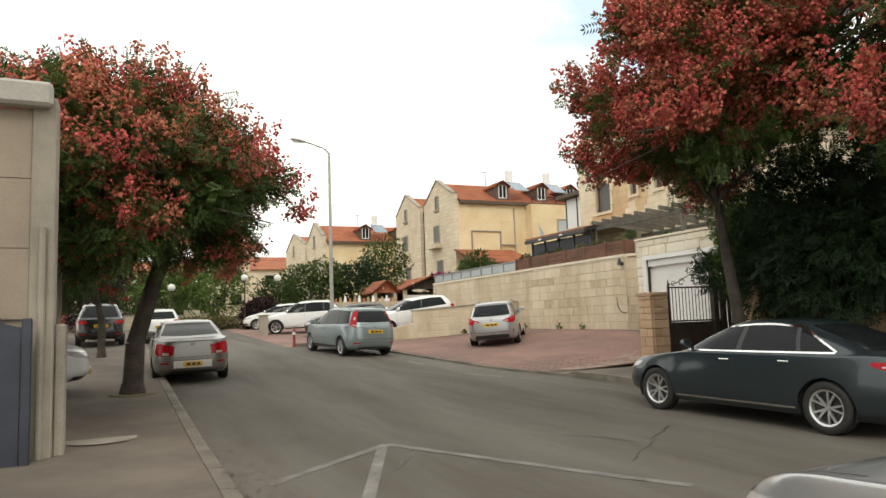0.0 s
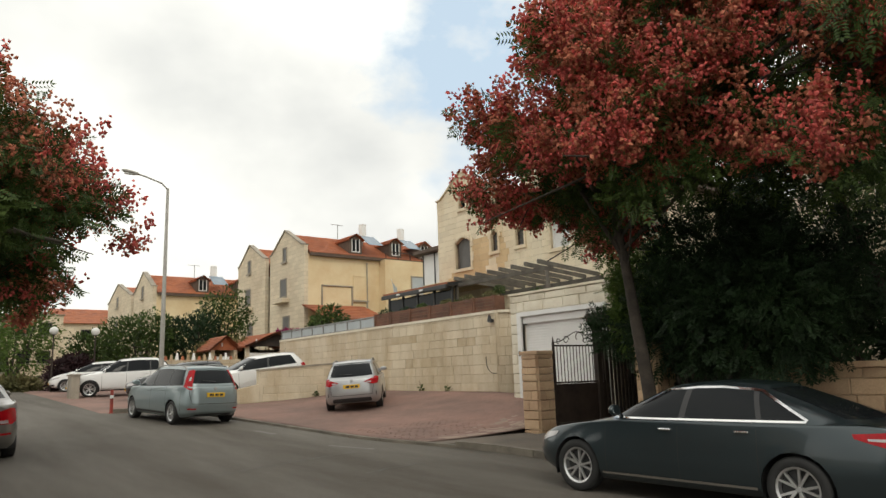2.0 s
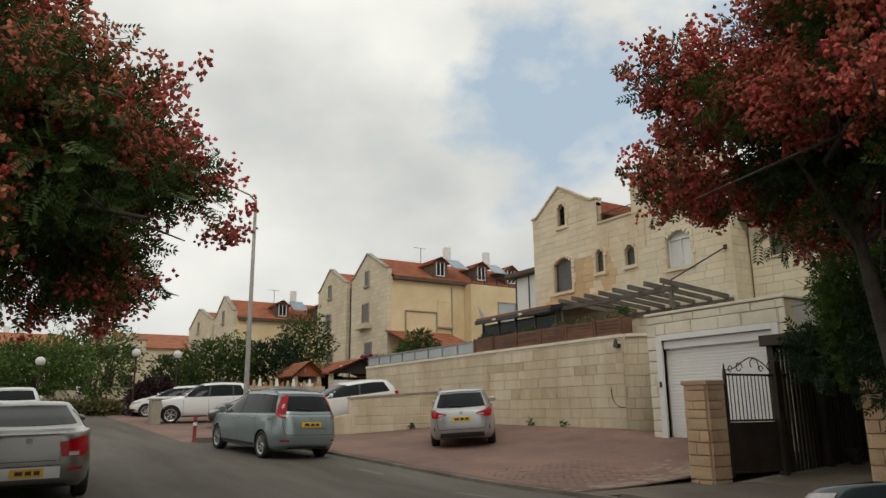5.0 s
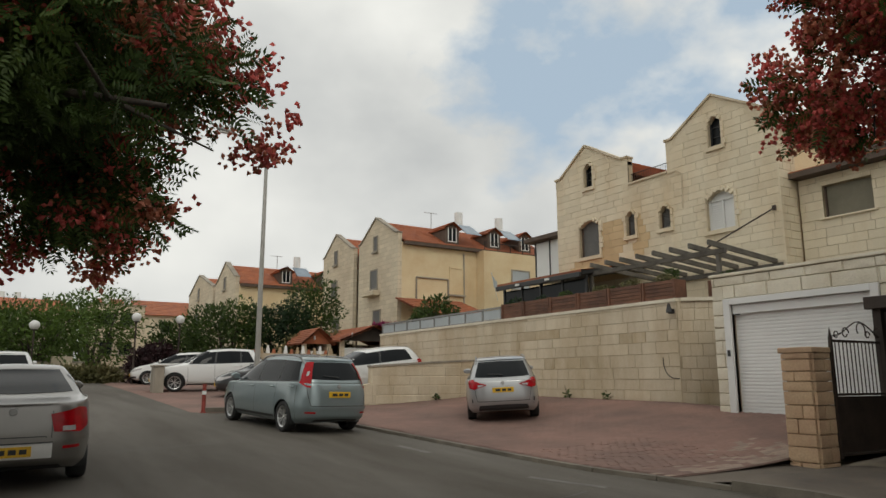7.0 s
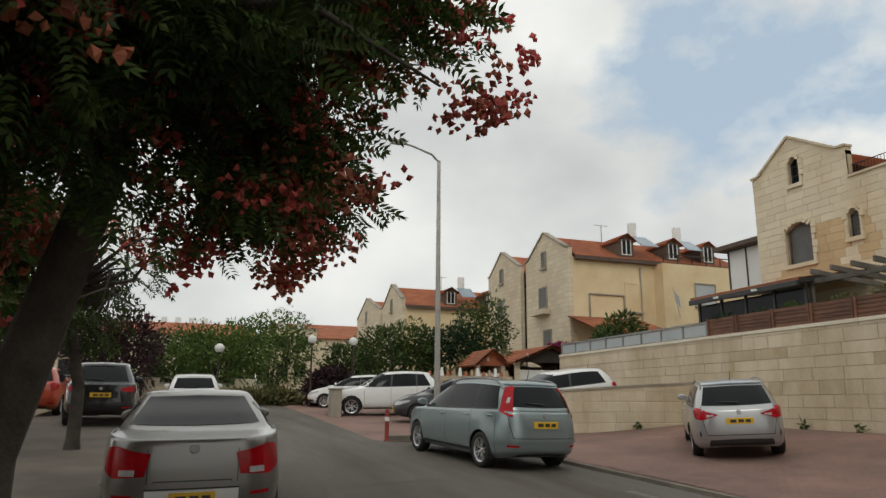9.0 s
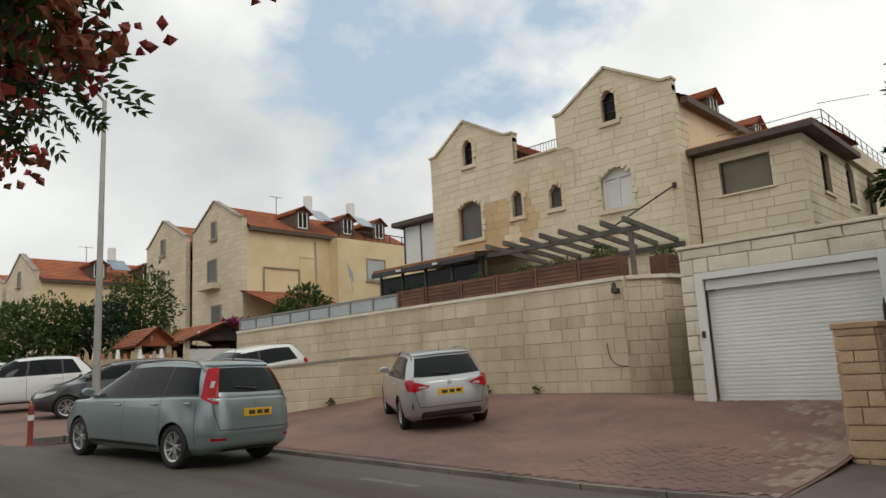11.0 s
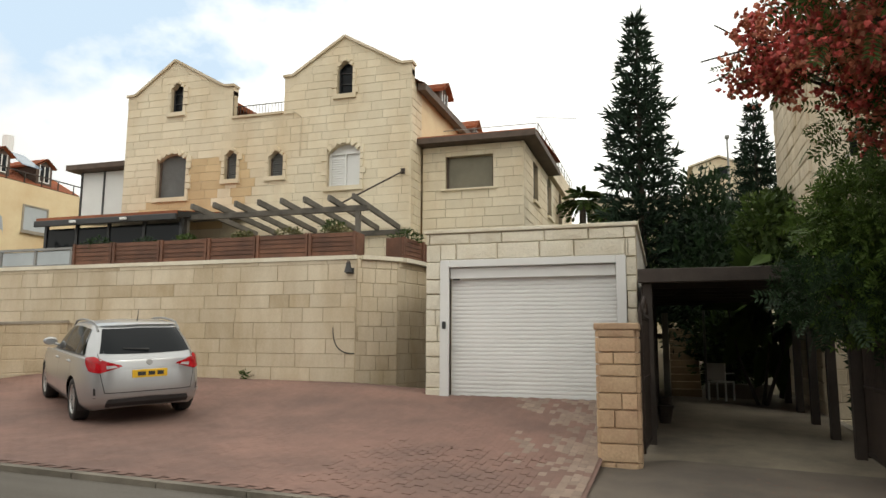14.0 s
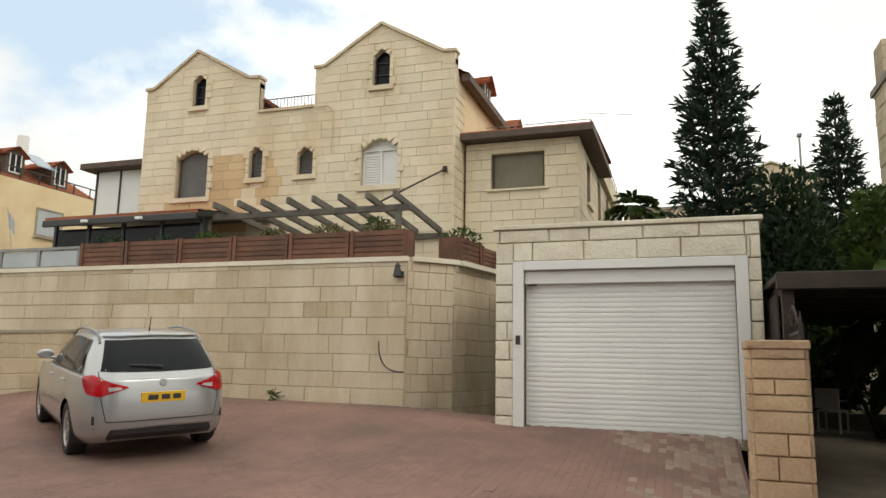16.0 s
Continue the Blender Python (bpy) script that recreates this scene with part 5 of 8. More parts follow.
def car(label, hull, colour, m, axles, r=0.32, cuts=(), rear="hatch", spokes=5, rails=False, chrome=False, glass=None, lamps=None, plate_z=0.75, bumper=0.5, screen=None):
    """cuts: side windows as low rear, low front, high rear, high front along y. lamps: low and high lines round the tail. glass: half widths and heights of the rear window."""
    h = Hull(*hull)
    L, hw, H = h.L, h.hw, h.H
    ob = thing("car", label, "car", m @ pose(0, -L / 2, 0), "parked cars")
    body_mat, dark = M[colour], M["trimblack"]
    tm = mesh_of("wheel", tyre_mesh(r, 0.21), M["black"], True)
    rm = mesh_of("rim", rim_mesh(r, 0.21, spokes), M["rim"])
    dm = mesh_of("brake_disc", rod(B(), (0.0, 0, 0), (0.012, 0, 0), r * 0.58, n=20), dark)
    for s in axles:
        for side in (-1, 1):
            xw = h.hit((s, r * 1.9), "r" if side > 0 else "l")[0].x * side
            wheel = part("wheel", tm, None, ob)
            wheel.matrix_basis = pose(side * (xw - 0.125), s, r, 0, 0, 0 if side > 0 else 180)
            part("rim", rm, None, wheel)
            part("brake_disc", dm, None, wheel)
            bm = B()
            k, R = 16, r * 1.135
            arc = [(s + R * math.cos(t), r + R * math.sin(t)) for t in (math.pi * (-0.12 + 1.24 * i / k) for i in range(k + 1))]
            lo = [bm.verts.new((side * (xw - 0.035), y, z)) for y, z in arc]
            hi = [bm.verts.new((side * (xw - 0.36), y, z)) for y, z in arc]
            for i in range(k):
                bm.faces.new((lo[i], lo[i + 1], hi[i + 1], hi[i]))
            bm.faces.new(hi)
            part("wheel_arch", bm, dark, ob)
    # glass, pillars and trim
    lo_z = lambda y: h.belt(y) + 0.012
    hi_z = lambda y: h.eave(y) - 0.04
    for view in "lr":
        for i, (a, b, c, d) in enumerate(cuts):
            low = [(a + (b - a) * q, lo_z(a + (b - a) * q)) for q in (0, 0.5, 1)]
            high = [(c + (d - c) * q, hi_z(c + (d - c) * q)) for q in (0, 0.5, 1)]
            part("side_window", h.patch(low, high, view, 0.005, 12, 6), M["glass"], ob, smooth=True)
            if i + 1 < len(cuts):
                a2, _, c2, _ = cuts[i + 1]
                part("pillar_trim", h.patch([(b, lo_z(b)), (a2, lo_z(a2))], [(d, hi_z(d)), (c2, hi_z(c2))], view, 0.0035, 1, 6), dark, ob)
        a, b, c, d = cuts[0][0], cuts[-1][1], cuts[0][2], cuts[-1][3]
        trim = M["chrome"] if chrome else dark
        part("window_trim", h.strip([(a + (b - a) * q, lo_z(a + (b - a) * q) - 0.012) for q in (0, 0.25, 0.5, 0.75, 1)], 0.024, view, 0.008), trim, ob, "bright chrome trim" if chrome else "")
        if chrome:
            part("window_trim", h.strip([(a - 0.01, lo_z(a)), (c, hi_z(c) + 0.01)] + [(c + (d - c) * q, hi_z(c + (d - c) * q) + 0.012) for q in (0.1, 0.35, 0.6, 1)], 0.024, view, 0.008), trim, ob, "bright chrome trim")
        # doors: shut lines and handles
        g0 = 0.3
        ends = [(q[0] - 0.03) for q in cuts if q[1] - q[0] > 0.6] + [cuts[-1][1] + 0.02]
        for y in ends:
            over = min((abs(y - s) for s in axles), default=9)
            zb = g0 if over > r * 1.2 else r + math.sqrt(max((r * 1.16) ** 2 - over ** 2, 0)) + 0.01
            part("shut_line", h.strip([(y, zb), (y + 0.01, h.belt(y) - 0.02)], 0.009, view, 0.003, 8), dark, ob)
        for q in cuts:
            if q[1] - q[0] > 0.6:
                p, nn = h.hit((q[0] + 0.14, h.belt(q[0]) - 0.12), view)
                bm = box(B(), -0.02, -0.085, -0.014, 0.02, 0.085, 0.014, 0.01)
                bm.transform(Matrix.Translation(p + nn * 0.014))
                part("door_handle", bm, M["chrome"] if chrome else body_mat, ob)
        y0, y1 = axles[0] + r * 1.25, axles[1] - r * 1.25
        part("sill_strip", h.strip([(y0, 0.3), (y1, 0.29)], 0.028 if chrome else 0.05, view, 0.006, 10), M["chrome"] if chrome else dark, ob)
        if not chrome:
            part("rubbing_strip", h.strip([(y0, 0.56), (y1, 0.54)], 0.018, view, 0.004, 10), body_mat, ob)
        # mirror
        ym = cuts[-1][1] - 0.1
        p, nn = h.hit((ym, h.belt(ym) + 0.02), view)
        sg = 1 if view == "r" else -1
        bm = B()
        bmesh.ops.create_uvsphere(bm, u_segments=14, v_segments=8, radius=1.0, matrix=Matrix.LocRotScale((p.x + sg * 0.14, p.y, p.z + 0.08), None, (0.115, 0.06, 0.07)))
        for v in bm.verts:
            v.co.y = max(v.co.y, p.y - 0.028)
        rod(bm, (p.x - sg * 0.02, p.y, p.z), (p.x + sg * 0.1, p.y, p.z + 0.045), 0.024, n=8)
        part("wing_mirror", bm, body_mat, ob, smooth=True)
    x0, z0, x1, z1 = glass
    part("rear_window", h.patch([(-x0, z0), (0, z0 - 0.012), (x0, z0)], [(-x1, z1), (0, z1 + 0.012), (x1, z1)], "b", 0.005, 14, 8), M["glass"], ob, smooth=True)
    sx0, sz0, sx1, sz1 = screen or (hw * 0.8, h.belt(h.cowl) + 0.03, hw * 0.6, h.eave(h.rf) - 0.0)
    part("windscreen", h.patch([(-sx0, sz0), (0, sz0 - 0.02), (sx0, sz0)], [(-sx1, sz1), (0, sz1 + 0.02), (sx1, sz1)], "f", 0.005, 14, 8), M["glass"], ob, smooth=True)
    # tail: lamps, tailgate line, bumper, plate
    for s in (-1, 1):
        flip = lambda ps: [(s * x, y, z) for x, y, z in ps]
        lamp = part("tail_lamp", h.patch(flip(lamps[0]), flip(lamps[1]), "cb", 0.012, 16, 6), M["redlamp"], ob, "red tail lamp", smooth=True)
        if rear == "mpv":
            part("reversing_lamp", h.patch([(s * 0.79, 0.1, 1.16), (s * 0.82, 0.17, 1.16)], [(s * 0.76, 0.1, 1.25), (s * 0.79, 0.17, 1.25)], "cb", 0.016, 5, 5), M["clearlamp"], lamp, "clear lamp")
        elif rear == "saloon":
            part("reversing_lamp", h.patch([(s * 0.54, 0, 0.685), (s * 0.72, 0.03, 0.685)], [(s * 0.54, 0, 0.74), (s * 0.72, 0.03, 0.74)], "cb", 0.016, 6, 4), M["clearlamp"], lamp, "clear lamp")
        elif rear == "estate":
            part("reversing_lamp", h.patch([(s * 0.47, 0, 0.86), (s * 0.64, 0, 0.835)], [(s * 0.5, 0, 0.885), (s * 0.66, 0, 0.885)], "cb", 0.015, 6, 2), M["clearlamp"], lamp, "clear lamp")
        elif rear == "liftback":
            part("lamp_band", h.patch(flip([(0.55, 0, 0.86), (0.86, 0.15, 0.855), (0.93, 0.36, 0.865)]), flip([(0.55, 0, 0.885), (0.86, 0.15, 0.885), (0.93, 0.36, 0.885)]), "cb", 0.016, 10, 1), M["clearlamp"], lamp, "bright lamp band")
        if rear == "estate":
            part("air_slot", h.patch(flip([(0.8, 0.05, 0.42), (0.85, 0.08, 0.42)]), flip([(0.8, 0.05, 0.56), (0.83, 0.07, 0.57)]), "cb", 0.006, 2, 5), dark, ob)
        else:
            part("reflector", h.patch(flip([(0.55, 0, bumper - 0.12), (0.82, 0.06, bumper - 0.12)]), flip([(0.55, 0, bumper - 0.085), (0.82, 0.06, bumper - 0.085)]), "cb", 0.006, 6, 1), M["redlamp"], ob)
        gx, top = (x0 + 0.02, z0) if rear != "saloon" else (0.41, 0.92)
        part("shut_line", h.strip([(s * gx, top), (s * gx * 0.99, plate_z), (s * (gx - 0.06), bumper + 0.03)], 0.009, "b", 0.003, 14), dark, ob)
    part("shut_line", h.strip([(-(gx - 0.06), bumper + 0.03), (gx - 0.06, bumper + 0.03)], 0.012, "b", 0.003, 14), dark, ob)
    part("rear_bumper", h.patch([(-hw * 0.98, 0.42, bumper - 0.05), (-hw * 0.93, 0.12, bumper - 0.04), (-hw * 0.5, 0, bumper - 0.03), (hw * 0.5, 0, bumper - 0.03), (hw * 0.93, 0.12, bumper - 0.04), (hw * 0.98, 0.42, bumper - 0.05)], [(-hw * 0.98, 0.42, bumper - 0.015), (-hw * 0.93, 0.12, bumper), (-hw * 0.5, 0, bumper + 0.01), (hw * 0.5, 0, bumper + 0.01), (hw * 0.93, 0.12, bumper), (hw * 0.98, 0.42, bumper - 0.015)], "cb", 0.02, 30, 2), body_mat, ob, smooth=True)
    vz = 0.41 if rear == "estate" else 0.3
    part("lower_valance", h.patch([(-hw * 0.8, 0.05, 0.24), (0, 0, 0.22), (hw * 0.8, 0.05, 0.24)], [(-hw * 0.66, 0, vz), (0, 0, vz + 0.01), (hw * 0.66, 0, vz)], "cb", 0.008, 16, 3), dark, ob)
    if rear == "estate":
        part("valance_trim", h.patch([(-0.42, 0, 0.285), (0, 0, 0.28), (0.42, 0, 0.285)], [(-0.44, 0, 0.305), (0, 0, 0.3), (0.44, 0, 0.305)], "cb", 0.014, 10, 1), M["metal"], ob)
    if rear != "liftback":
        part("plate_recess", h.patch([(-0.42, plate_z - 0.085), (0.42, plate_z - 0.085)], [(-0.42, plate_z + 0.085), (0.42, plate_z + 0.085)], "b", 0.009, 10, 4), M["white"] if rear == "saloon" else body_mat, ob)
        part("plate_lip", h.strip([(-0.42, plate_z + 0.095), (0.42, plate_z + 0.095)], 0.022, "b", 0.018, 8), body_mat if rear != "saloon" else dark, ob)
    plate_of(ob, h, "b", plate_z, 0.21 if rear == "saloon" else 0.25)
    bz = plate_z + 0.16 if rear != "saloon" else 0.92
    p, nn = h.hit((0, bz), "b")
    part("badge", rod(B(), p - nn * 0.01, p + nn * 0.012, 0.05, 0.04, 16), M["metal"], ob)
    if rear in ("mpv", "estate", "hatch"):
        part("spoiler", h.patch([(-x1 - 0.02, z1 + 0.028), (0, z1 + 0.04), (x1 + 0.02, z1 + 0.028)], [(-x1, z1 + 0.055), (0, z1 + 0.075), (x1, z1 + 0.055)], "b", 0.03, 12, 3), body_mat, ob, smooth=True)
        a, na = h.hit((0.02, z0 + 0.03), "b")
        b, nb = h.hit((-0.34, z0 + 0.06), "b")
        part("wiper", rod(B(), a + na * 0.03, b + nb * 0.022, 0.014, 0.008, 6), dark, ob)
        p, nn = h.hit((0, h.rr + 0.3), "t")
        part("aerial", rod(B(), p, (p.x, p.y - 0.08, p.z + 0.2), 0.009, 0.004, 6), dark, ob)
    # nose: lamps, grille, bumper, plate
    nz = hull[5]
    for s in (-1, 1):
        part("headlamp", h.patch([(s * hw * 0.55, L, nz - 0.16), (s * hw * 0.85, L - 0.12, nz - 0.14), (s * hw * 0.97, L - 0.5, nz - 0.04)], [(s * hw * 0.5, L, nz - 0.05), (s * hw * 0.85, L - 0.12, nz - 0.03), (s * hw * 0.95, L - 0.55, nz + 0.02)], "cf", 0.01, 14, 4), M["clearlamp"], ob, "clear headlamp", smooth=True)
        part("fog_lamp", h.patch([(s * 0.5, 0.3), (s * 0.7, 0.31)], [(s * 0.5, 0.38), (s * 0.72, 0.39)], "f", 0.008, 4, 3), dark, ob)
    part("grille", h.patch([(-hw * 0.4, nz - 0.2), (0, nz - 0.22), (hw * 0.4, nz - 0.2)], [(-hw * 0.48, nz - 0.06), (0, nz - 0.05), (hw * 0.48, nz - 0.06)], "f", 0.008, 10, 3), dark, ob)
    part("lower_grille", h.patch([(-hw * 0.5, 0.26), (hw * 0.5, 0.26)], [(-hw * 0.56, 0.38), (hw * 0.56, 0.38)], "f", 0.008, 10, 3), dark, ob)
    plate_of(ob, h, "f", 0.44)
    for s in (-1, 1):
        part("shut_line", h.strip([(s * hw * 0.82, h.cowl + 0.02), (s * hw * 0.78, L - 0.45), (s * hw * 0.7, L - 0.3)], 0.009, "t", 0.003, 14), dark, ob)
    if rails:
        for view, s in (("l", -1), ("r", 1)):
            bm = B()
            ys_ = span(h.rr + 0.12, h.rf - 0.15, 0.2)
            base = [h.hit((s * (hull[12] - 0.02), y), "t")[0] for y in ys_]
            pr = [b + Vector((0, 0, 0.045 if 0 < i < len(base) - 1 else 0.0)) for i, b in enumerate(base)]
            for a, b in zip(pr, pr[1:]):
                rod(bm, a, b, 0.017, n=8)
            part("roof_rail", bm, M["metal"], ob)
    for s in axles:
        for side in (-1, 1):
            h.cut_arch(s, r, side)
    part("body", h.bm, body_mat, ob, smooth=True)
    return ob


# length, half width, height, clearance, belt (rear, front), nose, bonnet top, windscreen foot, rear glass foot, deck, roof rear, roof front, half roof
SALOON = (4.42, 0.89, 1.44, 0.2, (1.02, 0.93), 0.72, 0.96, 3.42, 0.7, 1.045, 1.5, 2.5, 0.6, 5.2)
LIFTBACK = (4.86, 0.93, 1.47, 0.2, (0.99, 0.94), 0.74, 0.97, 3.62, 0.42, 1.02, 1.42, 2.8, 0.61, 5.2, 4.6)
WAGON = (4.6, 0.9, 1.5, 0.2, (0.98, 0.92), 0.72, 0.96, 3.5, 0.13, 1.02, 0.52, 2.6, 0.62, 5.6)
MPV = (4.6, 0.88, 1.58, 0.2, (1.02, 0.92), 0.74, 0.97, 3.85, 0.1, 1.07, 0.36, 2.7, 0.62, 5.4)
SUV = (4.55, 0.92, 1.68, 0.26, (1.1, 1.03), 0.88, 1.08, 3.4, 0.16, 1.12, 0.62, 2.5, 0.61, 5.2)
HATCH = (4.15, 0.86, 1.49, 0.2, (1.0, 0.93), 0.74, 0.98, 3.2, 0.12, 1.03, 0.42, 2.25, 0.59, 5.2)


def seat_on(x, y, heading, zf, length=2.7, track=1.5):
    """The pose of a car on its ground: middle at x, y, nose towards heading degrees left of +y."""
    h = radians(heading)
    f, r = Vector((-math.sin(h), math.cos(h), 0)), Vector((math.cos(h), math.sin(h), 0))
    z = {}
    for i, a in (("f", f * length / 2), ("b", -f * length / 2), ("r", r * track / 2), ("l", -r * track / 2)):
        z[i] = zf(x + a.x, y + a.y)
    F = (f * length + Vector((0, 0, z["f"] - z["b"]))).normalized()
    R = (r * track + Vector((0, 0, z["r"] - z["l"]))).normalized()
    U = R.cross(F).normalized()
    R = F.cross(U)
    m = Matrix((R, F, U)).transposed().to_4x4()
    m.translation = (x, y, (z["f"] + z["b"] + z["r"] + z["l"]) / 4)
    return m


apron = lambda x, y: road_z(y) + 0.035 + max(0, (x - 8) / 8) * (0.75 if y < 31 else 0.25)
left_z = lambda x, y: road_z(y) + 0.13
HATCH_LAMPS = ([(0.62, 0, 0.78), (0.8, 0.05, 0.78), (0.85, 0.25, 0.84)], [(0.6, 0, 1.0), (0.78, 0.06, 1.02), (0.84, 0.3, 1.0)])
SUV_LAMPS = ([(0.5, 0, 0.92), (0.82, 0.06, 0.88), (0.9, 0.34, 0.96)], [(0.52, 0, 1.0), (0.82, 0.08, 1.04), (0.9, 0.4, 1.03)])
SUV_CUTS = ((0.62, 1.12, 0.86, 1.14), (1.18, 2.1, 1.2, 2.06), (2.17, 3.12, 2.12, 2.56))
HATCH_CUTS = ((0.55, 1.72, 0.72, 1.66), (1.79, 2.95, 1.73, 2.3))


def hatchback(label, colour, m):
    return car(label, HATCH, colour, m, (0.8, 3.35), 0.31, HATCH_CUTS, "hatch", 7, glass=(0.6, 1.06, 0.5, 1.36), lamps=HATCH_LAMPS, plate_z=0.72)


def crossover(label, colour, m):
    return car(label, SUV, colour, m, (0.9, 3.62), 0.36, SUV_CUTS, "hatch", 5, glass=(0.64, 1.16, 0.52, 1.52), lamps=SUV_LAMPS, plate_z=0.82, bumper=0.6)


car("dark blue-grey liftback saloon with chrome window trim parked at the kerb", LIFTBACK, "p_skoda", seat_on(8.38, 6.7, 4.5, crown), (1.1, 3.96), 0.335,
    ((0.98, 1.45, 1.5, 1.53), (1.51, 2.38, 1.59, 2.34), (2.46, 3.44, 2.42, 2.78)), "liftback", 5, False, True, (0.66, 1.06, 0.5, 1.36), ([(0.42, 0, 0.8), (0.85, 0.1, 0.77), (0.93, 0.5, 0.88)], [(0.46, 0, 0.93), (0.85, 0.1, 0.95), (0.93, 0.52, 0.925)]), 0.58, 0.55)
car("light blue-grey people carrier with tall red tail lamps at the kerb", MPV, "p_mazda", seat_on(6.68, 22.9, 6.5, crown), (0.88, 3.66), 0.315,
    ((0.44, 1.2, 0.58, 1.16), (1.25, 2.2, 1.22, 2.14), (2.27, 3.5, 2.21, 2.78)), "mpv", 5, True, False, (0.66, 1.1, 0.56, 1.44), ([(0.72, 0, 0.93), (0.83, 0.05, 0.94), (0.87, 0.3, 1.02)], [(0.61, 0.22, 1.44), (0.65, 0.28, 1.45), (0.7, 0.4, 1.43)]), 0.8, 0.54)
car("silver estate car with red wraparound tail lamps on the red forecourt", WAGON, "p_silver", seat_on(12.42, 22.32, -35, drive_z), (0.98, 3.6), 0.32,
    ((0.6, 1.1, 0.85, 1.1), (1.16, 2.05, 1.16, 2.0), (2.12, 3.22, 2.06, 2.62)), "estate", 5, True, False, (0.65, 1.05, 0.55, 1.39), ([(0.4, 0, 0.87), (0.74, 0.02, 0.78), (0.88, 0.2, 0.8), (0.9, 0.34, 0.9)], [(0.42, 0, 0.89), (0.7, 0.02, 0.96), (0.86, 0.2, 1.01), (0.89, 0.42, 0.99)]), 0.76, 0.47)
car("champagne silver saloon parked along the footway kerb", SALOON, "p_subaru", seat_on(1.12, 18.75, -1.0, crown), (0.95, 3.48), 0.31,
    ((1.16, 2.15, 1.48, 2.1), (2.22, 3.22, 2.16, 2.54)), "saloon", 7, False, False, (0.66, 1.09, 0.52, 1.35), ([(0.44, 0, 0.68), (0.82, 0.05, 0.66), (0.88, 0.3, 0.72)], [(0.4, 0, 0.88), (0.8, 0.05, 0.95), (0.87, 0.28, 0.93)]), 0.47, 0.6)
hatchback("light silver hatchback standing on the road near the walk's start", "p_silver", seat_on(3.0, -0.1, -1, crown))
crossover("white crossover parked nose to the street", "p_white", seat_on(8.35, 36.5, 78, apron))
hatchback("white compact car parked beyond the crossover", "p_white", seat_on(8.3, 42.2, 76, apron))
hatchback("dark grey hatchback parked behind the street lamp", "p_dark", seat_on(9.6, 32.3, 76, apron))
hatchback("white hatchback parked behind the low stone wall", "p_white", seat_on(11.45, 28.75, 88, apron))
crossover("black off-roader parked half on the footway", "p_black", seat_on(-1.25, 32.0, 3, left_z))
hatchback("small orange-red car parked beside the footway", "p_orange", seat_on(-3.6, 36.0, 2, left_z))
hatchback("white compact car parked further along the kerb", "p_white", seat_on(1.2, 34.5, 0, crown))
crossover("white crossover standing in a side entrance with its nose out", "p_white", seat_on(-3.3, 15.3, -88, left_z))


# ---- plants ----
def frames_of(dirs, rng):
    """A right and up vector for each direction, turned at random about it."""
    d = dirs / np.linalg.norm(dirs, axis=1, keepdims=True)
    h = rng.normal(size=d.shape)
    r = np.cross(d, h)
    r /= np.linalg.norm(r, axis=1, keepdims=True)
    return d, r, np.cross(r, d)


def strew(template, faces, pos, d, r, u, size):
    """Copies of a small template (along d, across r, up u) as one vertex and face list."""
    t = np.array(template, float)
    v = pos[:, None, :] + size[:, None, None] * (t[None, :, 0:1] * d[:, None, :] + t[None, :, 1:2] * r[:, None, :] + t[None, :, 2:3] * u[:, None, :])
    k = len(t)
    f = [tuple(i * k + a for a in q) for i in range(len(pos)) for q in faces]
    return v.reshape(-1, 3), f


def leaf_spray(pairs=6, droop=0.25):
    """A feathered leaf about one unit long."""
    v, f = [], []
    for i in range(pairs):
        x = 0.15 + 0.75 * i / (pairs - 1)
        z = -droop * x * x
        for s in (-1, 1):
            b = len(v)
            v += [(x, 0, z), (x + 0.09, s * 0.12, z - 0.01), (x + 0.15, s * 0.29, z - 0.06), (x + 0.0, s * 0.17, z - 0.02)]
            f.append((b, b + 1, b + 2, b + 3))
    b = len(v)
    v += [(0.9, 0, -droop * 0.81), (1.0, 0.07, -droop), (1.16, 0, -droop * 1.2), (1.0, -0.07, -droop)]
    f.append((b, b + 1, b + 2, b + 3))
    return v, f


SPRAY = leaf_spray()
POD = ([(0, 0, 0), (0.5, 0.42, 0), (0.5, -0.21, 0.36), (0.5, -0.21, -0.36), (1.0, 0, 0)], [(0, 1, 2), (0, 2, 3), (0, 3, 1), (4, 2, 1), (4, 3, 2), (4, 1, 3)])
BLADE = ([(0, 0, 0), (0.4, 0.22, 0.03), (1, 0, 0), (0.4, -0.22, 0.03)], [(0, 1, 2, 3)])
NEEDLE = ([(0, 0, 0), (0.5, 0.1, 0), (1, 0, 0.05), (0.5, -0.1, 0)], [(0, 1, 2, 3)])


def in_blobs(blobs, n, rng, inner=0.0, power=0.45):
    c = np.array([b[0] for b in blobs], float)
    r = np.array([b[1] for b in blobs], float)
    w = r.prod(1) ** 0.75
    pick = rng.choice(len(blobs), n, p=w / w.sum())
    d = rng.normal(size=(n, 3))
    d /= np.linalg.norm(d, axis=1, keepdims=True)
    q = inner + (1 - inner) * rng.random(n) ** power
    lump = 1 + 0.16 * np.sin(d[:, 0] * 5 + pick) * np.cos(d[:, 1] * 4 + 2 * pick) + 0.1 * np.sin(9 * d[:, 2] + pick)
    return c[pick] + d * r[pick] * (q * lump)[:, None], d, pick


def limb(bm, pts, r0, r1, n=8):
    k = len(pts) - 1
    for i in range(k):
        rod(bm, pts[i], pts[i + 1], r0 + (r1 - r0) * i / k, r0 + (r1 - r0) * (i + 1) / k, n, False)


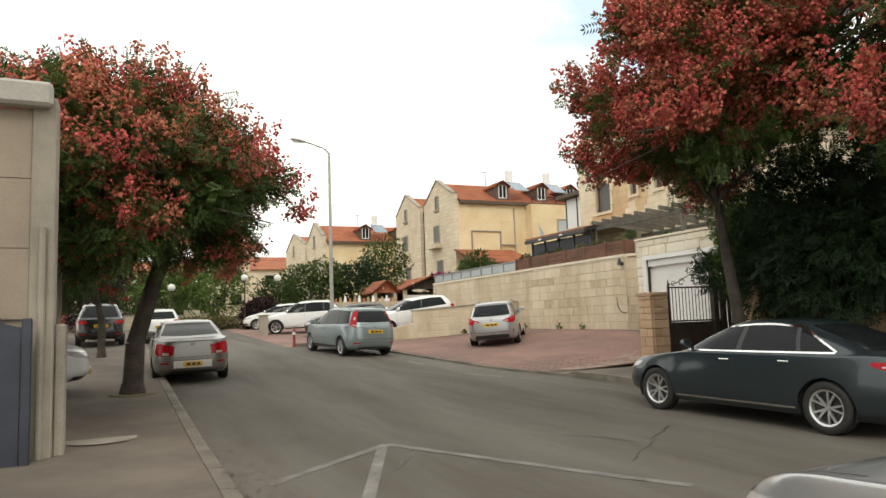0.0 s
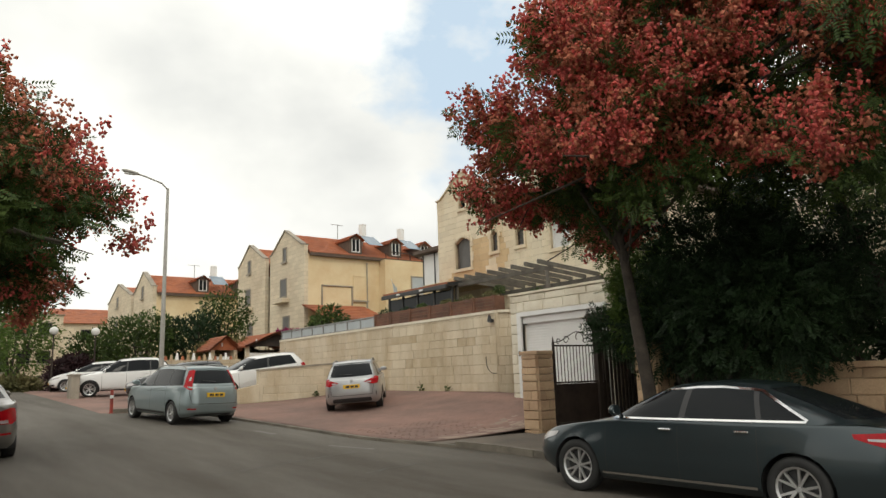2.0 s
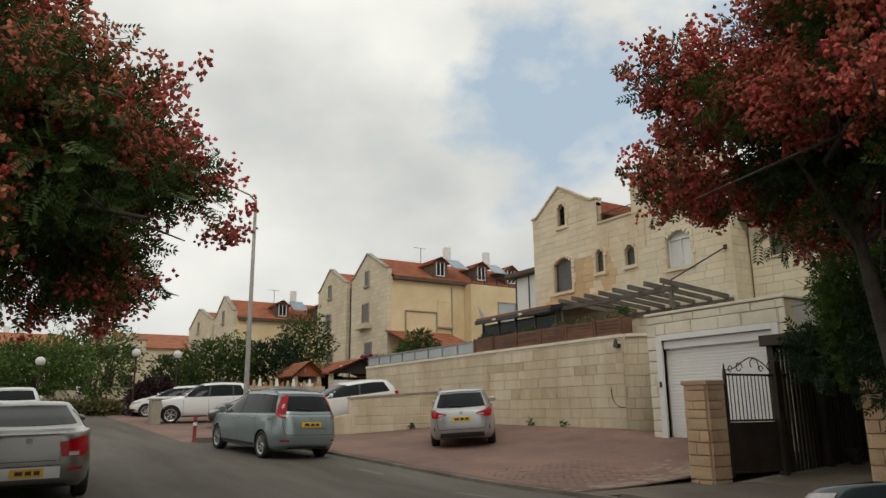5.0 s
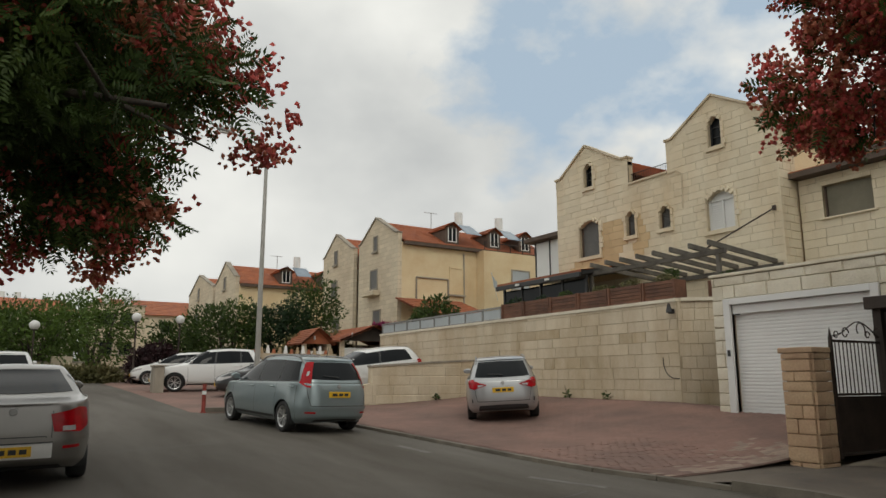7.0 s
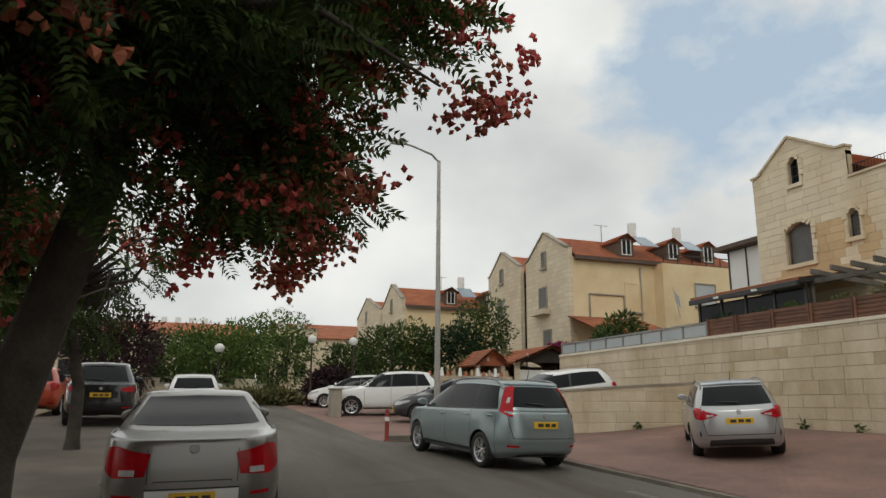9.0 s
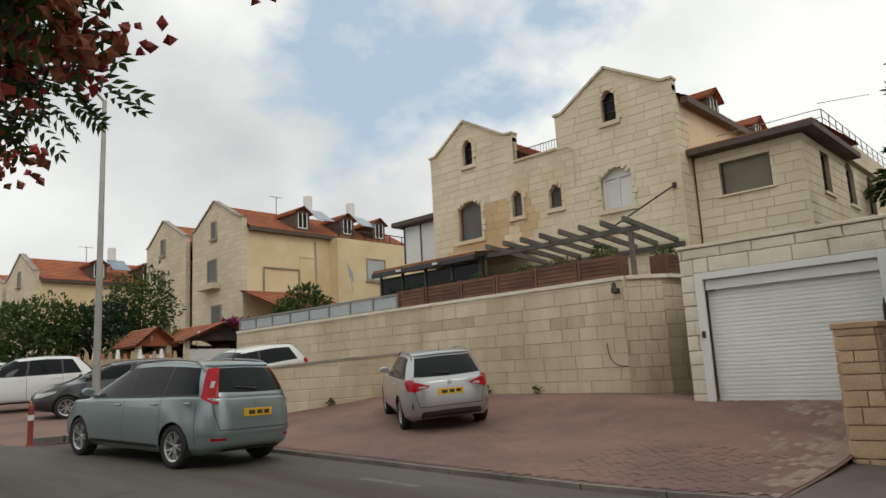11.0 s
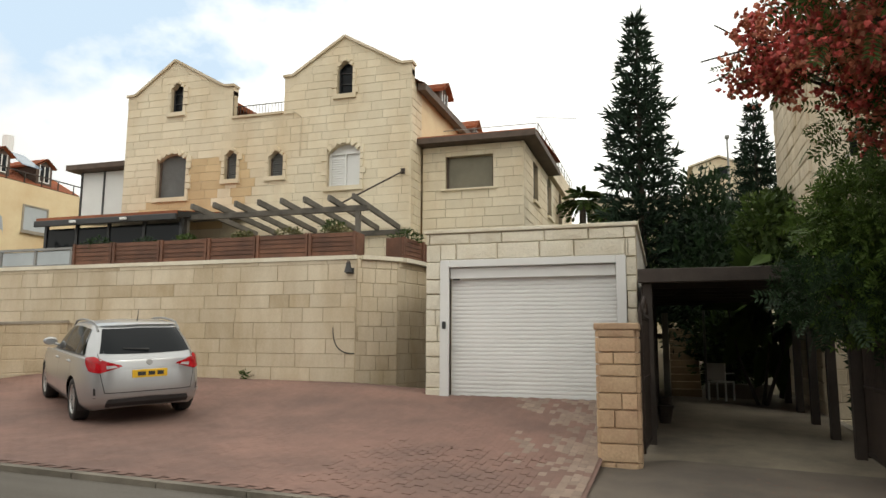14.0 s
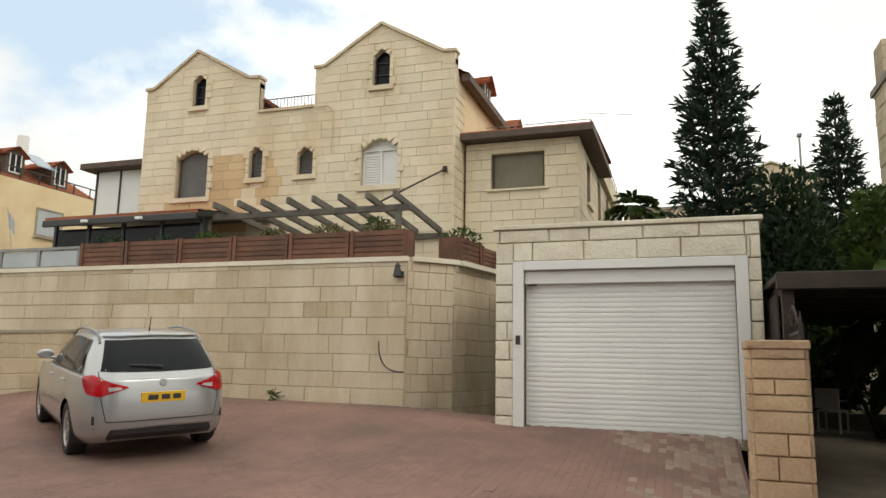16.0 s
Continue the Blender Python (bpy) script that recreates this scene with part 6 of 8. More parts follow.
def red_tree(label, base, stem, blobs, n_leaf, n_pod, seed, r=0.2, leaf_size=0.42, pod_mats=("pod", "podor"), pod_low=0.0, hung=(), clear=None, clumps_each=26):
    """A rain tree: leaning trunk, limbs to its boughs, feathered leaves and hanging bunches of red pods."""
    rng = np.random.default_rng(seed)
    ob = thing("tree", label, "tree", group="red-podded street trees")
    bm = B()
    pts = [Vector(p) for p in stem]
    limb(bm, pts, r, r * 0.55, 12)
    rod(bm, pts[0] - Vector((0, 0, 0.15)), pts[0] + Vector((0, 0, 0.25)), r * 1.5, r * 1.02, 12, False)
    part("trunk", bm, M["bark"], ob, smooth=True)
    bm = B()
    tips, _, _ = in_blobs(blobs, 34, rng, 0.3, 0.8)
    for t in tips:
        s = pts[-1] if rng.random() < 0.6 else pts[-2].lerp(pts[-1], rng.random())
        t = Vector(t)
        mid = s.lerp(t, 0.5) + Vector(rng.normal(size=3) * 0.25) + Vector((0, 0, 0.25))
        limb(bm, [s, mid, t], r * 0.36, 0.02, 6)
        for _ in range(2):
            e = t + Vector(rng.normal(size=3) * 0.6)
            limb(bm, [mid.lerp(t, 0.6), e], 0.025, 0.008, 5)
    tagged(part("limb", bm, M["bark"], ob, smooth=True), kind="stuff")
    # boughs: many small clumps, some green, some hung with pods
    n_sub = clumps_each * len(blobs)
    sp, sd, _ = in_blobs(blobs, n_sub, rng, 0.3, 0.5)
    sr = rng.uniform(0.32, 0.72, n_sub)
    clumps = [(p, (q, q, q * 0.75)) for p, q in zip(sp, sr)]
    pos, d, _ = in_blobs(clumps, n_leaf, rng, 0.1, 0.6)
    if clear:
        ok = ~np.all((pos > clear[0]) & (pos < clear[1]), axis=1)
        pos, d = pos[ok], d[ok]
        n_leaf = len(pos)
    out = pos - np.mean([b_[0] for b_ in blobs], 0)
    out /= np.linalg.norm(out, axis=1, keepdims=True)
    dirs = d * 0.6 + out * 0.5 + rng.normal(size=d.shape) * 0.5 + np.array((0, 0, -0.35))
    v, f = strew(*SPRAY, pos, *frames_of(dirs, rng), leaf_size * rng.uniform(0.7, 1.25, n_leaf))
    tagged(part("crown", cloud_mesh("crown", v, f, M["leaf"]), None, ob), kind="stuff")
    red = [c for c, e in zip(clumps, sd) if e[2] > pod_low + rng.normal() * 0.25 and rng.random() < 0.75]
    pos, d, _ = in_blobs(red, n_pod, rng, 0.85, 0.8)
    if clear:
        ok = ~np.all((pos > clear[0]) & (pos < np.array(clear[1]) + np.array((0, 0, 0.9))), axis=1)
        pos, d = pos[ok], d[ok]
    for c, q, k in hung:
        hp, hd, _ = in_blobs([(c, (q, q, q))], k, rng)
        pos, d = np.concatenate((hp, pos)), np.concatenate((hd, d))
    keep = np.arange(len(pos))
    per = 40
    for m_i, mm in enumerate(pod_mats):
        ids = keep[m_i::len(pod_mats)] if m_i else np.concatenate([keep[j::len(pod_mats)] for j in range(max(1, len(pod_mats) - 1))])
        c = np.repeat(pos[ids], per, 0)
        ax = np.repeat(d[ids] * 0.6 + np.array((0, 0, 0.5)), per, 0)
        ax /= np.linalg.norm(ax, axis=1, keepdims=True)
        t = rng.uniform(-0.5, 0.5, (len(c), 1))
        off = rng.normal(size=c.shape) * 0.075 * (1.1 - np.abs(t) * 1.2)
        p = c + ax * t * np.repeat(rng.uniform(0.45, 0.95, (len(ids), 1)), per, 0) + off
        dd = rng.normal(size=c.shape) * 0.8 + np.array((0, 0, -0.6))
        v, f = strew(*POD, p, *frames_of(dd, rng), rng.uniform(0.055, 0.095, len(p)))
        tagged(part("pod_cluster", cloud_mesh("pod_cluster", v, f, M[mm]), None, ob, "dry red-brown papery pods"), kind="stuff")
    return ob


def bush(label, blobs, n, size, material, seed, name="bush", stem=None, template=BLADE, category="bush", droop=0.0, r=0.06):
    rng = np.random.default_rng(seed)
    ob = thing(name, label, category)
    pos, d, _ = in_blobs(blobs, n, rng, 0.25, 0.5)
    dirs = d + rng.normal(size=d.shape) * 0.6 + np.array((0, 0, -droop))
    v, f = strew(*template, pos, *frames_of(dirs, rng), size * rng.uniform(0.6, 1.4, n))
    tagged(part("foliage", cloud_mesh("foliage", v, f, M[material]), None, ob), kind="stuff")
    bm = B()
    c0 = Vector(blobs[0][0])
    foot = Vector(stem) if stem else Vector((c0.x, c0.y, c0.z - blobs[0][1][2]))
    for c, rr in blobs:
        for _ in range(3):
            t = Vector(c) + Vector(rng.normal(size=3)) * 0.35 * min(rr)
            limb(bm, [foot + Vector((rng.normal() * 0.05, rng.normal() * 0.05, 0)), foot.lerp(t, 0.5) + Vector(rng.normal(size=3) * 0.1), t], r, r * 0.3, 6)
    part("stem", bm, M["bark"], ob, smooth=True)
    return ob


# street tree on the footway
red_tree("street tree with leaning trunk, green leaves and red pods", (-0.24, 14.4, 0), [(-0.24, 14.4, 0.58), (-0.2, 14.38, 1.6), (0.08, 14.3, 2.6), (0.35, 14.1, 3.5), (0.3, 13.9, 4.3)],
         [((-0.3, 13.9, 5.5), (2.2, 2.2, 1.35)), ((-1.7, 13.4, 5.1), (1.7, 1.7, 1.45)), ((1.1, 13.8, 5.0), (1.3, 1.2, 1.0)), ((-1.2, 14.4, 5.9), (1.6, 1.5, 0.8)), ((0.3, 12.6, 4.5), (1.5, 1.4, 1.15)), ((0.8, 12.7, 3.7), (1.15, 1.1, 0.7)), ((-0.9, 12.4, 3.9), (1.2, 1.1, 0.8)), ((-1.6, 14.6, 3.6), (1.3, 1.1, 0.9)), ((2.2, 14.0, 4.8), (0.5, 0.45, 0.25)), ((1.1, 14.6, 3.65), (0.7, 0.65, 0.35)), ((-0.4, 13.7, 3.8), (1.2, 1.1, 0.6)), ((-1.9, 12.4, 4.8), (1.5, 1.3, 1.3)), ((-2.5, 13.6, 5.5), (1.2, 1.2, 0.9)), ((0.9, 14.2, 3.9), (0.75, 0.8, 0.5)), ((1.5, 15.2, 4.0), (0.7, 0.8, 0.7))],
         17500, 1700, 3, 0.2, 0.26, ("pod", "podor"), -0.45, [((1.75, 15.9, 3.3), 0.4, 10), ((2.0, 16.2, 3.6), 0.35, 6), ((1.9, 14.6, 5.2), 0.6, 14), ((3.05, 14.0, 4.35), 0.22, 6)], ((0.5, 9.0, 0.0), (4.5, 13.95, 3.8)), 26)
# street tree across the road, two stems
red_tree("spreading street tree with dark leaves and red-brown pods", (10.1, 9.3, 0), [(10.42, 9.05, 0.35), (10.4, 9.15, 1.6), (10.32, 9.25, 2.8), (10.28, 9.35, 3.8), (10.1, 9.4, 4.9)],
         [((9.8, 8.5, 6.2), (2.5, 2.2, 1.9)), ((9.5, 9.8, 5.5), (1.4, 1.0, 1.2)), ((10.2, 7.0, 6.6), (2.5, 2.3, 2.2)), ((9.9, 8.0, 7.9), (2.0, 1.8, 1.3)), ((10.3, 5.2, 6.2), (2.3, 2.2, 2.2)), ((9.4, 11.2, 5.2), (0.6, 0.55, 0.5)), ((10.2, 10.1, 5.9), (0.9, 0.7, 0.7)), ((10.0, 9.5, 5.1), (1.5, 1.2, 0.7)), ((10.1, 8.8, 7.4), (1.2, 1.1, 0.9)), ((8.6, 7.8, 5.3), (1.4, 1.6, 1.0)), ((10.2, 3.2, 6.2), (2.0, 2.0, 2.0)), ((10.0, 11.0, 5.7), (0.7, 0.7, 0.5)), ((10.6, 10.7, 5.0), (0.8, 0.8, 0.6)), ((10.6, 11.6, 5.2), (0.5, 0.5, 0.6))],
         10500, 2900, 5, 0.13, 0.28, ("pod", "podor", "podor"), -0.6, [((9.4, 11.3, 5.2), 0.4, 7), ((9.9, 10.7, 6.1), 0.5, 14), ((10.5, 11.7, 5.2), 0.45, 9)], None, 14)
# bare-edged stem beside it
bush("dense dark green tree behind the gate", [((12.2, 11.0, 2.7), (0.65, 0.6, 0.5)), ((12.0, 9.7, 2.55), (0.9, 0.8, 0.8)), ((11.9, 8.6, 2.7), (1.2, 1.0, 0.95)), ((11.6, 7.4, 3.0), (1.4, 1.4, 1.2)), ((11.6, 8.3, 3.9), (1.3, 1.2, 0.9))], 6200, 0.27, "leafdark", 11, "tree", (12.0, 9.2, 0.4), SPRAY, "tree", 0.4, 0.05)
bush("feathery green tree leaning over the carport entrance", [((12.5, 10.45, 3.6), (0.85, 0.75, 0.8)), ((12.4, 10.3, 2.9), (0.8, 0.75, 0.75))], 3000, 0.25, "leafbright", 12, "shrub", (12.5, 9.7, 0.4), SPRAY, "shrub", 0.5, 0.05)
bush("dark tree behind the roadside wall", [((13.5, 5.5, 4.4), (2.2, 2.6, 2.2)), ((14, 2.0, 4.2), (2.4, 2.6, 2.4)), ((13.2, 8.0, 3.2), (1.2, 1.4, 1.3))], 4200, 0.4, "leafdark", 13, "tree", (13.6, 5.4, 0.3), SPRAY, "tree", 0.3, 0.12)


def pine(label, base, height, width, tiers, seed, material="leafpine", start=0.12):
    """A tall conifer in tiers of upswept boughs."""
    rng = np.random.default_rng(seed)
    ob = thing("conifer", label, "conifer")
    b = Vector(base)
    part("trunk", rod(B(), b - Vector((0, 0, 0.2)), b + Vector((0, 0, height)), 0.17, 0.02, 10, False), M["bark"], ob, smooth=True)
    pos, dirs = [], []
    bm = B()
    for i in range(tiers):
        q = i / (tiers - 1)
        z = height * (start + (1 - start) * q)
        L = width * (1 - q) ** 0.8 * rng.uniform(0.85, 1.1) + 0.12
        k = 7 if q < 0.8 else 5
        t0 = rng.random() * 6.28
        for j in range(k):
            t = t0 + 6.283 * j / k + rng.normal() * 0.12
            o = np.array((math.cos(t), math.sin(t), 0.0))
            LL = L * rng.uniform(0.75, 1.15)
            tip = np.array(b) + np.array((0, 0, z)) + o * LL + np.array((0, 0, LL * 0.2))
            rod(bm, b + Vector((0, 0, z)), Vector(tip), 0.025, 0.008, 5, False)
            n = int(26 + 55 * LL)
            s = rng.random(n) ** 0.7
            p = np.array(b) + np.array((0, 0, z)) + o * (LL * s)[:, None] + np.array((0, 0, 1.0)) * (LL * (0.28 * s * s - 0.08 * s))[:, None]
            pos.append(p + rng.normal(size=p.shape) * 0.05)
            dirs.append(o + rng.normal(size=p.shape) * 0.55 + np.array((0, 0, 0.35)))
    tagged(part("bough", bm, M["bark"], ob), kind="stuff")
    pos, dirs = np.concatenate(pos), np.concatenate(dirs)
    v, f = strew(*NEEDLE, pos, *frames_of(dirs, rng), rng.uniform(0.14, 0.28, len(pos)) * max(0.8, width))
    tagged(part("needles", cloud_mesh("needles", v, f, M[material]), None, ob), kind="stuff")
    return ob


pine("tall tiered Norfolk pine behind the garage", (23.3, 13.57, 1.6), 10.25, 1.5, 22, 21)
pine("slim dark conifer further up the slope", (27.6, 9.9, 2.0), 8.2, 1.3, 20, 22)


def palm(label, base, height, seed, n=22, size=1.5):
    rng = np.random.default_rng(seed)
    ob = thing("palm", label, "palm tree")
    b = Vector(base)
    part("trunk", rod(B(), b - Vector((0, 0, 0.2)), b + Vector((0, 0, height)), 0.2, 0.14, 10, False), M["bark"], ob)
    top = np.array(b) + np.array((0, 0, height))
    P, D = [], []
    for i in range(n):
        t = 6.283 * i / n + rng.normal() * 0.1
        e = rng.uniform(-0.1, 1.2)
        o = np.array((math.cos(t) * math.cos(e), math.sin(t) * math.cos(e), math.sin(e)))
        for s in np.linspace(0.25, 1, 16):
            p = top + o * size * s + np.array((0, 0, -0.55 * size * s * s))
            for g in (-1, 1):
                side = np.cross(o, (0, 0, 1.0))
                P.append(p)
                D.append(o * 0.7 + g * side + np.array((0, 0, -0.35)))
    v, f = strew(*BLADE, np.array(P), *frames_of(np.array(D), rng), np.full(len(P), 0.42) * size / 1.5)
    tagged(part("fronds", cloud_mesh("fronds", v, f, M["leaf"]), None, ob), kind="stuff")
    return ob


palm("fan-topped palm beside the annexe", (33.0, 16.3, 3.5), 4.9, 31, 24, 1.15)
palm("palm standing behind the garden trees", (33.4, 15.3, 3.4), 4.3, 32, 20, 0.9)

# garden growth behind the garage and carport
g_rng = np.random.default_rng(50)
for i, (x, y, z, rx, ry, rz, mm, n) in enumerate((
    (24.5, 12.0, 4.6, 1.6, 1.2, 2.7, "leafdark", 2600), (22.6, 11.3, 2.4, 0.9, 0.7, 1.4, "leafdark", 900), (22.6, 12.0, 3.4, 1.5, 1.1, 2.2, "leafdark", 1500),
    (27.0, 13.6, 4.4, 2.2, 1.6, 1.8, "leaf", 1200), (28.0, 9.0, 4.2, 1.8, 1.8, 2.4, "leaf", 1400), (15.9, 9.3, 1.7, 0.8, 0.7, 1.2, "leafdark", 1000),
    (29.5, 11.5, 5.0, 2.4, 2.0, 2.0, "leafdark", 1400), (15.7, 7.6, 1.9, 1.0, 1.1, 1.5, "leafdark", 1000), (31.5, 15.2, 5.6, 1.8, 1.4, 1.5, "leafbright", 900), (21.6, 11.6, 1.9, 0.7, 0.9, 1.1, "leaf", 700))):
    bush("dense evergreen shrubbery in the shaded garden", [((x, y, z), (rx, ry, rz)), ((x + 0.3 * rx, y - 0.4 * ry, z + 0.4 * rz), (0.7 * rx, 0.6 * ry, 0.7 * rz))], int(n * 2.4), 0.2, mm, 60 + i, "shrub", None, BLADE, "shrub")
bush("light green young tree beside the carport roof", [((20.4, 10.7, 4.5), (0.9, 0.7, 1.2)), ((20.7, 10.3, 5.2), (0.6, 0.5, 0.7))], 3000, 0.2, "leaf", 85, "tree", (20.6, 10.4, 0.9), BLADE, "tree", 0.2, 0.05)
banana = bush("broad-leaved plant at the back of the carport", [((19.8, 10.7, 3.3), (0.9, 0.8, 1.1))], 70, 1.1, "leaf", 80, "plant", (19.6, 11.0, 0.6), BLADE, "plant", 0.4, 0.05)

# terrace plants
for i, (x, y, z, r_, mm) in enumerate(((16.35, 26.6, 4.6, 0.3, "leafdark"), (16.4, 25.2, 4.56, 0.26, "leafdark"), (16.35, 24.0, 4.6, 0.22, "leaf"), (17.6, 23.2, 4.75, 0.2, "leaf"), (16.35, 22.4, 4.6, 0.22, "drygrass"), (16.35, 21.2, 4.62, 0.25, "drygrass"), (17.4, 20.6, 4.95, 0.24, "leaf"), (16.4, 20.0, 4.62, 0.24, "drygrass"), (17.5, 18.75, 4.62, 0.3, "leaf"))):
    bush("tufted potted shrub in the terrace planters", [((x, y, z - 0.04), (r_ * 0.8, r_ * 1.3, r_ * 0.6))], 420, 0.075, mm, 90 + i, "plant", (x, y, 4.45), BLADE, "plant", 0.0, 0.015)
bush("clipped leafy shrub behind the glass rail", [((18.0, 34.6, 4.9), (0.8, 1.1, 0.8)), ((18.0, 35.7, 4.7), (0.7, 0.7, 0.6))], 1800, 0.2, "leaf", 101, "shrub", (18.0, 34.6, 3.86))
for i, (x, y) in enumerate(((15.9, 23.6), (15.88, 26.2), (15.86, 21.9), (13.2, 26.9))):
    bush("small weed at the foot of the wall", [((x, y, drive_z(x, y) + 0.09), (0.07, 0.07, 0.1))], 40, 0.1, "leaf", 110 + i, "weed", (x, y, drive_z(x, y)), BLADE, "weed", 0.0, 0.006)

# trees and hedges down the street
for i, (x, y, z, rx, ry, rz, mm, n, lab) in enumerate((
    (-2.2, 45, 3.9, 2.0, 2.0, 2.2, "leafpurple", 2600, "round purple-leaved tree beyond the car park"),
    (2.6, 47, 3.8, 2.6, 2.0, 2.0, "leafbright", 2600, "bright green tree behind the car park"),
    (5.6, 52, 4.6, 2.6, 2.2, 2.6, "leafbright", 2600, "yellow-green tree behind the car park"),
    (0.6, 50, 3.8, 2.2, 2.0, 2.2, "leaf", 2000, "green tree in the street garden"),
    (7.4, 43.5, 2.4, 1.1, 1.2, 1.2, "leafpurple", 1800, "dark purple shrub beside the parking bays"),
    (11.5, 46, 4.2, 2.2, 1.8, 2.0, "leaf", 2400, "green tree with grassy crown near the houses"),
    (14.6, 46, 4.3, 2.0, 1.8, 2.0, "leafdark", 2200, "dark shrub below the far house"),
    (17.3, 48, 5.6, 1.8, 1.8, 2.6, "leaf", 1500, "thin tree with autumn tint before the far house"),
    (15.5, 42.5, 3.2, 2.0, 1.4, 1.2, "drygrass", 1700, "dry hedge beside the garden gate"),
    (9.5, 48.5, 3.6, 1.6, 1.6, 1.8, "leaf", 1600, "green shrub in the street garden"),
    (-7.0, 44, 3.4, 2.4, 2.2, 2.4, "leafdark", 2000, "dark tree where the road ends"),
    (4.2, 44.6, 2.0, 2.4, 0.7, 0.55, "drygrass", 1800, "low clipped hedge at the road end"),
    (-4.5, 26, 4.2, 1.8, 2.0, 1.5, "leafdark", 1800, "dark roadside tree over the footway"),
    (-3.4, 19.6, 1.6, 0.9, 1.2, 1.0, "leafdark", 900, "scruffy shrub beside the footway"),
    (18.6, 40.5, 4.4, 0.9, 1.0, 0.5, "magenta", 500, "magenta bougainvillea over the garden wall"),
    (-6.0, 31, 4.8, 2.4, 2.4, 2.0, "leaf", 1800, "roadside tree with mixed green leaves"))):
    bush(lab, [((x, y, z), (rx, ry, rz)), ((x + rx * 0.4, y, z + rz * 0.35), (rx * 0.6, ry * 0.6, rz * 0.6)), ((x - rx * 0.45, y, z + rz * 0.2), (rx * 0.6, ry * 0.6, rz * 0.7))], int(n * 2.2), 0.22, mm, 130 + i, "tree" if rz > 1.3 else "shrub", (x, y, road_z(y)), BLADE, "tree" if rz > 1.3 else "shrub", 0.0, 0.1)
red_tree("further street tree with red pods on the footway", (-1.0, 24.5, 0), [(-1.0, 24.5, 0.95), (-1.0, 24.5, 2.2), (-1.2, 24.4, 3.2), (-1.3, 24.3, 4.0)], [((-1.6, 24.4, 4.6), (1.9, 2.0, 1.5)), ((-2.6, 25.0, 3.9), (1.4, 1.6, 1.3))], 1800, 130, 8, 0.13, 0.42)

# fallen pods and leaves
lit = np.random.default_rng(77)
spots = [(0.75, 4.0, 17.0, 0.28, 1100), (-0.6, 10.0, 16.5, 0.6, 500), (8.6, 2.0, 12.5, 0.5, 500), (10.8, 3.0, 12.8, 0.8, 600), (4.5, 3.0, 16.0, 2.0, 160)]
P_ = []
for x, y0, y1, sp, n in spots:
    for _ in range(n):
        px, py = x + lit.normal() * sp, lit.uniform(y0, y1)
        zz = crown(px, py) if 0.53 < px < kerb_right(py) else road_z(py) + (0.13 if px < 1 else 0.1)
        if 0.34 < px < 0.53:
            zz = road_z(py) + 0.15
        P_.append((px, py, zz + 0.008))
P_ = np.array(P_)
D_ = np.c_[lit.normal(size=(len(P_), 2)), np.zeros(len(P_))]
D_ /= np.linalg.norm(D_, axis=1, keepdims=True)
R_ = np.c_[-D_[:, 1], D_[:, 0], np.zeros(len(P_))]
v_, f_ = strew(*BLADE, P_, D_, R_, np.tile((0.0, 0.0, 1.0), (len(P_), 1)), lit.uniform(0.03, 0.07, len(P_)))
tagged(new("fallen_leaves", cloud_mesh("fallen_leaves", v_, f_, M["litter"])), "reddish brown leaf litter along the kerbs", "leaf litter", kind="stuff")
# ---- gate, carport and the plots beside the garage ----
def gate_pillar(x, y, z0, z1, w, seed):
    ob = thing("gate_pillar", "square gate pillar of rough honey-coloured stone", "pillar", group="gate pillars")
    part("core", box(B(), x + 0.03, y - w + 0.03, z0 - 0.2, x + w - 0.03, y - 0.03, z1 - 0.09), M["joint"], ob)
    rn = random.Random(seed)
    z = z0 - 0.1
    while z < z1 - 0.12:
        h = min(rn.choice((0.16, 0.2, 0.22, 0.24)), z1 - 0.09 - z)
        for a, (px, py, wl) in ((-90, (x, y - w / 2, w)), (180, (x + w / 2, y, w)), (0, (x + w / 2, y - w, w)), (90, (x + w, y - w / 2, w))):
            split = rn.choice((0, 0, 0, 0, 0.4, 0.6))
            for u0, u1 in (((-wl / 2, wl / 2),) if not split else ((-wl / 2, -wl / 2 + wl * split), (-wl / 2 + wl * split, wl / 2))):
                q = new("stone", BLKP)
                q.parent = ob
                q.matrix_basis = facing(px, py, 0, a) @ Matrix.LocRotScale(((u0 + u1) / 2, 0.0, z + h / 2), None, (u1 - u0 - 0.006, 0.075, h - 0.008))
        z += h
    part("cap", box(B(), x - 0.05, y - w - 0.05, z1 - 0.09, x + w + 0.05, y + 0.05, z1, 0.012), M["pillar"], ob)
    return ob


gate_pillar(12.0, 13.93, road_z(13.6), 2.38, 0.5, 1)
gate_pillar(11.75, 10.4, road_z(10.2), 2.38, 0.5, 2)


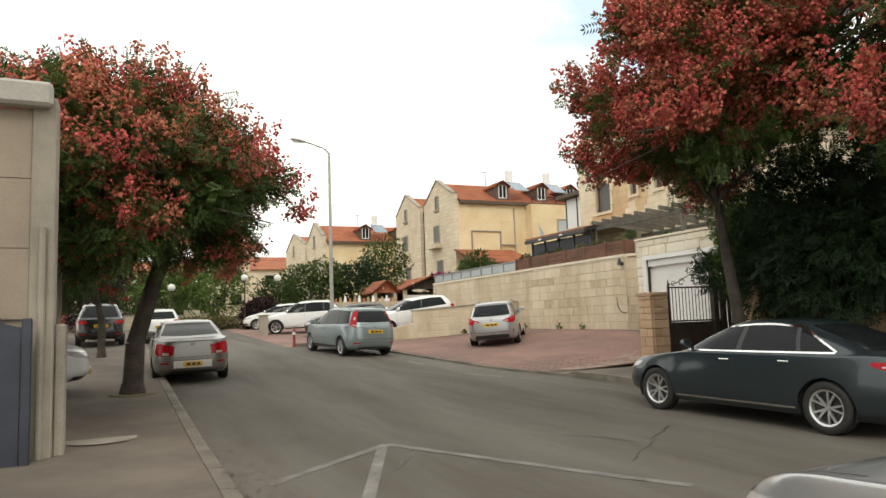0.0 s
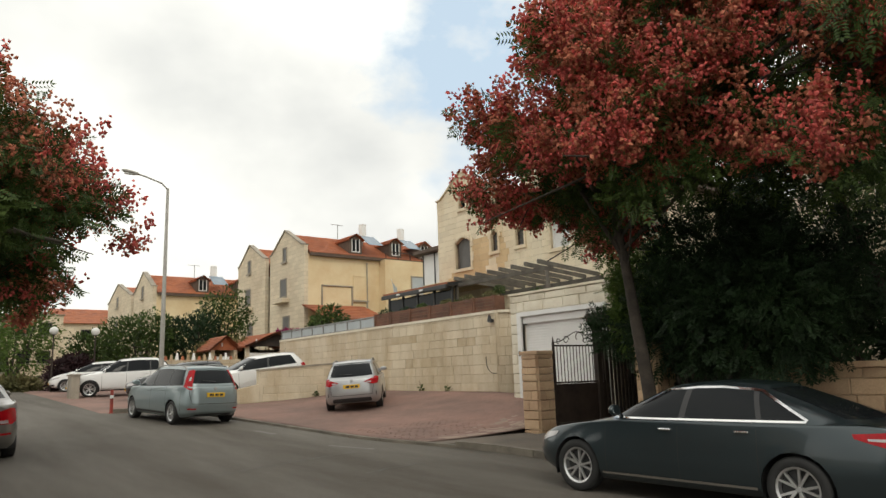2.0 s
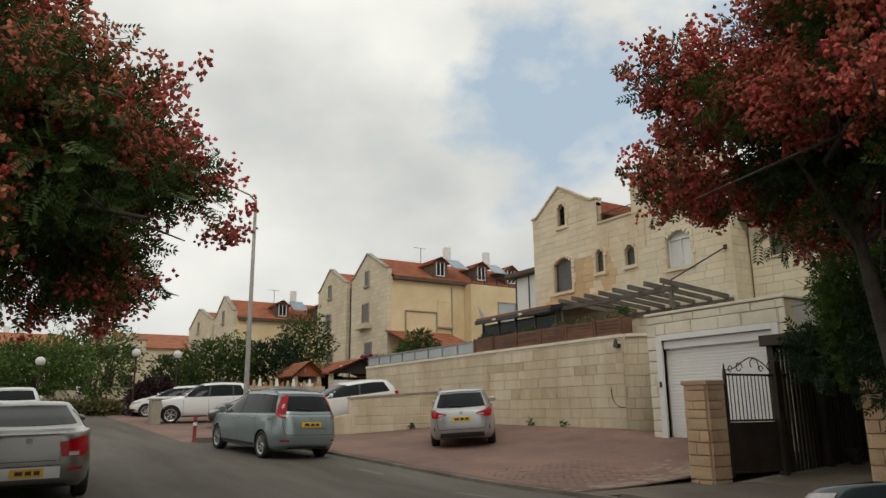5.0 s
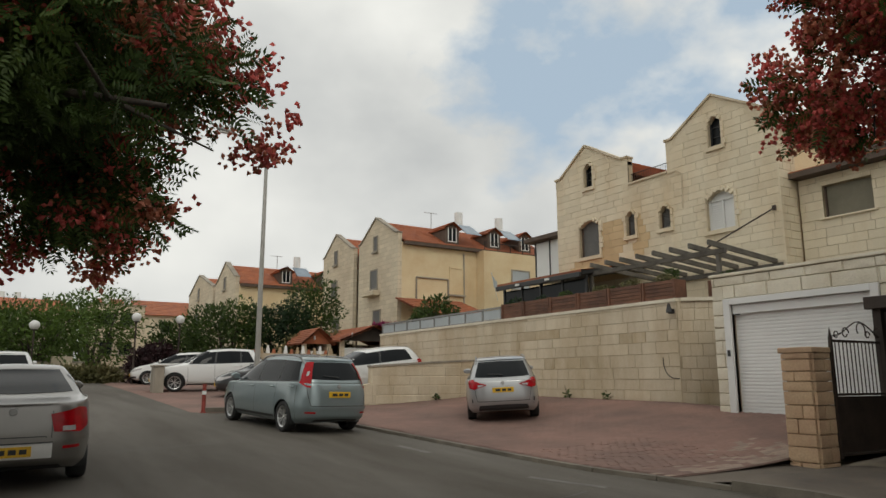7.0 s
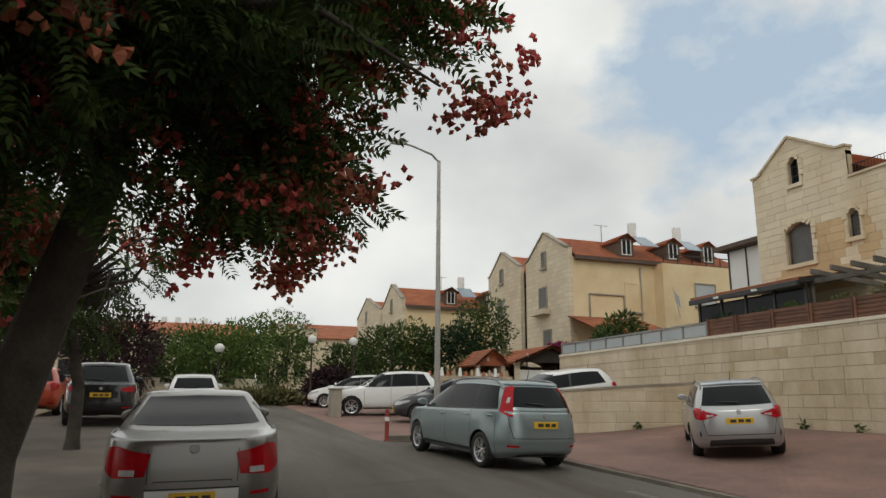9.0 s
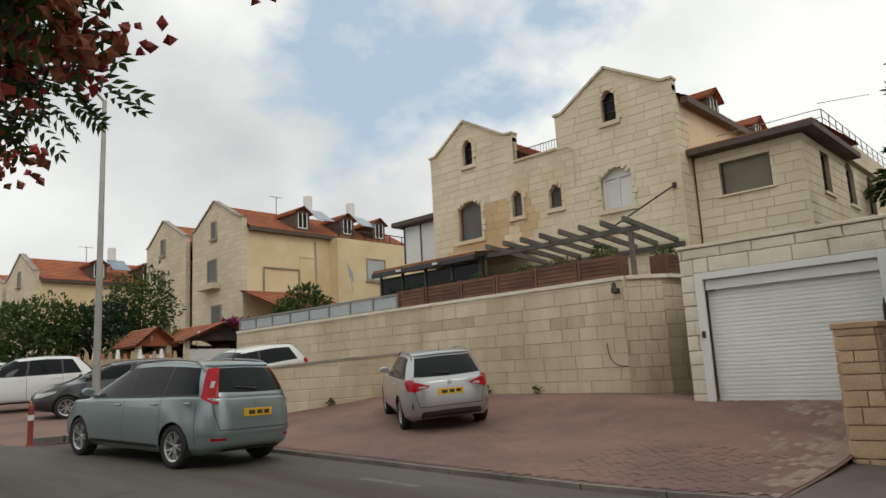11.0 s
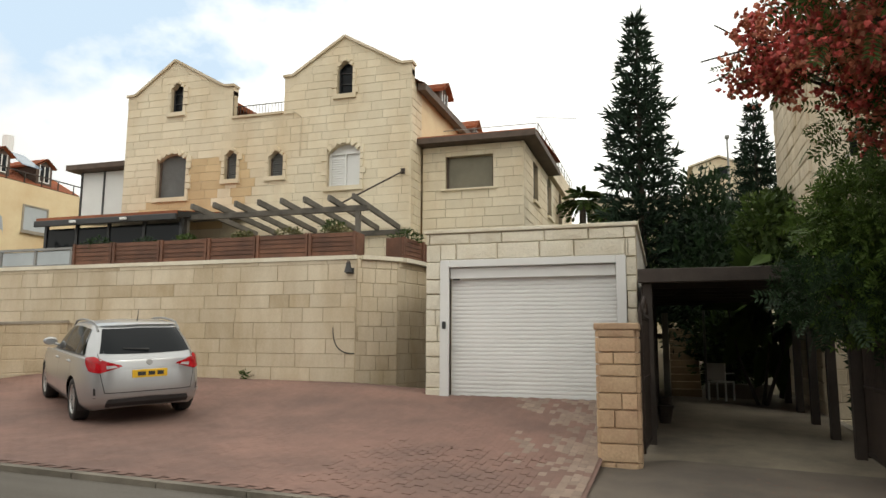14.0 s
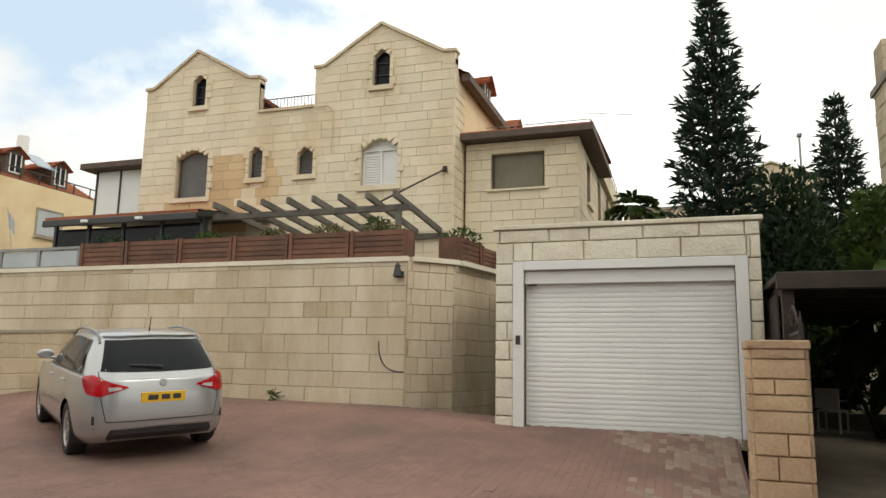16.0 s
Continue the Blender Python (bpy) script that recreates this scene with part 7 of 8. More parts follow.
def gate_leaf(m, length, h, scroll=True):
    ob = thing("metal_gate", "brown wrought iron gate leaf standing open", "gate", m, "carport gate leaves")
    bm = B()
    for x in (0.0, length):
        box(bm, x - 0.025, -0.025, 0.06, x + 0.025, 0.025, h + 0.06)
    for z in (0.12, h * 0.55, h):
        box(bm, 0.025, -0.018, z - 0.02, length - 0.025, 0.018, z + 0.02)
    part("gate_frame", bm, M["iron"], ob)
    part("sheet", box(B(), 0.03, -0.006, 0.15, length - 0.03, 0.006, h * 0.55 - 0.03), M["iron"], ob)
    bar = mesh_of("bar", rod(B(), (0, 0, h * 0.55 + 0.02), (0, 0, h - 0.02), 0.011, n=6), M["iron"])
    for x in span(0.12, length - 0.12, 0.11):
        q = new("bar", bar)
        q.parent = ob
        q.location = (x, 0, 0)
    if scroll:
        ring = B()
        for cx, cz, rr, a0, a1 in ((length * 0.25, h + 0.14, 0.1, 0, 6.0), (length * 0.5, h + 0.2, 0.16, -0.6, 3.8), (length * 0.78, h + 0.16, 0.12, -1, 5.2), (length * 0.62, h + 0.12, 0.07, 0, 5.8), (length * 0.1, h + 0.1, 0.07, 0, 5.6), (length * 0.9, h + 0.3, 0.07, 0, 5.4)):
            k = 18
            for i in range(k):
                s, t = a0 + (a1 - a0) * i / k, a0 + (a1 - a0) * (i + 1) / k
                q0, q1 = rr * (1 - 0.45 * i / k), rr * (1 - 0.45 * (i + 1) / k)
                rod(ring, (cx + q0 * math.cos(s), 0, cz + q0 * math.sin(s)), (cx + q1 * math.cos(t), 0, cz + q1 * math.sin(t)), 0.011, n=5)
        for i in range(14):
            t0, t1 = i / 14, (i + 1) / 14
            f_ = lambda t: (length * t, 0, h + 0.08 + 0.42 * math.sin(math.pi * min(t * 1.15, 1.0)) ** 2 * t ** 0.6)
            rod(ring, f_(t0), f_(t1), 0.012, n=5)
        part("scrollwork", ring, M["iron"], ob, "curled iron scrollwork")
        for x in (0, length):
            part("finial", rod(B(), (x, 0, h + 0.06), (x, 0, h + 0.22), 0.03, 0.004, 8), M["iron"], ob)
    return ob


gate_leaf(pose(12.52, 13.38, road_z(13.4) + 0.1, 0, 0, -3), 1.75, 1.95)
gate_leaf(pose(12.28, 10.42, road_z(10.4) + 0.1, 0, 0, -4), 1.7, 1.95)

sheet("carport_floor", span(12.3, 22.0, 1.6), span(9.96, 13.46, 0.8), lambda x, y: 0.45 + (y - 13) * 0.03 + max(0, x - 12.3) * 0.055, M["slab"], "stained pale concrete floor of the carport", "floor")
carp = thing("carport", "dark timber carport with a flat roof", "carport")
part("roof", box(B(), 13.9, 10.25, 3.2, 20.5, 13.44, 3.28), M["darkwood"], carp)
part("front_beam", box(B(), 13.8, 10.2, 3.08, 13.92, 13.44, 3.3, 0.01), M["darkwood"], carp)
for y in (10.4, 13.3):
    for x in (14.0, 15.6, 17.2, 18.8, 20.3):
        part("post", box(B(), x - 0.07, y - 0.07, 0.3, x + 0.07, y + 0.07, 3.2), M["darkwood"], carp)
    part("side_beam", box(B(), 13.93, y - 0.05, 3.04, 20.4, y + 0.05, 3.198), M["darkwood"], carp)
for x in span(14.8, 20.0, 0.85):
    part("joist", box(B(), x - 0.04, 10.46, 3.06, x + 0.04, 13.24, 3.198), M["darkwood"], carp)
lat = B()
box(lat, -0.045, -0.012, 0.0, 0.045, 0.012, 2.5)
lat_me = mesh_of("slat", lat, M["darkwood"])
for x in span(14.2, 20.2, 0.14):
    q = new("slat", lat_me)
    q.parent = carp
    q.location = (x, 13.40, 0.55)

steps = thing("garden_steps", "narrow sandstone steps rising at the back of the carport", "steps")
for i in range(10):
    part("step", box(B(), 20.5 + i * 0.26, 12.25, 0.88 + i * 0.17, 20.9 + i * 0.26, 12.95, 1.06 + i * 0.17, 0.012), M["stairwood"], steps)
part("side_wall", box(B(), 20.4, 12.97, 0.7, 23.6, 13.12, 2.9), M["greyplaster"], steps)
part("handrail", rod(B(), (20.3, 12.15, 0.85), (20.3, 12.15, 3.04), 0.03, n=8), M["metal"], steps)
kerbgarden = box(B(), 20.6, 10.7, 0.7, 20.8, 12.1, 1.2, 0.01)
tagged(part("garden_kerb", kerbgarden, M["concrete"]), "low pale concrete edge of the planting bed", "bed edge")
chair = thing("garden_chair", "white plastic garden chair in the carport", "chair", pose(19.9, 11.85, 0.86, 0, 0, 60))
part("seat", box(B(), -0.22, -0.22, 0.4, 0.22, 0.22, 0.44, 0.01), M["white"], chair)
part("backrest", box(B(), -0.22, 0.2, 0.46, 0.22, 0.24, 0.85, 0.01), M["white"], chair)
for x in (-0.2, 0.2):
    for y in (-0.2, 0.2):
        part("leg", rod(B(), (x, y, 0), (x, y, 0.4), 0.022, n=8), M["white"], chair)
    part("armrest", box(B(), x - 0.025, -0.2, 0.6, x + 0.025, 0.2, 0.63), M["white"], chair)
for i, (x, y, c) in enumerate(((16.2, 13.1, "iron"), (17.6, 13.1, "iron"))):
    pot = thing("plant_pot", "small clay pot against the carport post", "pot", pose(x, y, 0.45 + (x - 12.3) * 0.055))
    part("body", rod(B(), (0, 0, 0), (0, 0, 0.28), 0.1, 0.15, 12), M[c], pot)
    part("rim", rod(B(), (0, 0, 0.28), (0, 0, 0.32), 0.165, 0.165, 12), M[c], pot)

# wall along the road to the right of the gate
rw = thing("wall_roadside", "rough brown stone garden wall along the footway", "garden wall", kind="structure")
part("core", box(B(), 12.4, -20, 0.0, 12.7, 8.3, 1.78), M["joint"], rw)
part("coping", box(B(), 12.3, -20, 1.78, 12.8, 8.34, 1.88, 0.01), M["pillar"], rw)
BLOCKS_LATER.append(("roadside", rw))
sheet("side_path", span(12.62, 16.5, 1.0), span(7.9, 9.9, 0.5), lambda x, y: 0.38 + (x - 12.6) * 0.05, M["slab"], "pale concrete side path", "path")
part_k = box(B(), 12.62, 9.75, 0.2, 20, 9.95, 0.62, 0.01)
tagged(part("path_edge", part_k, M["concrete"]), "low concrete edge between path and carport", "bed edge")

# neighbouring rough stone house to the right
nh = thing("neighbour_house", "tall neighbouring house of rough pale stone", "house")
NX0, NX1, NY0, NY1, NZ = 18.4, 22.8, -4.0, 9.95, 8.6
part("wall", box(B(), NX0, NY0, 0.0, NX1, NY1, NZ), M["farrough"], nh)
part("parapet", box(B(), NX0 - 0.1, NY0 - 0.1, NZ, NX1 + 0.1, NY1 + 0.1, NZ + 0.15), M["concrete"], nh)
part("corner_tower", box(B(), NX1 - 0.75, NY1 - 0.75, NZ + 0.15, NX1 - 0.02, NY1 - 0.02, NZ + 1.15), M["farrough"], nh)
for y in (1.0, 5.2, 8.7):
    for z in (2.2, 5.6):
        w_ = thing("window", "", "")
        w_.parent = nh
        part("window_frame", box(B(), NX0 - 0.03, y - 0.6, z, NX0 - 0.003, y + 0.6, z + 1.3), M["white"], w_)
        part("pane", box(B(), NX0 - 0.04, y - 0.52, z + 0.08, NX0 - 0.031, y + 0.52, z + 1.22), M["glass"], w_)
BLOCKS_LATER.append(("neighbour", nh))

# left of the camera's start: rendered building end, pier and blue gate
lb = thing("building_left", "taupe clad building end with a pale corner pier", "building", kind="structure")
part("wall", box(B(), -9.0, 8.7, -0.1, -1.47, 14.0, 4.55), M["tilebrown"], lb)
for i, z in enumerate((2.02, 2.86, 3.7)):
    part("cladding_panel", box(B(), -8.9, 8.66, z, -1.475, 8.697, z + 0.83), M["tilebrown"], lb)
part("corner_pier", box(B(), -1.47, 8.62, -0.1, -1.2, 9.0, 4.7, 0.02), M["concrete"], lb, "weathered pale pier")
part("cornice", box(B(), -9.0, 8.45, 4.55, -1.25, 8.69, 4.85, 0.04), M["greyplaster"], lb)
part("drain_pipe", rod(B(), (-1.33, 8.58, 0.3), (-1.33, 8.58, 3.1), 0.04, n=8), M["concrete"], lb)
part("low_pier", box(B(), -1.2, 8.75, 0.1, -1.08, 9.1, 1.95, 0.02), M["concrete"], lb)
bg = thing("metal_gate", "dark blue sheet metal gate with a curved top", "gate", pose(-2.75, 8.3, 0.3))
bm = B()
prism(bm, [(0, 0, 0), (1.25, 0, 0), (1.25, 0, 1.62), (1.1, 0, 1.66), (0.95, 0, 1.85), (0.0, 0, 2.0)], (0, 0.05, 0))
part("sheet", bm, M["bluegate"], bg)
for x in (0.3, 0.62, 0.94):
    part("batten", box(B(), x - 0.02, -0.025, 0.05, x + 0.02, -0.001, 1.6), M["bluegate"], bg)
part("post", box(B(), 1.26, -0.03, -0.3, 1.36, 0.08, 1.72, 0.01), M["bluegate"], bg)
flat = B()
bmesh.ops.create_circle(flat, cap_ends=True, segments=20, radius=0.45, matrix=pose(-0.7, 9.6, road_z(9.6) + 0.134))
tagged(part("manhole_cover", flat, M["concrete"]), "round pale cover in the footway", "manhole cover", kind="structure")
tree_pit = B()
rod(tree_pit, (-0.24, 14.4, road_z(14.4) + 0.1), (-0.24, 14.4, road_z(14.4) + 0.15), 0.48, 0.42, 14)
tagged(part("tree_pit", tree_pit, M["soil"]), "bare soil round the street tree", "tree pit", kind="structure")


# ---- street furniture ----
def street_lamp(x, y, z0, h):
    ob = thing("street_lamp", "galvanised street lamp with a short curved arm", "street lamp")
    part("pole", rod(B(), (x, y, z0 - 0.1), (x, y, z0 + h), 0.1, 0.055, 14), M["galv"], ob)
    part("base_collar", rod(B(), (x, y, z0 - 0.05), (x, y, z0 + 0.9), 0.125, 0.12, 14), M["galv"], ob)
    arm = B()
    pts = [(x, y, z0 + h - 0.05), (x - 0.25, y - 0.05, z0 + h + 0.16), (x - 0.9, y - 0.1, z0 + h + 0.34), (x - 1.15, y - 0.12, z0 + h + 0.38)]
    for a, b in zip(pts, pts[1:]):
        rod(arm, a, b, 0.035, n=8)
    part("arm", arm, M["galv"], ob)
    head = B()
    bmesh.ops.create_icosphere(head, subdivisions=2, radius=1, matrix=Matrix.LocRotScale((x - 1.45, y - 0.14, z0 + h + 0.42), Euler((0, radians(8), 0)), (0.36, 0.14, 0.08)))
    part("lamp_head", head, M["galv"], ob, smooth=True)
    part("diffuser", box(B(), x - 1.68, y - 0.22, z0 + h + 0.33, x - 1.25, y - 0.06, z0 + h + 0.37, 0.01), M["globe"], ob)
    return ob


street_lamp(8.08, 29.67, road_z(29.67), 9.6 - road_z(29.67))


def globe_lamp(x, y, z, r=0.21):
    ob = thing("globe_lamp", "white globe lamp on a thin dark post", "garden lamp", group="globe lamps")
    part("post", rod(B(), (x, y, road_z(y) - 0.1), (x, y, z - r * 0.9), 0.05, 0.035, 10), M["iron"], ob)
    bm = B()
    bmesh.ops.create_uvsphere(bm, u_segments=20, v_segments=12, radius=r, matrix=pose(x, y, z))
    part("globe", bm, M["globe"], ob, smooth=True)
    part("collar", rod(B(), (x, y, z - r * 1.1), (x, y, z - r * 0.8), 0.09, 0.11, 10), M["iron"], ob)


globe_lamp(8.4, 43.0, 4.83)
globe_lamp(6.35, 42.6, 4.82)
globe_lamp(2.2, 42.0, 4.25)
thin = thing("street_lamp", "thin distant lamp post beyond the trees", "street lamp")
part("pole", rod(B(), (-3.3, 60, 2.2), (-3.3, 60, 10.8), 0.07, 0.045, 8), M["galv"], thin)

bol = thing("bollard", "red plastic bollard with a pale band at the kerb", "bollard", pose(5.66, 26.45, road_z(26.45)))
part("post", rod(B(), (0, 0, -0.05), (0, 0, 0.78), 0.055, 0.05, 12), M["redpaint"], bol)
part("band", rod(B(), (0, 0, 0.5), (0, 0, 0.6), 0.058, 0.058, 12), M["white"], bol)
part("foot", rod(B(), (0, 0, -0.02), (0, 0, 0.06), 0.09, 0.07, 12), M["redpaint"], bol)
isl = thing("kerb_island", "pale stone kerb end beside the bollard", "kerb", kind="structure")
for i in range(3):
    q = new("kerb_stone", unit_block("kerb_stone", M["kerb"], 0, 0.02))
    q.parent = isl
    q.matrix_basis = Matrix.LocRotScale((5.95 + i * 0.62, 26.5 - i * 0.03, road_z(26.5) + 0.04), Euler((0, 0, -0.05)), (0.6, 0.2, 0.24))
hb_ = thing("low_block", "low pale concrete block beside the parking bay", "concrete block", kind="structure")
part("block", box(B(), 6.0, 35.3, road_z(35.5) - 0.1, 6.35, 36.1, road_z(35.5) + 1.0, 0.03), M["concrete"], hb_)
part("cap", box(B(), 5.96, 35.26, road_z(35.5) + 1.0, 6.39, 36.14, road_z(35.5) + 1.06, 0.01), M["concrete"], hb_)
ew = thing("wall_end", "low cream wall closing the end of the street", "garden wall", kind="structure")
part("core", box(B(), -14, 46.0, 1.6, 4.6, 46.3, 2.75), M["far"], ew)
part("coping", box(B(), -14.05, 45.95, 2.75, 4.65, 46.35, 2.83), M["concrete"], ew)
part("return_wall", box(B(), 2.0, 43.4, 1.6, 2.3, 45.94, 2.5), M["far"], ew)
for x in (-6.5, -1.2, 3.2):
    part("pier", box(B(), x, 45.85, 1.6, x + 0.9, 46.4, 3.05), M["far"], ew)
gw = thing("wall_garden", "rubble garden wall with clay ornaments before the far house", "garden wall", kind="structure")
part("core", box(B(), 10.6, 38.2, 1.5, 14.6, 38.5, 3.1), M["farrough"], gw)
for i in range(14):
    q = part("ornament", rod(B(), (10.75 + i * 0.28, 38.35, 3.1), (10.75 + i * 0.28, 38.35, 3.3 + 0.08 * (i % 3)), 0.1, 0.05, 7), M[("tile", "stairwood", "white")[i % 3]], gw)


# ---- the other houses ----
def far_window(owner, m, w, h, glass="glass", frame_mat="concrete"):
    ob = thing("window", "", "")
    ob.parent = owner
    bm = B()
    for a, b, c, d in ((-w / 2 - 0.09, -0.09, -w / 2, h + 0.09), (w / 2, -0.09, w / 2 + 0.09, h + 0.09), (-w / 2, -0.09, w / 2, 0), (-w / 2, h, w / 2, h + 0.09)):
        box(bm, a, -0.06, b, c, 0.0, d)
    bm.transform(m)
    part("window_frame", bm, M[frame_mat], ob)
    bm = box(B(), -w / 2, -0.02, 0, w / 2, -0.005, h)
    bm.transform(m)
    part("pane", bm, M[glass], ob)
    bm = box(B(), -w / 2 - 0.18, -0.16, -0.2, w / 2 + 0.18, -0.062, -0.09)
    bm.transform(m)
    part("sill", bm, M["concrete"], ob)
    return ob


def tank(owner, x, y, z):
    ob = thing("water_heater", "", "")
    ob.parent = owner
    part("tank", rod(B(), (x, y, z + 0.3), (x, y, z + 1.4), 0.3, 0.3, 16), M["white"], ob, "white solar water tank")
    part("stand", rod(B(), (x, y, z - 0.3), (x, y, z + 0.3), 0.05, 0.05, 6), M["metal"], ob)
    bm = B()
    prism(bm, [(x - 0.6, y - 1.9, z - 0.55), (x + 0.7, y - 1.9, z - 0.55), (x + 0.7, y - 0.5, z + 0.35), (x - 0.6, y - 0.5, z + 0.35)], (0, 0.03, 0.06))
    part("solar_panel", bm, M["solar"], ob)


def terrace_house(label, x0, yr, yp, yl, yp2, yl2, z0, zs, zp, depth, side_x, detail=True):
    """Two stepped gables on the street side, a tiled roof behind, a plastered flank."""
    ob = thing("house", label, "house")
    th = 0.3
    for a, p, b in ((yr, yp, yl), (yl + 0.9, yp2, yl2)):
        off = 0.0 if a == yr else 0.0
        bm = B()
        prism(bm, [(x0, a, z0), (x0, b, z0), (x0, b, zs), (x0, b - 0.3, zs + 0.05), (x0, p, zp), (x0, a + 0.3, zs + 0.05), (x0, a, zs)], (th, 0, 0))
        part("gable_wall", bm, M["far"], ob)
        bm = B()
        for q, w in (((a - 0.04, zs + 0.02), (a + 0.3, zs + 0.08)), ((a + 0.3, zs + 0.08), (p, zp + 0.05)), ((p, zp + 0.05), (b - 0.3, zs + 0.08)), ((b - 0.3, zs + 0.08), (b + 0.04, zs + 0.02))):
            beam(bm, (x0 + 0.13, q[0], q[1]), (x0 + 0.13, w[0], w[1]), 0.42, 0.09)
        part("coping", bm, M["concrete"], ob)
        fm = facing(x0, p, 0, -90)
        far_window(ob, fm @ pose(0, 0, zp - 2.3), 0.5, 0.95, "greyblind")
        far_window(ob, fm @ pose(-0.2, 0, zs - 3.4), 1.0, 1.25, "greyblind")
        part("window_ledge", box(B(), x0 - 0.55, p - 0.75, zs - 3.95, x0 - 0.02, p + 1.15, zs - 3.62, 0.02), M["far"], ob)
        far_window(ob, fm @ pose(0.3, 0, zs - 6.2), 1.0, 1.2, "greyblind")
        roof = thing("roof", "", "")
        roof.parent = ob
        ez = zs - 0.55
        tiled(roof, ((x0 + th + 0.02, a - 0.35, ez), (x0 + depth, a - 0.35, ez), (x0 + depth, p, zp - 0.2), (x0 + th + 0.02, p, zp - 0.2)), 14)
        tiled(roof, ((x0 + depth, b + 0.35, ez), (x0 + th + 0.02, b + 0.35, ez), (x0 + th + 0.02, p, zp - 0.2), (x0 + depth, p, zp - 0.2)), 14)
        part("eaves_board", box(B(), x0 + th + 0.05, a - 0.36, ez - 0.24, x0 + depth, a - 0.1, ez - 0.02), M["fascia"], ob)
    part("recess_wall", box(B(), x0 + 1.2, yl, z0, x0 + 1.5, yl + 0.9, zs - 1.2), M["far"], ob)
    part("recess_window", box(B(), x0 + 1.17, yl + 0.05, zs - 3.3, x0 + 1.199, yl + 0.85, zs - 1.9), M["glass"], ob)
    part("flank_wall", box(B(), x0 + th, yr, z0, x0 + depth, yr + 0.3, zs - 0.6), M["plaster"], ob, "yellow plastered flank")
    part("back_wall", box(B(), x0 + depth, yr, z0, x0 + depth + 0.3, yl2, zs - 0.6), M["plaster"], ob)
    part("left_wall", box(B(), x0 + th, yl2 - 0.3, z0, x0 + depth, yl2, zs - 0.6), M["plaster"], ob)
    # flat-roofed wing
    wing = thing("wing", "", "")
    wing.parent = ob
    part("wall", box(B(), side_x, yr - 0.9, z0, side_x + 8, yr - 0.01, zs - 0.75), M["plaster"], wing)
    part("parapet_rail", box(B(), side_x, yr - 0.95, zs - 0.2, side_x + 8, yr - 0.9, zs - 0.14), M["iron"], wing)
    for x in span(side_x + 0.05, side_x + 7.9, 1.1):
        part("rail_post", box(B(), x, yr - 0.95, zs - 0.74, x + 0.05, yr - 0.9, zs - 0.2), M["iron"], wing)
    fl = facing(0, yr - 0.9, 0, 0)
    far_window(ob, fl @ pose(side_x + 3.2, 0, zs - 3.3), 1.5, 1.3, "dimglass")
    fl = facing(0, yr, 0, 0)
    far_window(ob, fl @ pose(x0 + 4.6, 0, zs - 3.8), 1.0, 1.7, "plaster", "plaster")
    pipes = B()
    for a, b in (((x0 + 1.4, yr - 0.05, zs - 4.4), (x0 + 1.4, yr - 0.05, zs - 2.9)), ((x0 + 1.4, yr - 0.05, zs - 2.9), (x0 + 3.9, yr - 0.05, zs - 2.9)), ((x0 + 3.9, yr - 0.05, zs - 2.9), (x0 + 3.9, yr - 0.05, zs - 4.3)), ((x0 + 5.2, yr - 0.05, zs - 1.0), (x0 + 5.2, yr - 0.05, zs - 4.6))):
        rod(pipes, a, b, 0.06, n=6)
    part("drain_pipe", pipes, M["concrete"], ob)
    for dx in (4.2, 7.8, 10.6):
        dormer(ob, x0 + dx, yr - 0.1, yr + 1.4, zs - 0.45, zs + 1.1, 2.2)
    for dx in (5.6, 9.2):
        tank(ob, x0 + dx, yr + 1.2, zs + 0.85)
    part("aerial", rod(B(), (x0 + 4.5, yp, zp - 0.2), (x0 + 4.5, yp, zp + 1.0), 0.03, n=6), M["metal"], ob)
    part("aerial", rod(B(), (x0 + 3.9, yp, zp + 0.95), (x0 + 5.0, yp, zp + 0.95), 0.02, n=6), M["metal"], ob)
    return ob


terrace_house("cream stone house with red tiled roof and twin gables", 22.7, 47.1, 50.3, 53.0, 57.1, 59.6, 2.0, 11.55, 13.1, 13.0, 29.0)
terrace_house("further cream house with red tiled roof down the street", 17.0, 64.2, 67.4, 70.4, 76.5, 80.5, 2.5, 10.3, 11.9, 15.0, 25.0)


def gate_house(label, x0, x1, y0, y1, z0, ze, zr_, wood="darkwood"):
    """A small tiled shelter, its gable towards the street."""
    ob = thing("shelter", label, "shelter")
    xm = (x0 + x1) / 2
    tiled(ob, ((x0 - 0.3, y0 - 0.35, ze), (x0 - 0.3, y1 + 0.2, ze), (xm, y1 + 0.2, zr_), (xm, y0 - 0.35, zr_)), 7)
    tiled(ob, ((x1 + 0.3, y1 + 0.2, ze), (x1 + 0.3, y0 - 0.35, ze), (xm, y0 - 0.35, zr_), (xm, y1 + 0.2, zr_)), 7)
    bm = B()
    prism(bm, [(x0 - 0.1, y0, ze), (x1 + 0.1, y0, ze), (xm, y0, zr_ - 0.08)], (0, 0.1, 0))
    part("gable_board", bm, M[wood], ob)
    for x in (x0, x1):
        part("post", box(B(), x - 0.1, y0, z0, x + 0.1, y0 + 0.2, ze), M["far"], ob)
    part("wall", box(B(), x1 - 0.1, y0 + 0.2, z0, x1 + 0.1, y1, ze), M["far"], ob)
    part("back_wall", box(B(), x0, y1 - 0.1, z0, x1 - 0.1, y1, ze), M["far"], ob)
    part("door", box(B(), x0 + 0.15, y0 + 0.12, z0, x1 - 0.15, y0 + 0.16, ze - 0.35), M["shutter"], ob)
    for x, dz in ((x0 + 0.5, 0.3),):
        part("lamp", rod(B(), (x, y0 - 0.02, ze + dz - 0.1), (x, y0 - 0.02, ze + dz + 0.1), 0.05, n=8), M["white"], ob)
    return ob


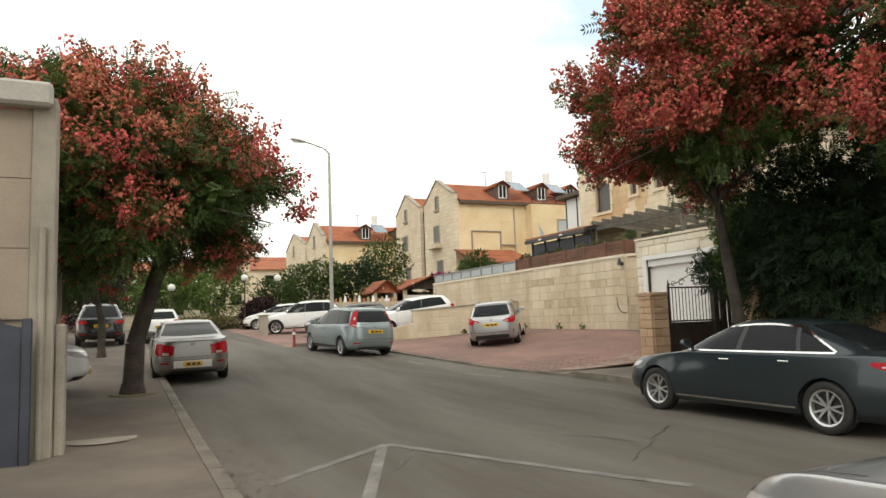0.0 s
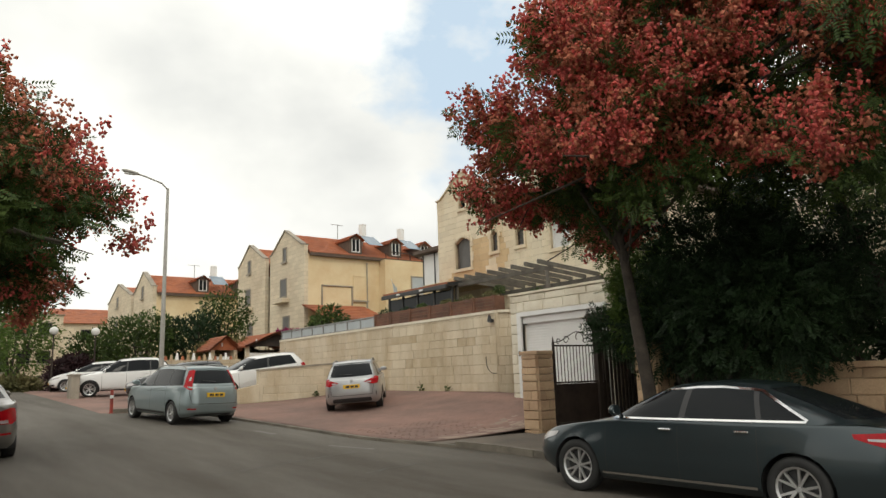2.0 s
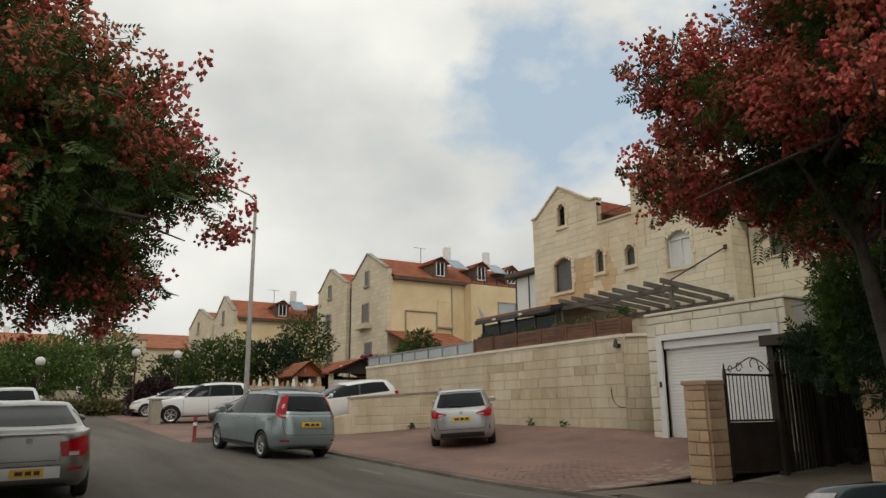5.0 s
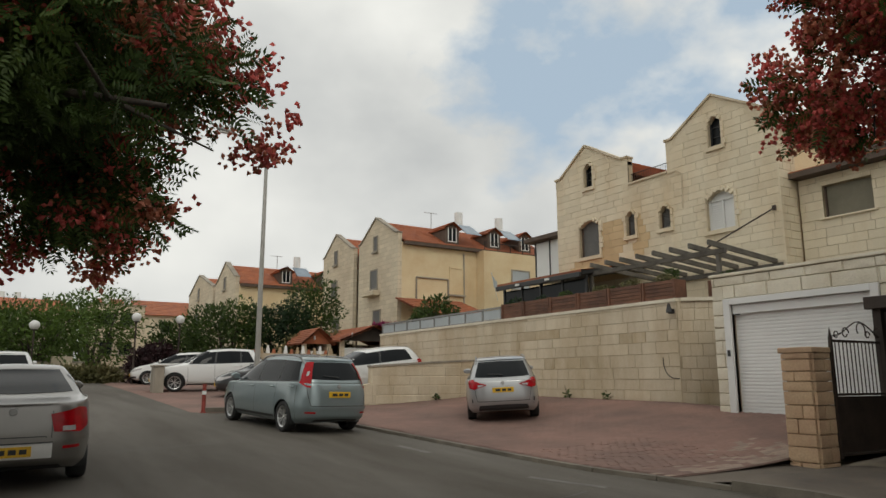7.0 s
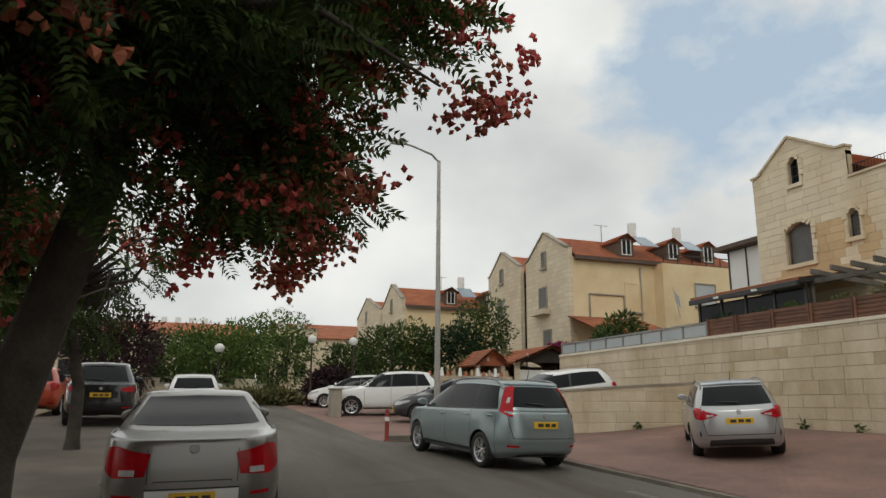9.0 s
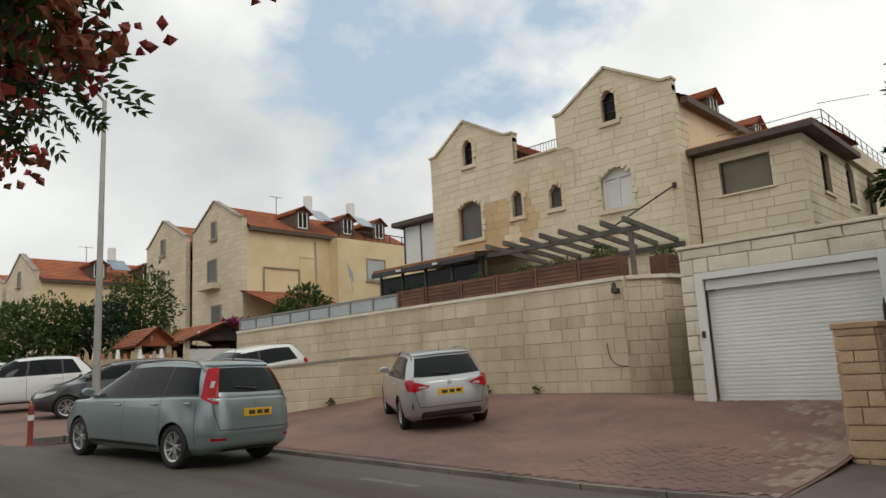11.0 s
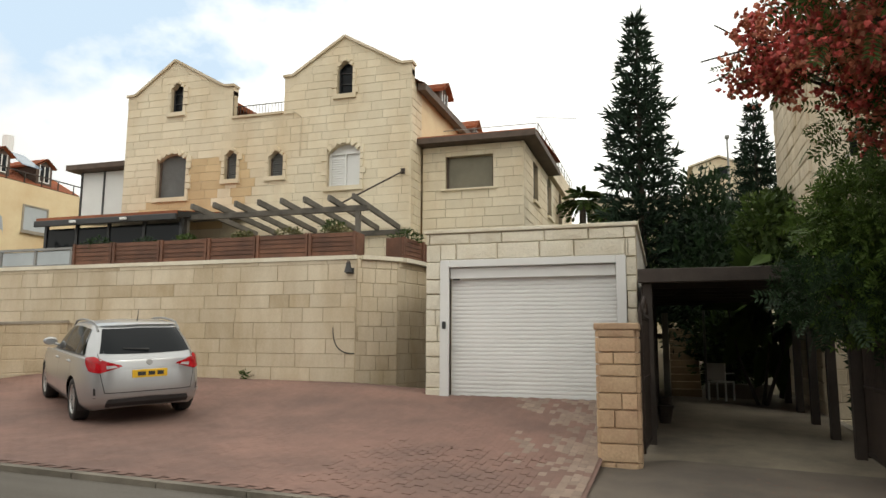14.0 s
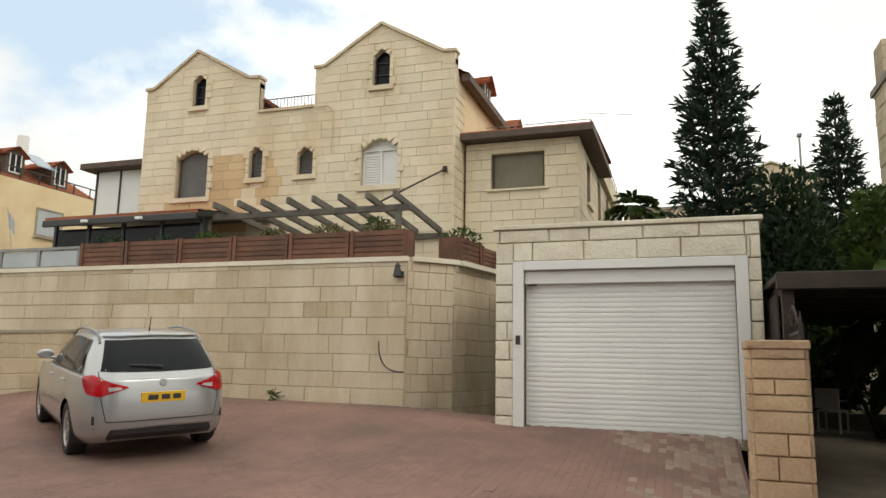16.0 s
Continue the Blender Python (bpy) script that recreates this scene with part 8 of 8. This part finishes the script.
def turned_house():
    ob = gate_house("tiled car shelter with a dark gable over a white door", 15.5, 18.9, 39.5, 43.5, 1.6, 3.85, 4.68)
    gate_house("small red tiled entrance shelter", 13.9, 15.2, 40.5, 42.5, 1.6, 3.7, 4.5, "tile")
    return ob


turned_house()
vd = thing("veranda", "tiled lean-to veranda on the flank of the far house", "veranda")
tiled(vd, ((22.5, 43.2, 5.9), (27.5, 43.2, 5.9), (27.5, 47.0, 7.2), (22.5, 47.0, 7.2)), 8)
for x in (22.6, 25.0, 27.4):
    part("post", box(B(), x - 0.07, 43.25, 2.0, x + 0.07, 43.4, 5.9), M["darkwood"], vd)
part("beam", box(B(), 22.5, 43.22, 5.72, 27.5, 43.4, 5.9), M["darkwood"], vd)
part("screen", box(B(), 22.5, 43.3, 2.0, 27.5, 43.36, 4.6), M["wood"], vd)
fl_ = thing("flag", "faded flag on a slanting pole at the far house", "flag", pose(29.5, 45.6, 8.2))
part("pole", rod(B(), (0.5, 0.4, -0.9), (-0.6, -0.4, 0.9), 0.025, n=6), M["white"], fl_)
bm = B()
for i in range(5):
    prism(bm, [(-0.5 + 0.09 * i, -0.35 + 0.05 * (i % 2), 0.75 - 0.1 * i), (-0.41 + 0.09 * i, -0.35 + 0.05 * ((i + 1) % 2), 0.65 - 0.1 * i), (-0.3 + 0.09 * i, -0.35 + 0.05 * ((i + 1) % 2), -0.1 - 0.1 * i), (-0.39 + 0.09 * i, -0.35 + 0.05 * (i % 2), 0.0 - 0.1 * i)], (0, 0.01, 0))
part("cloth", bm, M["dimglass"], fl_)
for i, (lab, x0, x1, y0, y1, z0, ze, zr_, m_) in enumerate((
    ("distant cream house with a low tiled roof", -10, 6.5, 74, 86, 3, 7.6, 9.2, "far"), ("distant plain cream apartment block", -16, 4.0, 98, 112, 4, 10.6, 10.9, "far"),
    ("distant house with a long red roof", 10, 26, 96, 110, 4, 9.6, 12.0, "far"), ("distant pale flat-roofed block", 8.5, 13.5, 84, 92, 3.5, 9.4, 9.5, "far"),
    ("distant block up the slope behind the conifers", 62, 78, 22, 34, 6, 14.5, 14.8, "far"), ("cream house on the slope behind the pines", 52, 66, 6, 18, 5, 12.2, 12.4, "far"))):
    ob = thing("house", lab, "house")
    part("wall", box(B(), x0, y0, z0 - 2, x1, y1, ze), M[m_], ob)
    if zr_ > ze + 0.6:
        ym = (y0 + y1) / 2
        tiled(ob, ((x0 - 0.4, y0 - 0.4, ze), (x1 + 0.4, y0 - 0.4, ze), (x1 - 1, ym, zr_), (x0 + 1, ym, zr_)), 10)
        tiled(ob, ((x1 + 0.4, y1 + 0.4, ze), (x0 - 0.4, y1 + 0.4, ze), (x0 + 1, ym, zr_), (x1 - 1, ym, zr_)), 10)
    else:
        part("parapet", box(B(), x0 - 0.15, y0 - 0.15, ze, x1 + 0.15, y1 + 0.15, zr_), M["concrete"], ob)
        for k, x in enumerate(span(x0 + 1.5, x1 - 1.5, 1.6)):
            part("roof_tank", rod(B(), (x, y0 + 1.5, zr_), (x, y0 + 1.5, zr_ + 0.9), 0.35, 0.35, 10), M["white"], ob)
    fl = facing(0, y0, 0, 0)
    for x in span(x0 + 1.6, x1 - 1.6, 3.0):
        for z in span(z0 + 1.0, ze - 2.0, 3.0):
            far_window(ob, fl @ pose(x, 0, z), 1.1, 1.2, "glass")
    fl = facing(x0, 0, 0, -90)
    for y in span(y0 + 1.6, y1 - 1.6, 3.0):
        for z in span(z0 + 1.0, ze - 2.0, 3.0):
            far_window(ob, fl @ pose(-y, 0, z), 1.1, 1.2, "glass")

# house above the garden trees, and a thin lamp pole before it
hill = thing("house", "pale gabled house above the garden trees", "house")
bm = B()
prism(bm, [(44, 11.2, 1.5), (44, 11.2, 12.3), (44, 9.8, 12.75), (44, 7.3, 11.75), (44, 7.3, 1.5)], (7, 0, 0))
part("wall", bm, M["facade"], hill)
for ya, za, yb, zb in ((11.45, 12.27, 9.8, 12.8), (9.8, 12.8, 7.05, 11.7)):
    bm = B()
    prism(bm, [(43.85, ya, za), (43.85, yb, zb), (43.85, yb, zb + 0.1), (43.85, ya, za + 0.1)], (7.3, 0, 0))
    part("roof", bm, M["split"], hill)
for wy, wz in ((8.25, 11.0), (9.6, 11.9), (9.4, 10.4)):
    part("window", box(B(), 43.95, wy - 0.28, wz - 0.3, 44.05, wy + 0.28, wz + 0.3), M["glass"], hill)
pole = thing("pole", "thin grey lamp pole among the garden trees", "pole")
part("shaft", rod(B(), (30, 10.55, 1.5), (30, 10.55, 9.9), 0.05, 0.035, 8), M["metal"], pole)
part("lamp_head", box(B(), 29.9, 10.47, 9.9, 30.1, 10.63, 10.02, 0.02), M["metal"], pole)
# ---- the stones, pavers and other small pieces ----
masonry(tw, facing(WX, 0, 0, -90), -36.5, -19.36, 0.95, 3.92, 0.32, (0.5, 0.75, 0.95, 1.2), BLK, M["stone"], gap=0.0045, proud=0.013, most=240, near=(-22.5, 2.9), seed=3, tint=[(-26.15, 3.1, -25.6, 4, BLKD), (-24.75, 3.2, -24.2, 4, BLKD), (-23.4, 3.3, -22.9, 4, BLKD), (-25.0, 2.3, -22.5, 2.65, BLKD), (-21.5, 2.9, -20.6, 3.2, BLKD)])
dx, dy = 16.72 - WX, 18.68 - 19.35
masonry(tw, facing(WX, 19.35, 0, math.degrees(math.atan2(dy, dx))), 0.0, math.hypot(dx, dy), 0.95, 3.92, 0.32, (0.3, 0.36, 0.62), BLK, M["stone"], gap=0.0045, proud=0.013, most=30, seed=5)
dx, dy = 18.6 - 16.72, 18.3 - 18.68
masonry(tw, facing(16.72, 18.68, 0, math.degrees(math.atan2(dy, dx))), 0.0, math.hypot(dx, dy), 0.95, 3.92, 0.32, (0.4, 0.5, 0.62), BLK, M["stone"], gap=0.0045, proud=0.013, most=30, seed=6)
masonry(lw, facing(0, 27.0, 0, 0), 8.7, 15.95, 0.8, 2.6, 0.3, (0.6, 0.75, 0.9), BLK, M["stone"], regions=([(-1, 0, -10.92), (-0.068, 1, 1.53)], [(1, 0, 10.9), (-0.19, 1, -0.32)]), proud=0.012, most=0, seed=9)
masonry(gar, FR, -GY1, -GY0, GB, GT - 0.01, 0.3, (0.62, 0.8, 0.95), BLKS, M["split"], holes=[(-DO[2] - 0.17, 0.9, -DO[0] + 0.17, 3.685)], proud=0.045, seed=11)
masonry(house, HF, -33.0, -21.08, 3.8, 13.1, 0.3, (0.55, 0.7, 0.9, 1.05), BLKF, M["facade"], holes=HOLES, regions=REG, proud=0.012, most=290, near=(-27.5, 8.6), seed=13, gap=0.003, tint=[(-30.2, 6.4, -27.3, 9.0, BLKT), (-31.9, 6.2, -28.3, 7.5, BLKT)])
for reg in SH:
    bm = B()
    c = clip([(-34, 11), (-20, 11), (-20, 13), (-34, 13)], reg)
    if len(c) > 2:
        prism(bm, [HF @ Vector((u, -0.02, z)) for u, z in c], HF.to_3x3() @ Vector((0, 0.34, 0)))
    part("shoulder_stone", bm, M["facade"], house)
masonry(house, facing(0, 21.08, 0, 0), HX - 0.03, AX + 0.02, 3.8, 11.2, 0.3, (0.5, 0.7), BLKF, M["facade"], proud=0.02, most=0, seed=14)
masonry(ann, AF, -21.0, -17.4, 3.4, 9.0, 0.33, (0.7, 0.95, 1.2), BLKF, M["facade"], holes=AH, proud=0.018, most=90, near=(-19, 7), seed=15)
masonry(ann, AS, AX - 0.02, 38.0, 3.0, 9.0, 0.33, (0.7, 0.95, 1.2), BLKF, M["facade"], holes=[w[:4] for w in SW], proud=0.018, most=0, seed=16)
masonry(rw, facing(12.4, 0, 0, -90), -8.3, 6.0, 0.1, 1.78, 0.24, (0.4, 0.5, 0.62), BLKP, M["pillar"], proud=0.04, most=110, near=(-7, 1.2), seed=21)
masonry(nh, facing(NX0, 0, 0, -90), -NY1, -NY0, 0.3, NZ, 0.34, (0.5, 0.6, 0.8), BLKR, M["stone"], proud=0.05, most=150, near=(-7, 4.5), seed=22)
masonry(nh, facing(NX1, NY1, 0, 180), 0, NX1 - NX0, 0.3, NZ, 0.34, (0.5, 0.6, 0.8), BLKR, M["stone"], proud=0.05, most=120, near=(8.5, 4.5), seed=23)

# red pavers, the nearest as pieces
pv = unit_block("paver", M["paver"], 0, 0.03)
fore = bpy.data.objects["forecourt"]
rn = random.Random(31)
rows_v, rows_f, count = [], [], 0
pale_v, pale_f = [], []
y = 13.95
row = 0
while y < 26.9:
    x = kerb_right(y) + 0.2 + (row % 2) * 0.1
    while x < 15.95:
        if not (x > GX - 0.05 and y < 17.45):
            z = [drive_z(x + a, y + b) + rn.uniform(-0.002, 0.002) for a, b in ((0, 0), (0.19, 0), (0.19, 0.092), (0, 0.092))]
            if count < 280 and 9.0 < x < 11.6 and 14.5 < y < 16.9 and rn.random() < 0.6:
                q = new("paver", pv)
                q.parent = fore
                sx, sy = (z[1] - z[0]) / 0.19, (z[3] - z[0]) / 0.092
                q.matrix_basis = Matrix.LocRotScale((x + 0.095, y + 0.046, sum(z) / 4 - 0.02), Euler((math.atan(sy) + math.pi / 2 * 0, -math.atan(sx), 0)), (0.19, 0.092, 0.05))
                count += 1
            else:
                wear = 0.55 - (y - 14.2) / 1.6 + 0.75 * noise.noise((x * 1.1, y * 1.6, 3.0)) + 0.12 * (x - 11)
                pale = x > 9.0 and rn.random() < wear
                V_, F_ = (pale_v, pale_f) if pale else (rows_v, rows_f)
                k = len(V_)
                e = 0.004
                V_ += [(x, y, z[0] - 0.001), (x + 0.197, y, z[1] - 0.001), (x + 0.197, y + 0.098, z[2] - 0.001), (x, y + 0.098, z[3] - 0.001), (x + e, y + e, z[0]), (x + 0.19 - e, y + e, z[1]), (x + 0.19 - e, y + 0.092 - e, z[2]), (x + e, y + 0.092 - e, z[3])]
                F_ += [(k + 4, k + 5, k + 6, k + 7)] + [(k + i, k + (i + 1) % 4, k + 4 + (i + 1) % 4, k + 4 + i) for i in range(4)]
        x += 0.2
    y += 0.1
    row += 1
tagged(part("pavers", cloud_mesh("pavers", rows_v, rows_f, M["paver"]), None, fore), kind="stuff")
tagged(part("worn_pavers", cloud_mesh("worn_pavers", pale_v, pale_f, M["palepaver"]), None, fore, "pale worn pavers beside the gate pillar"), kind="stuff")
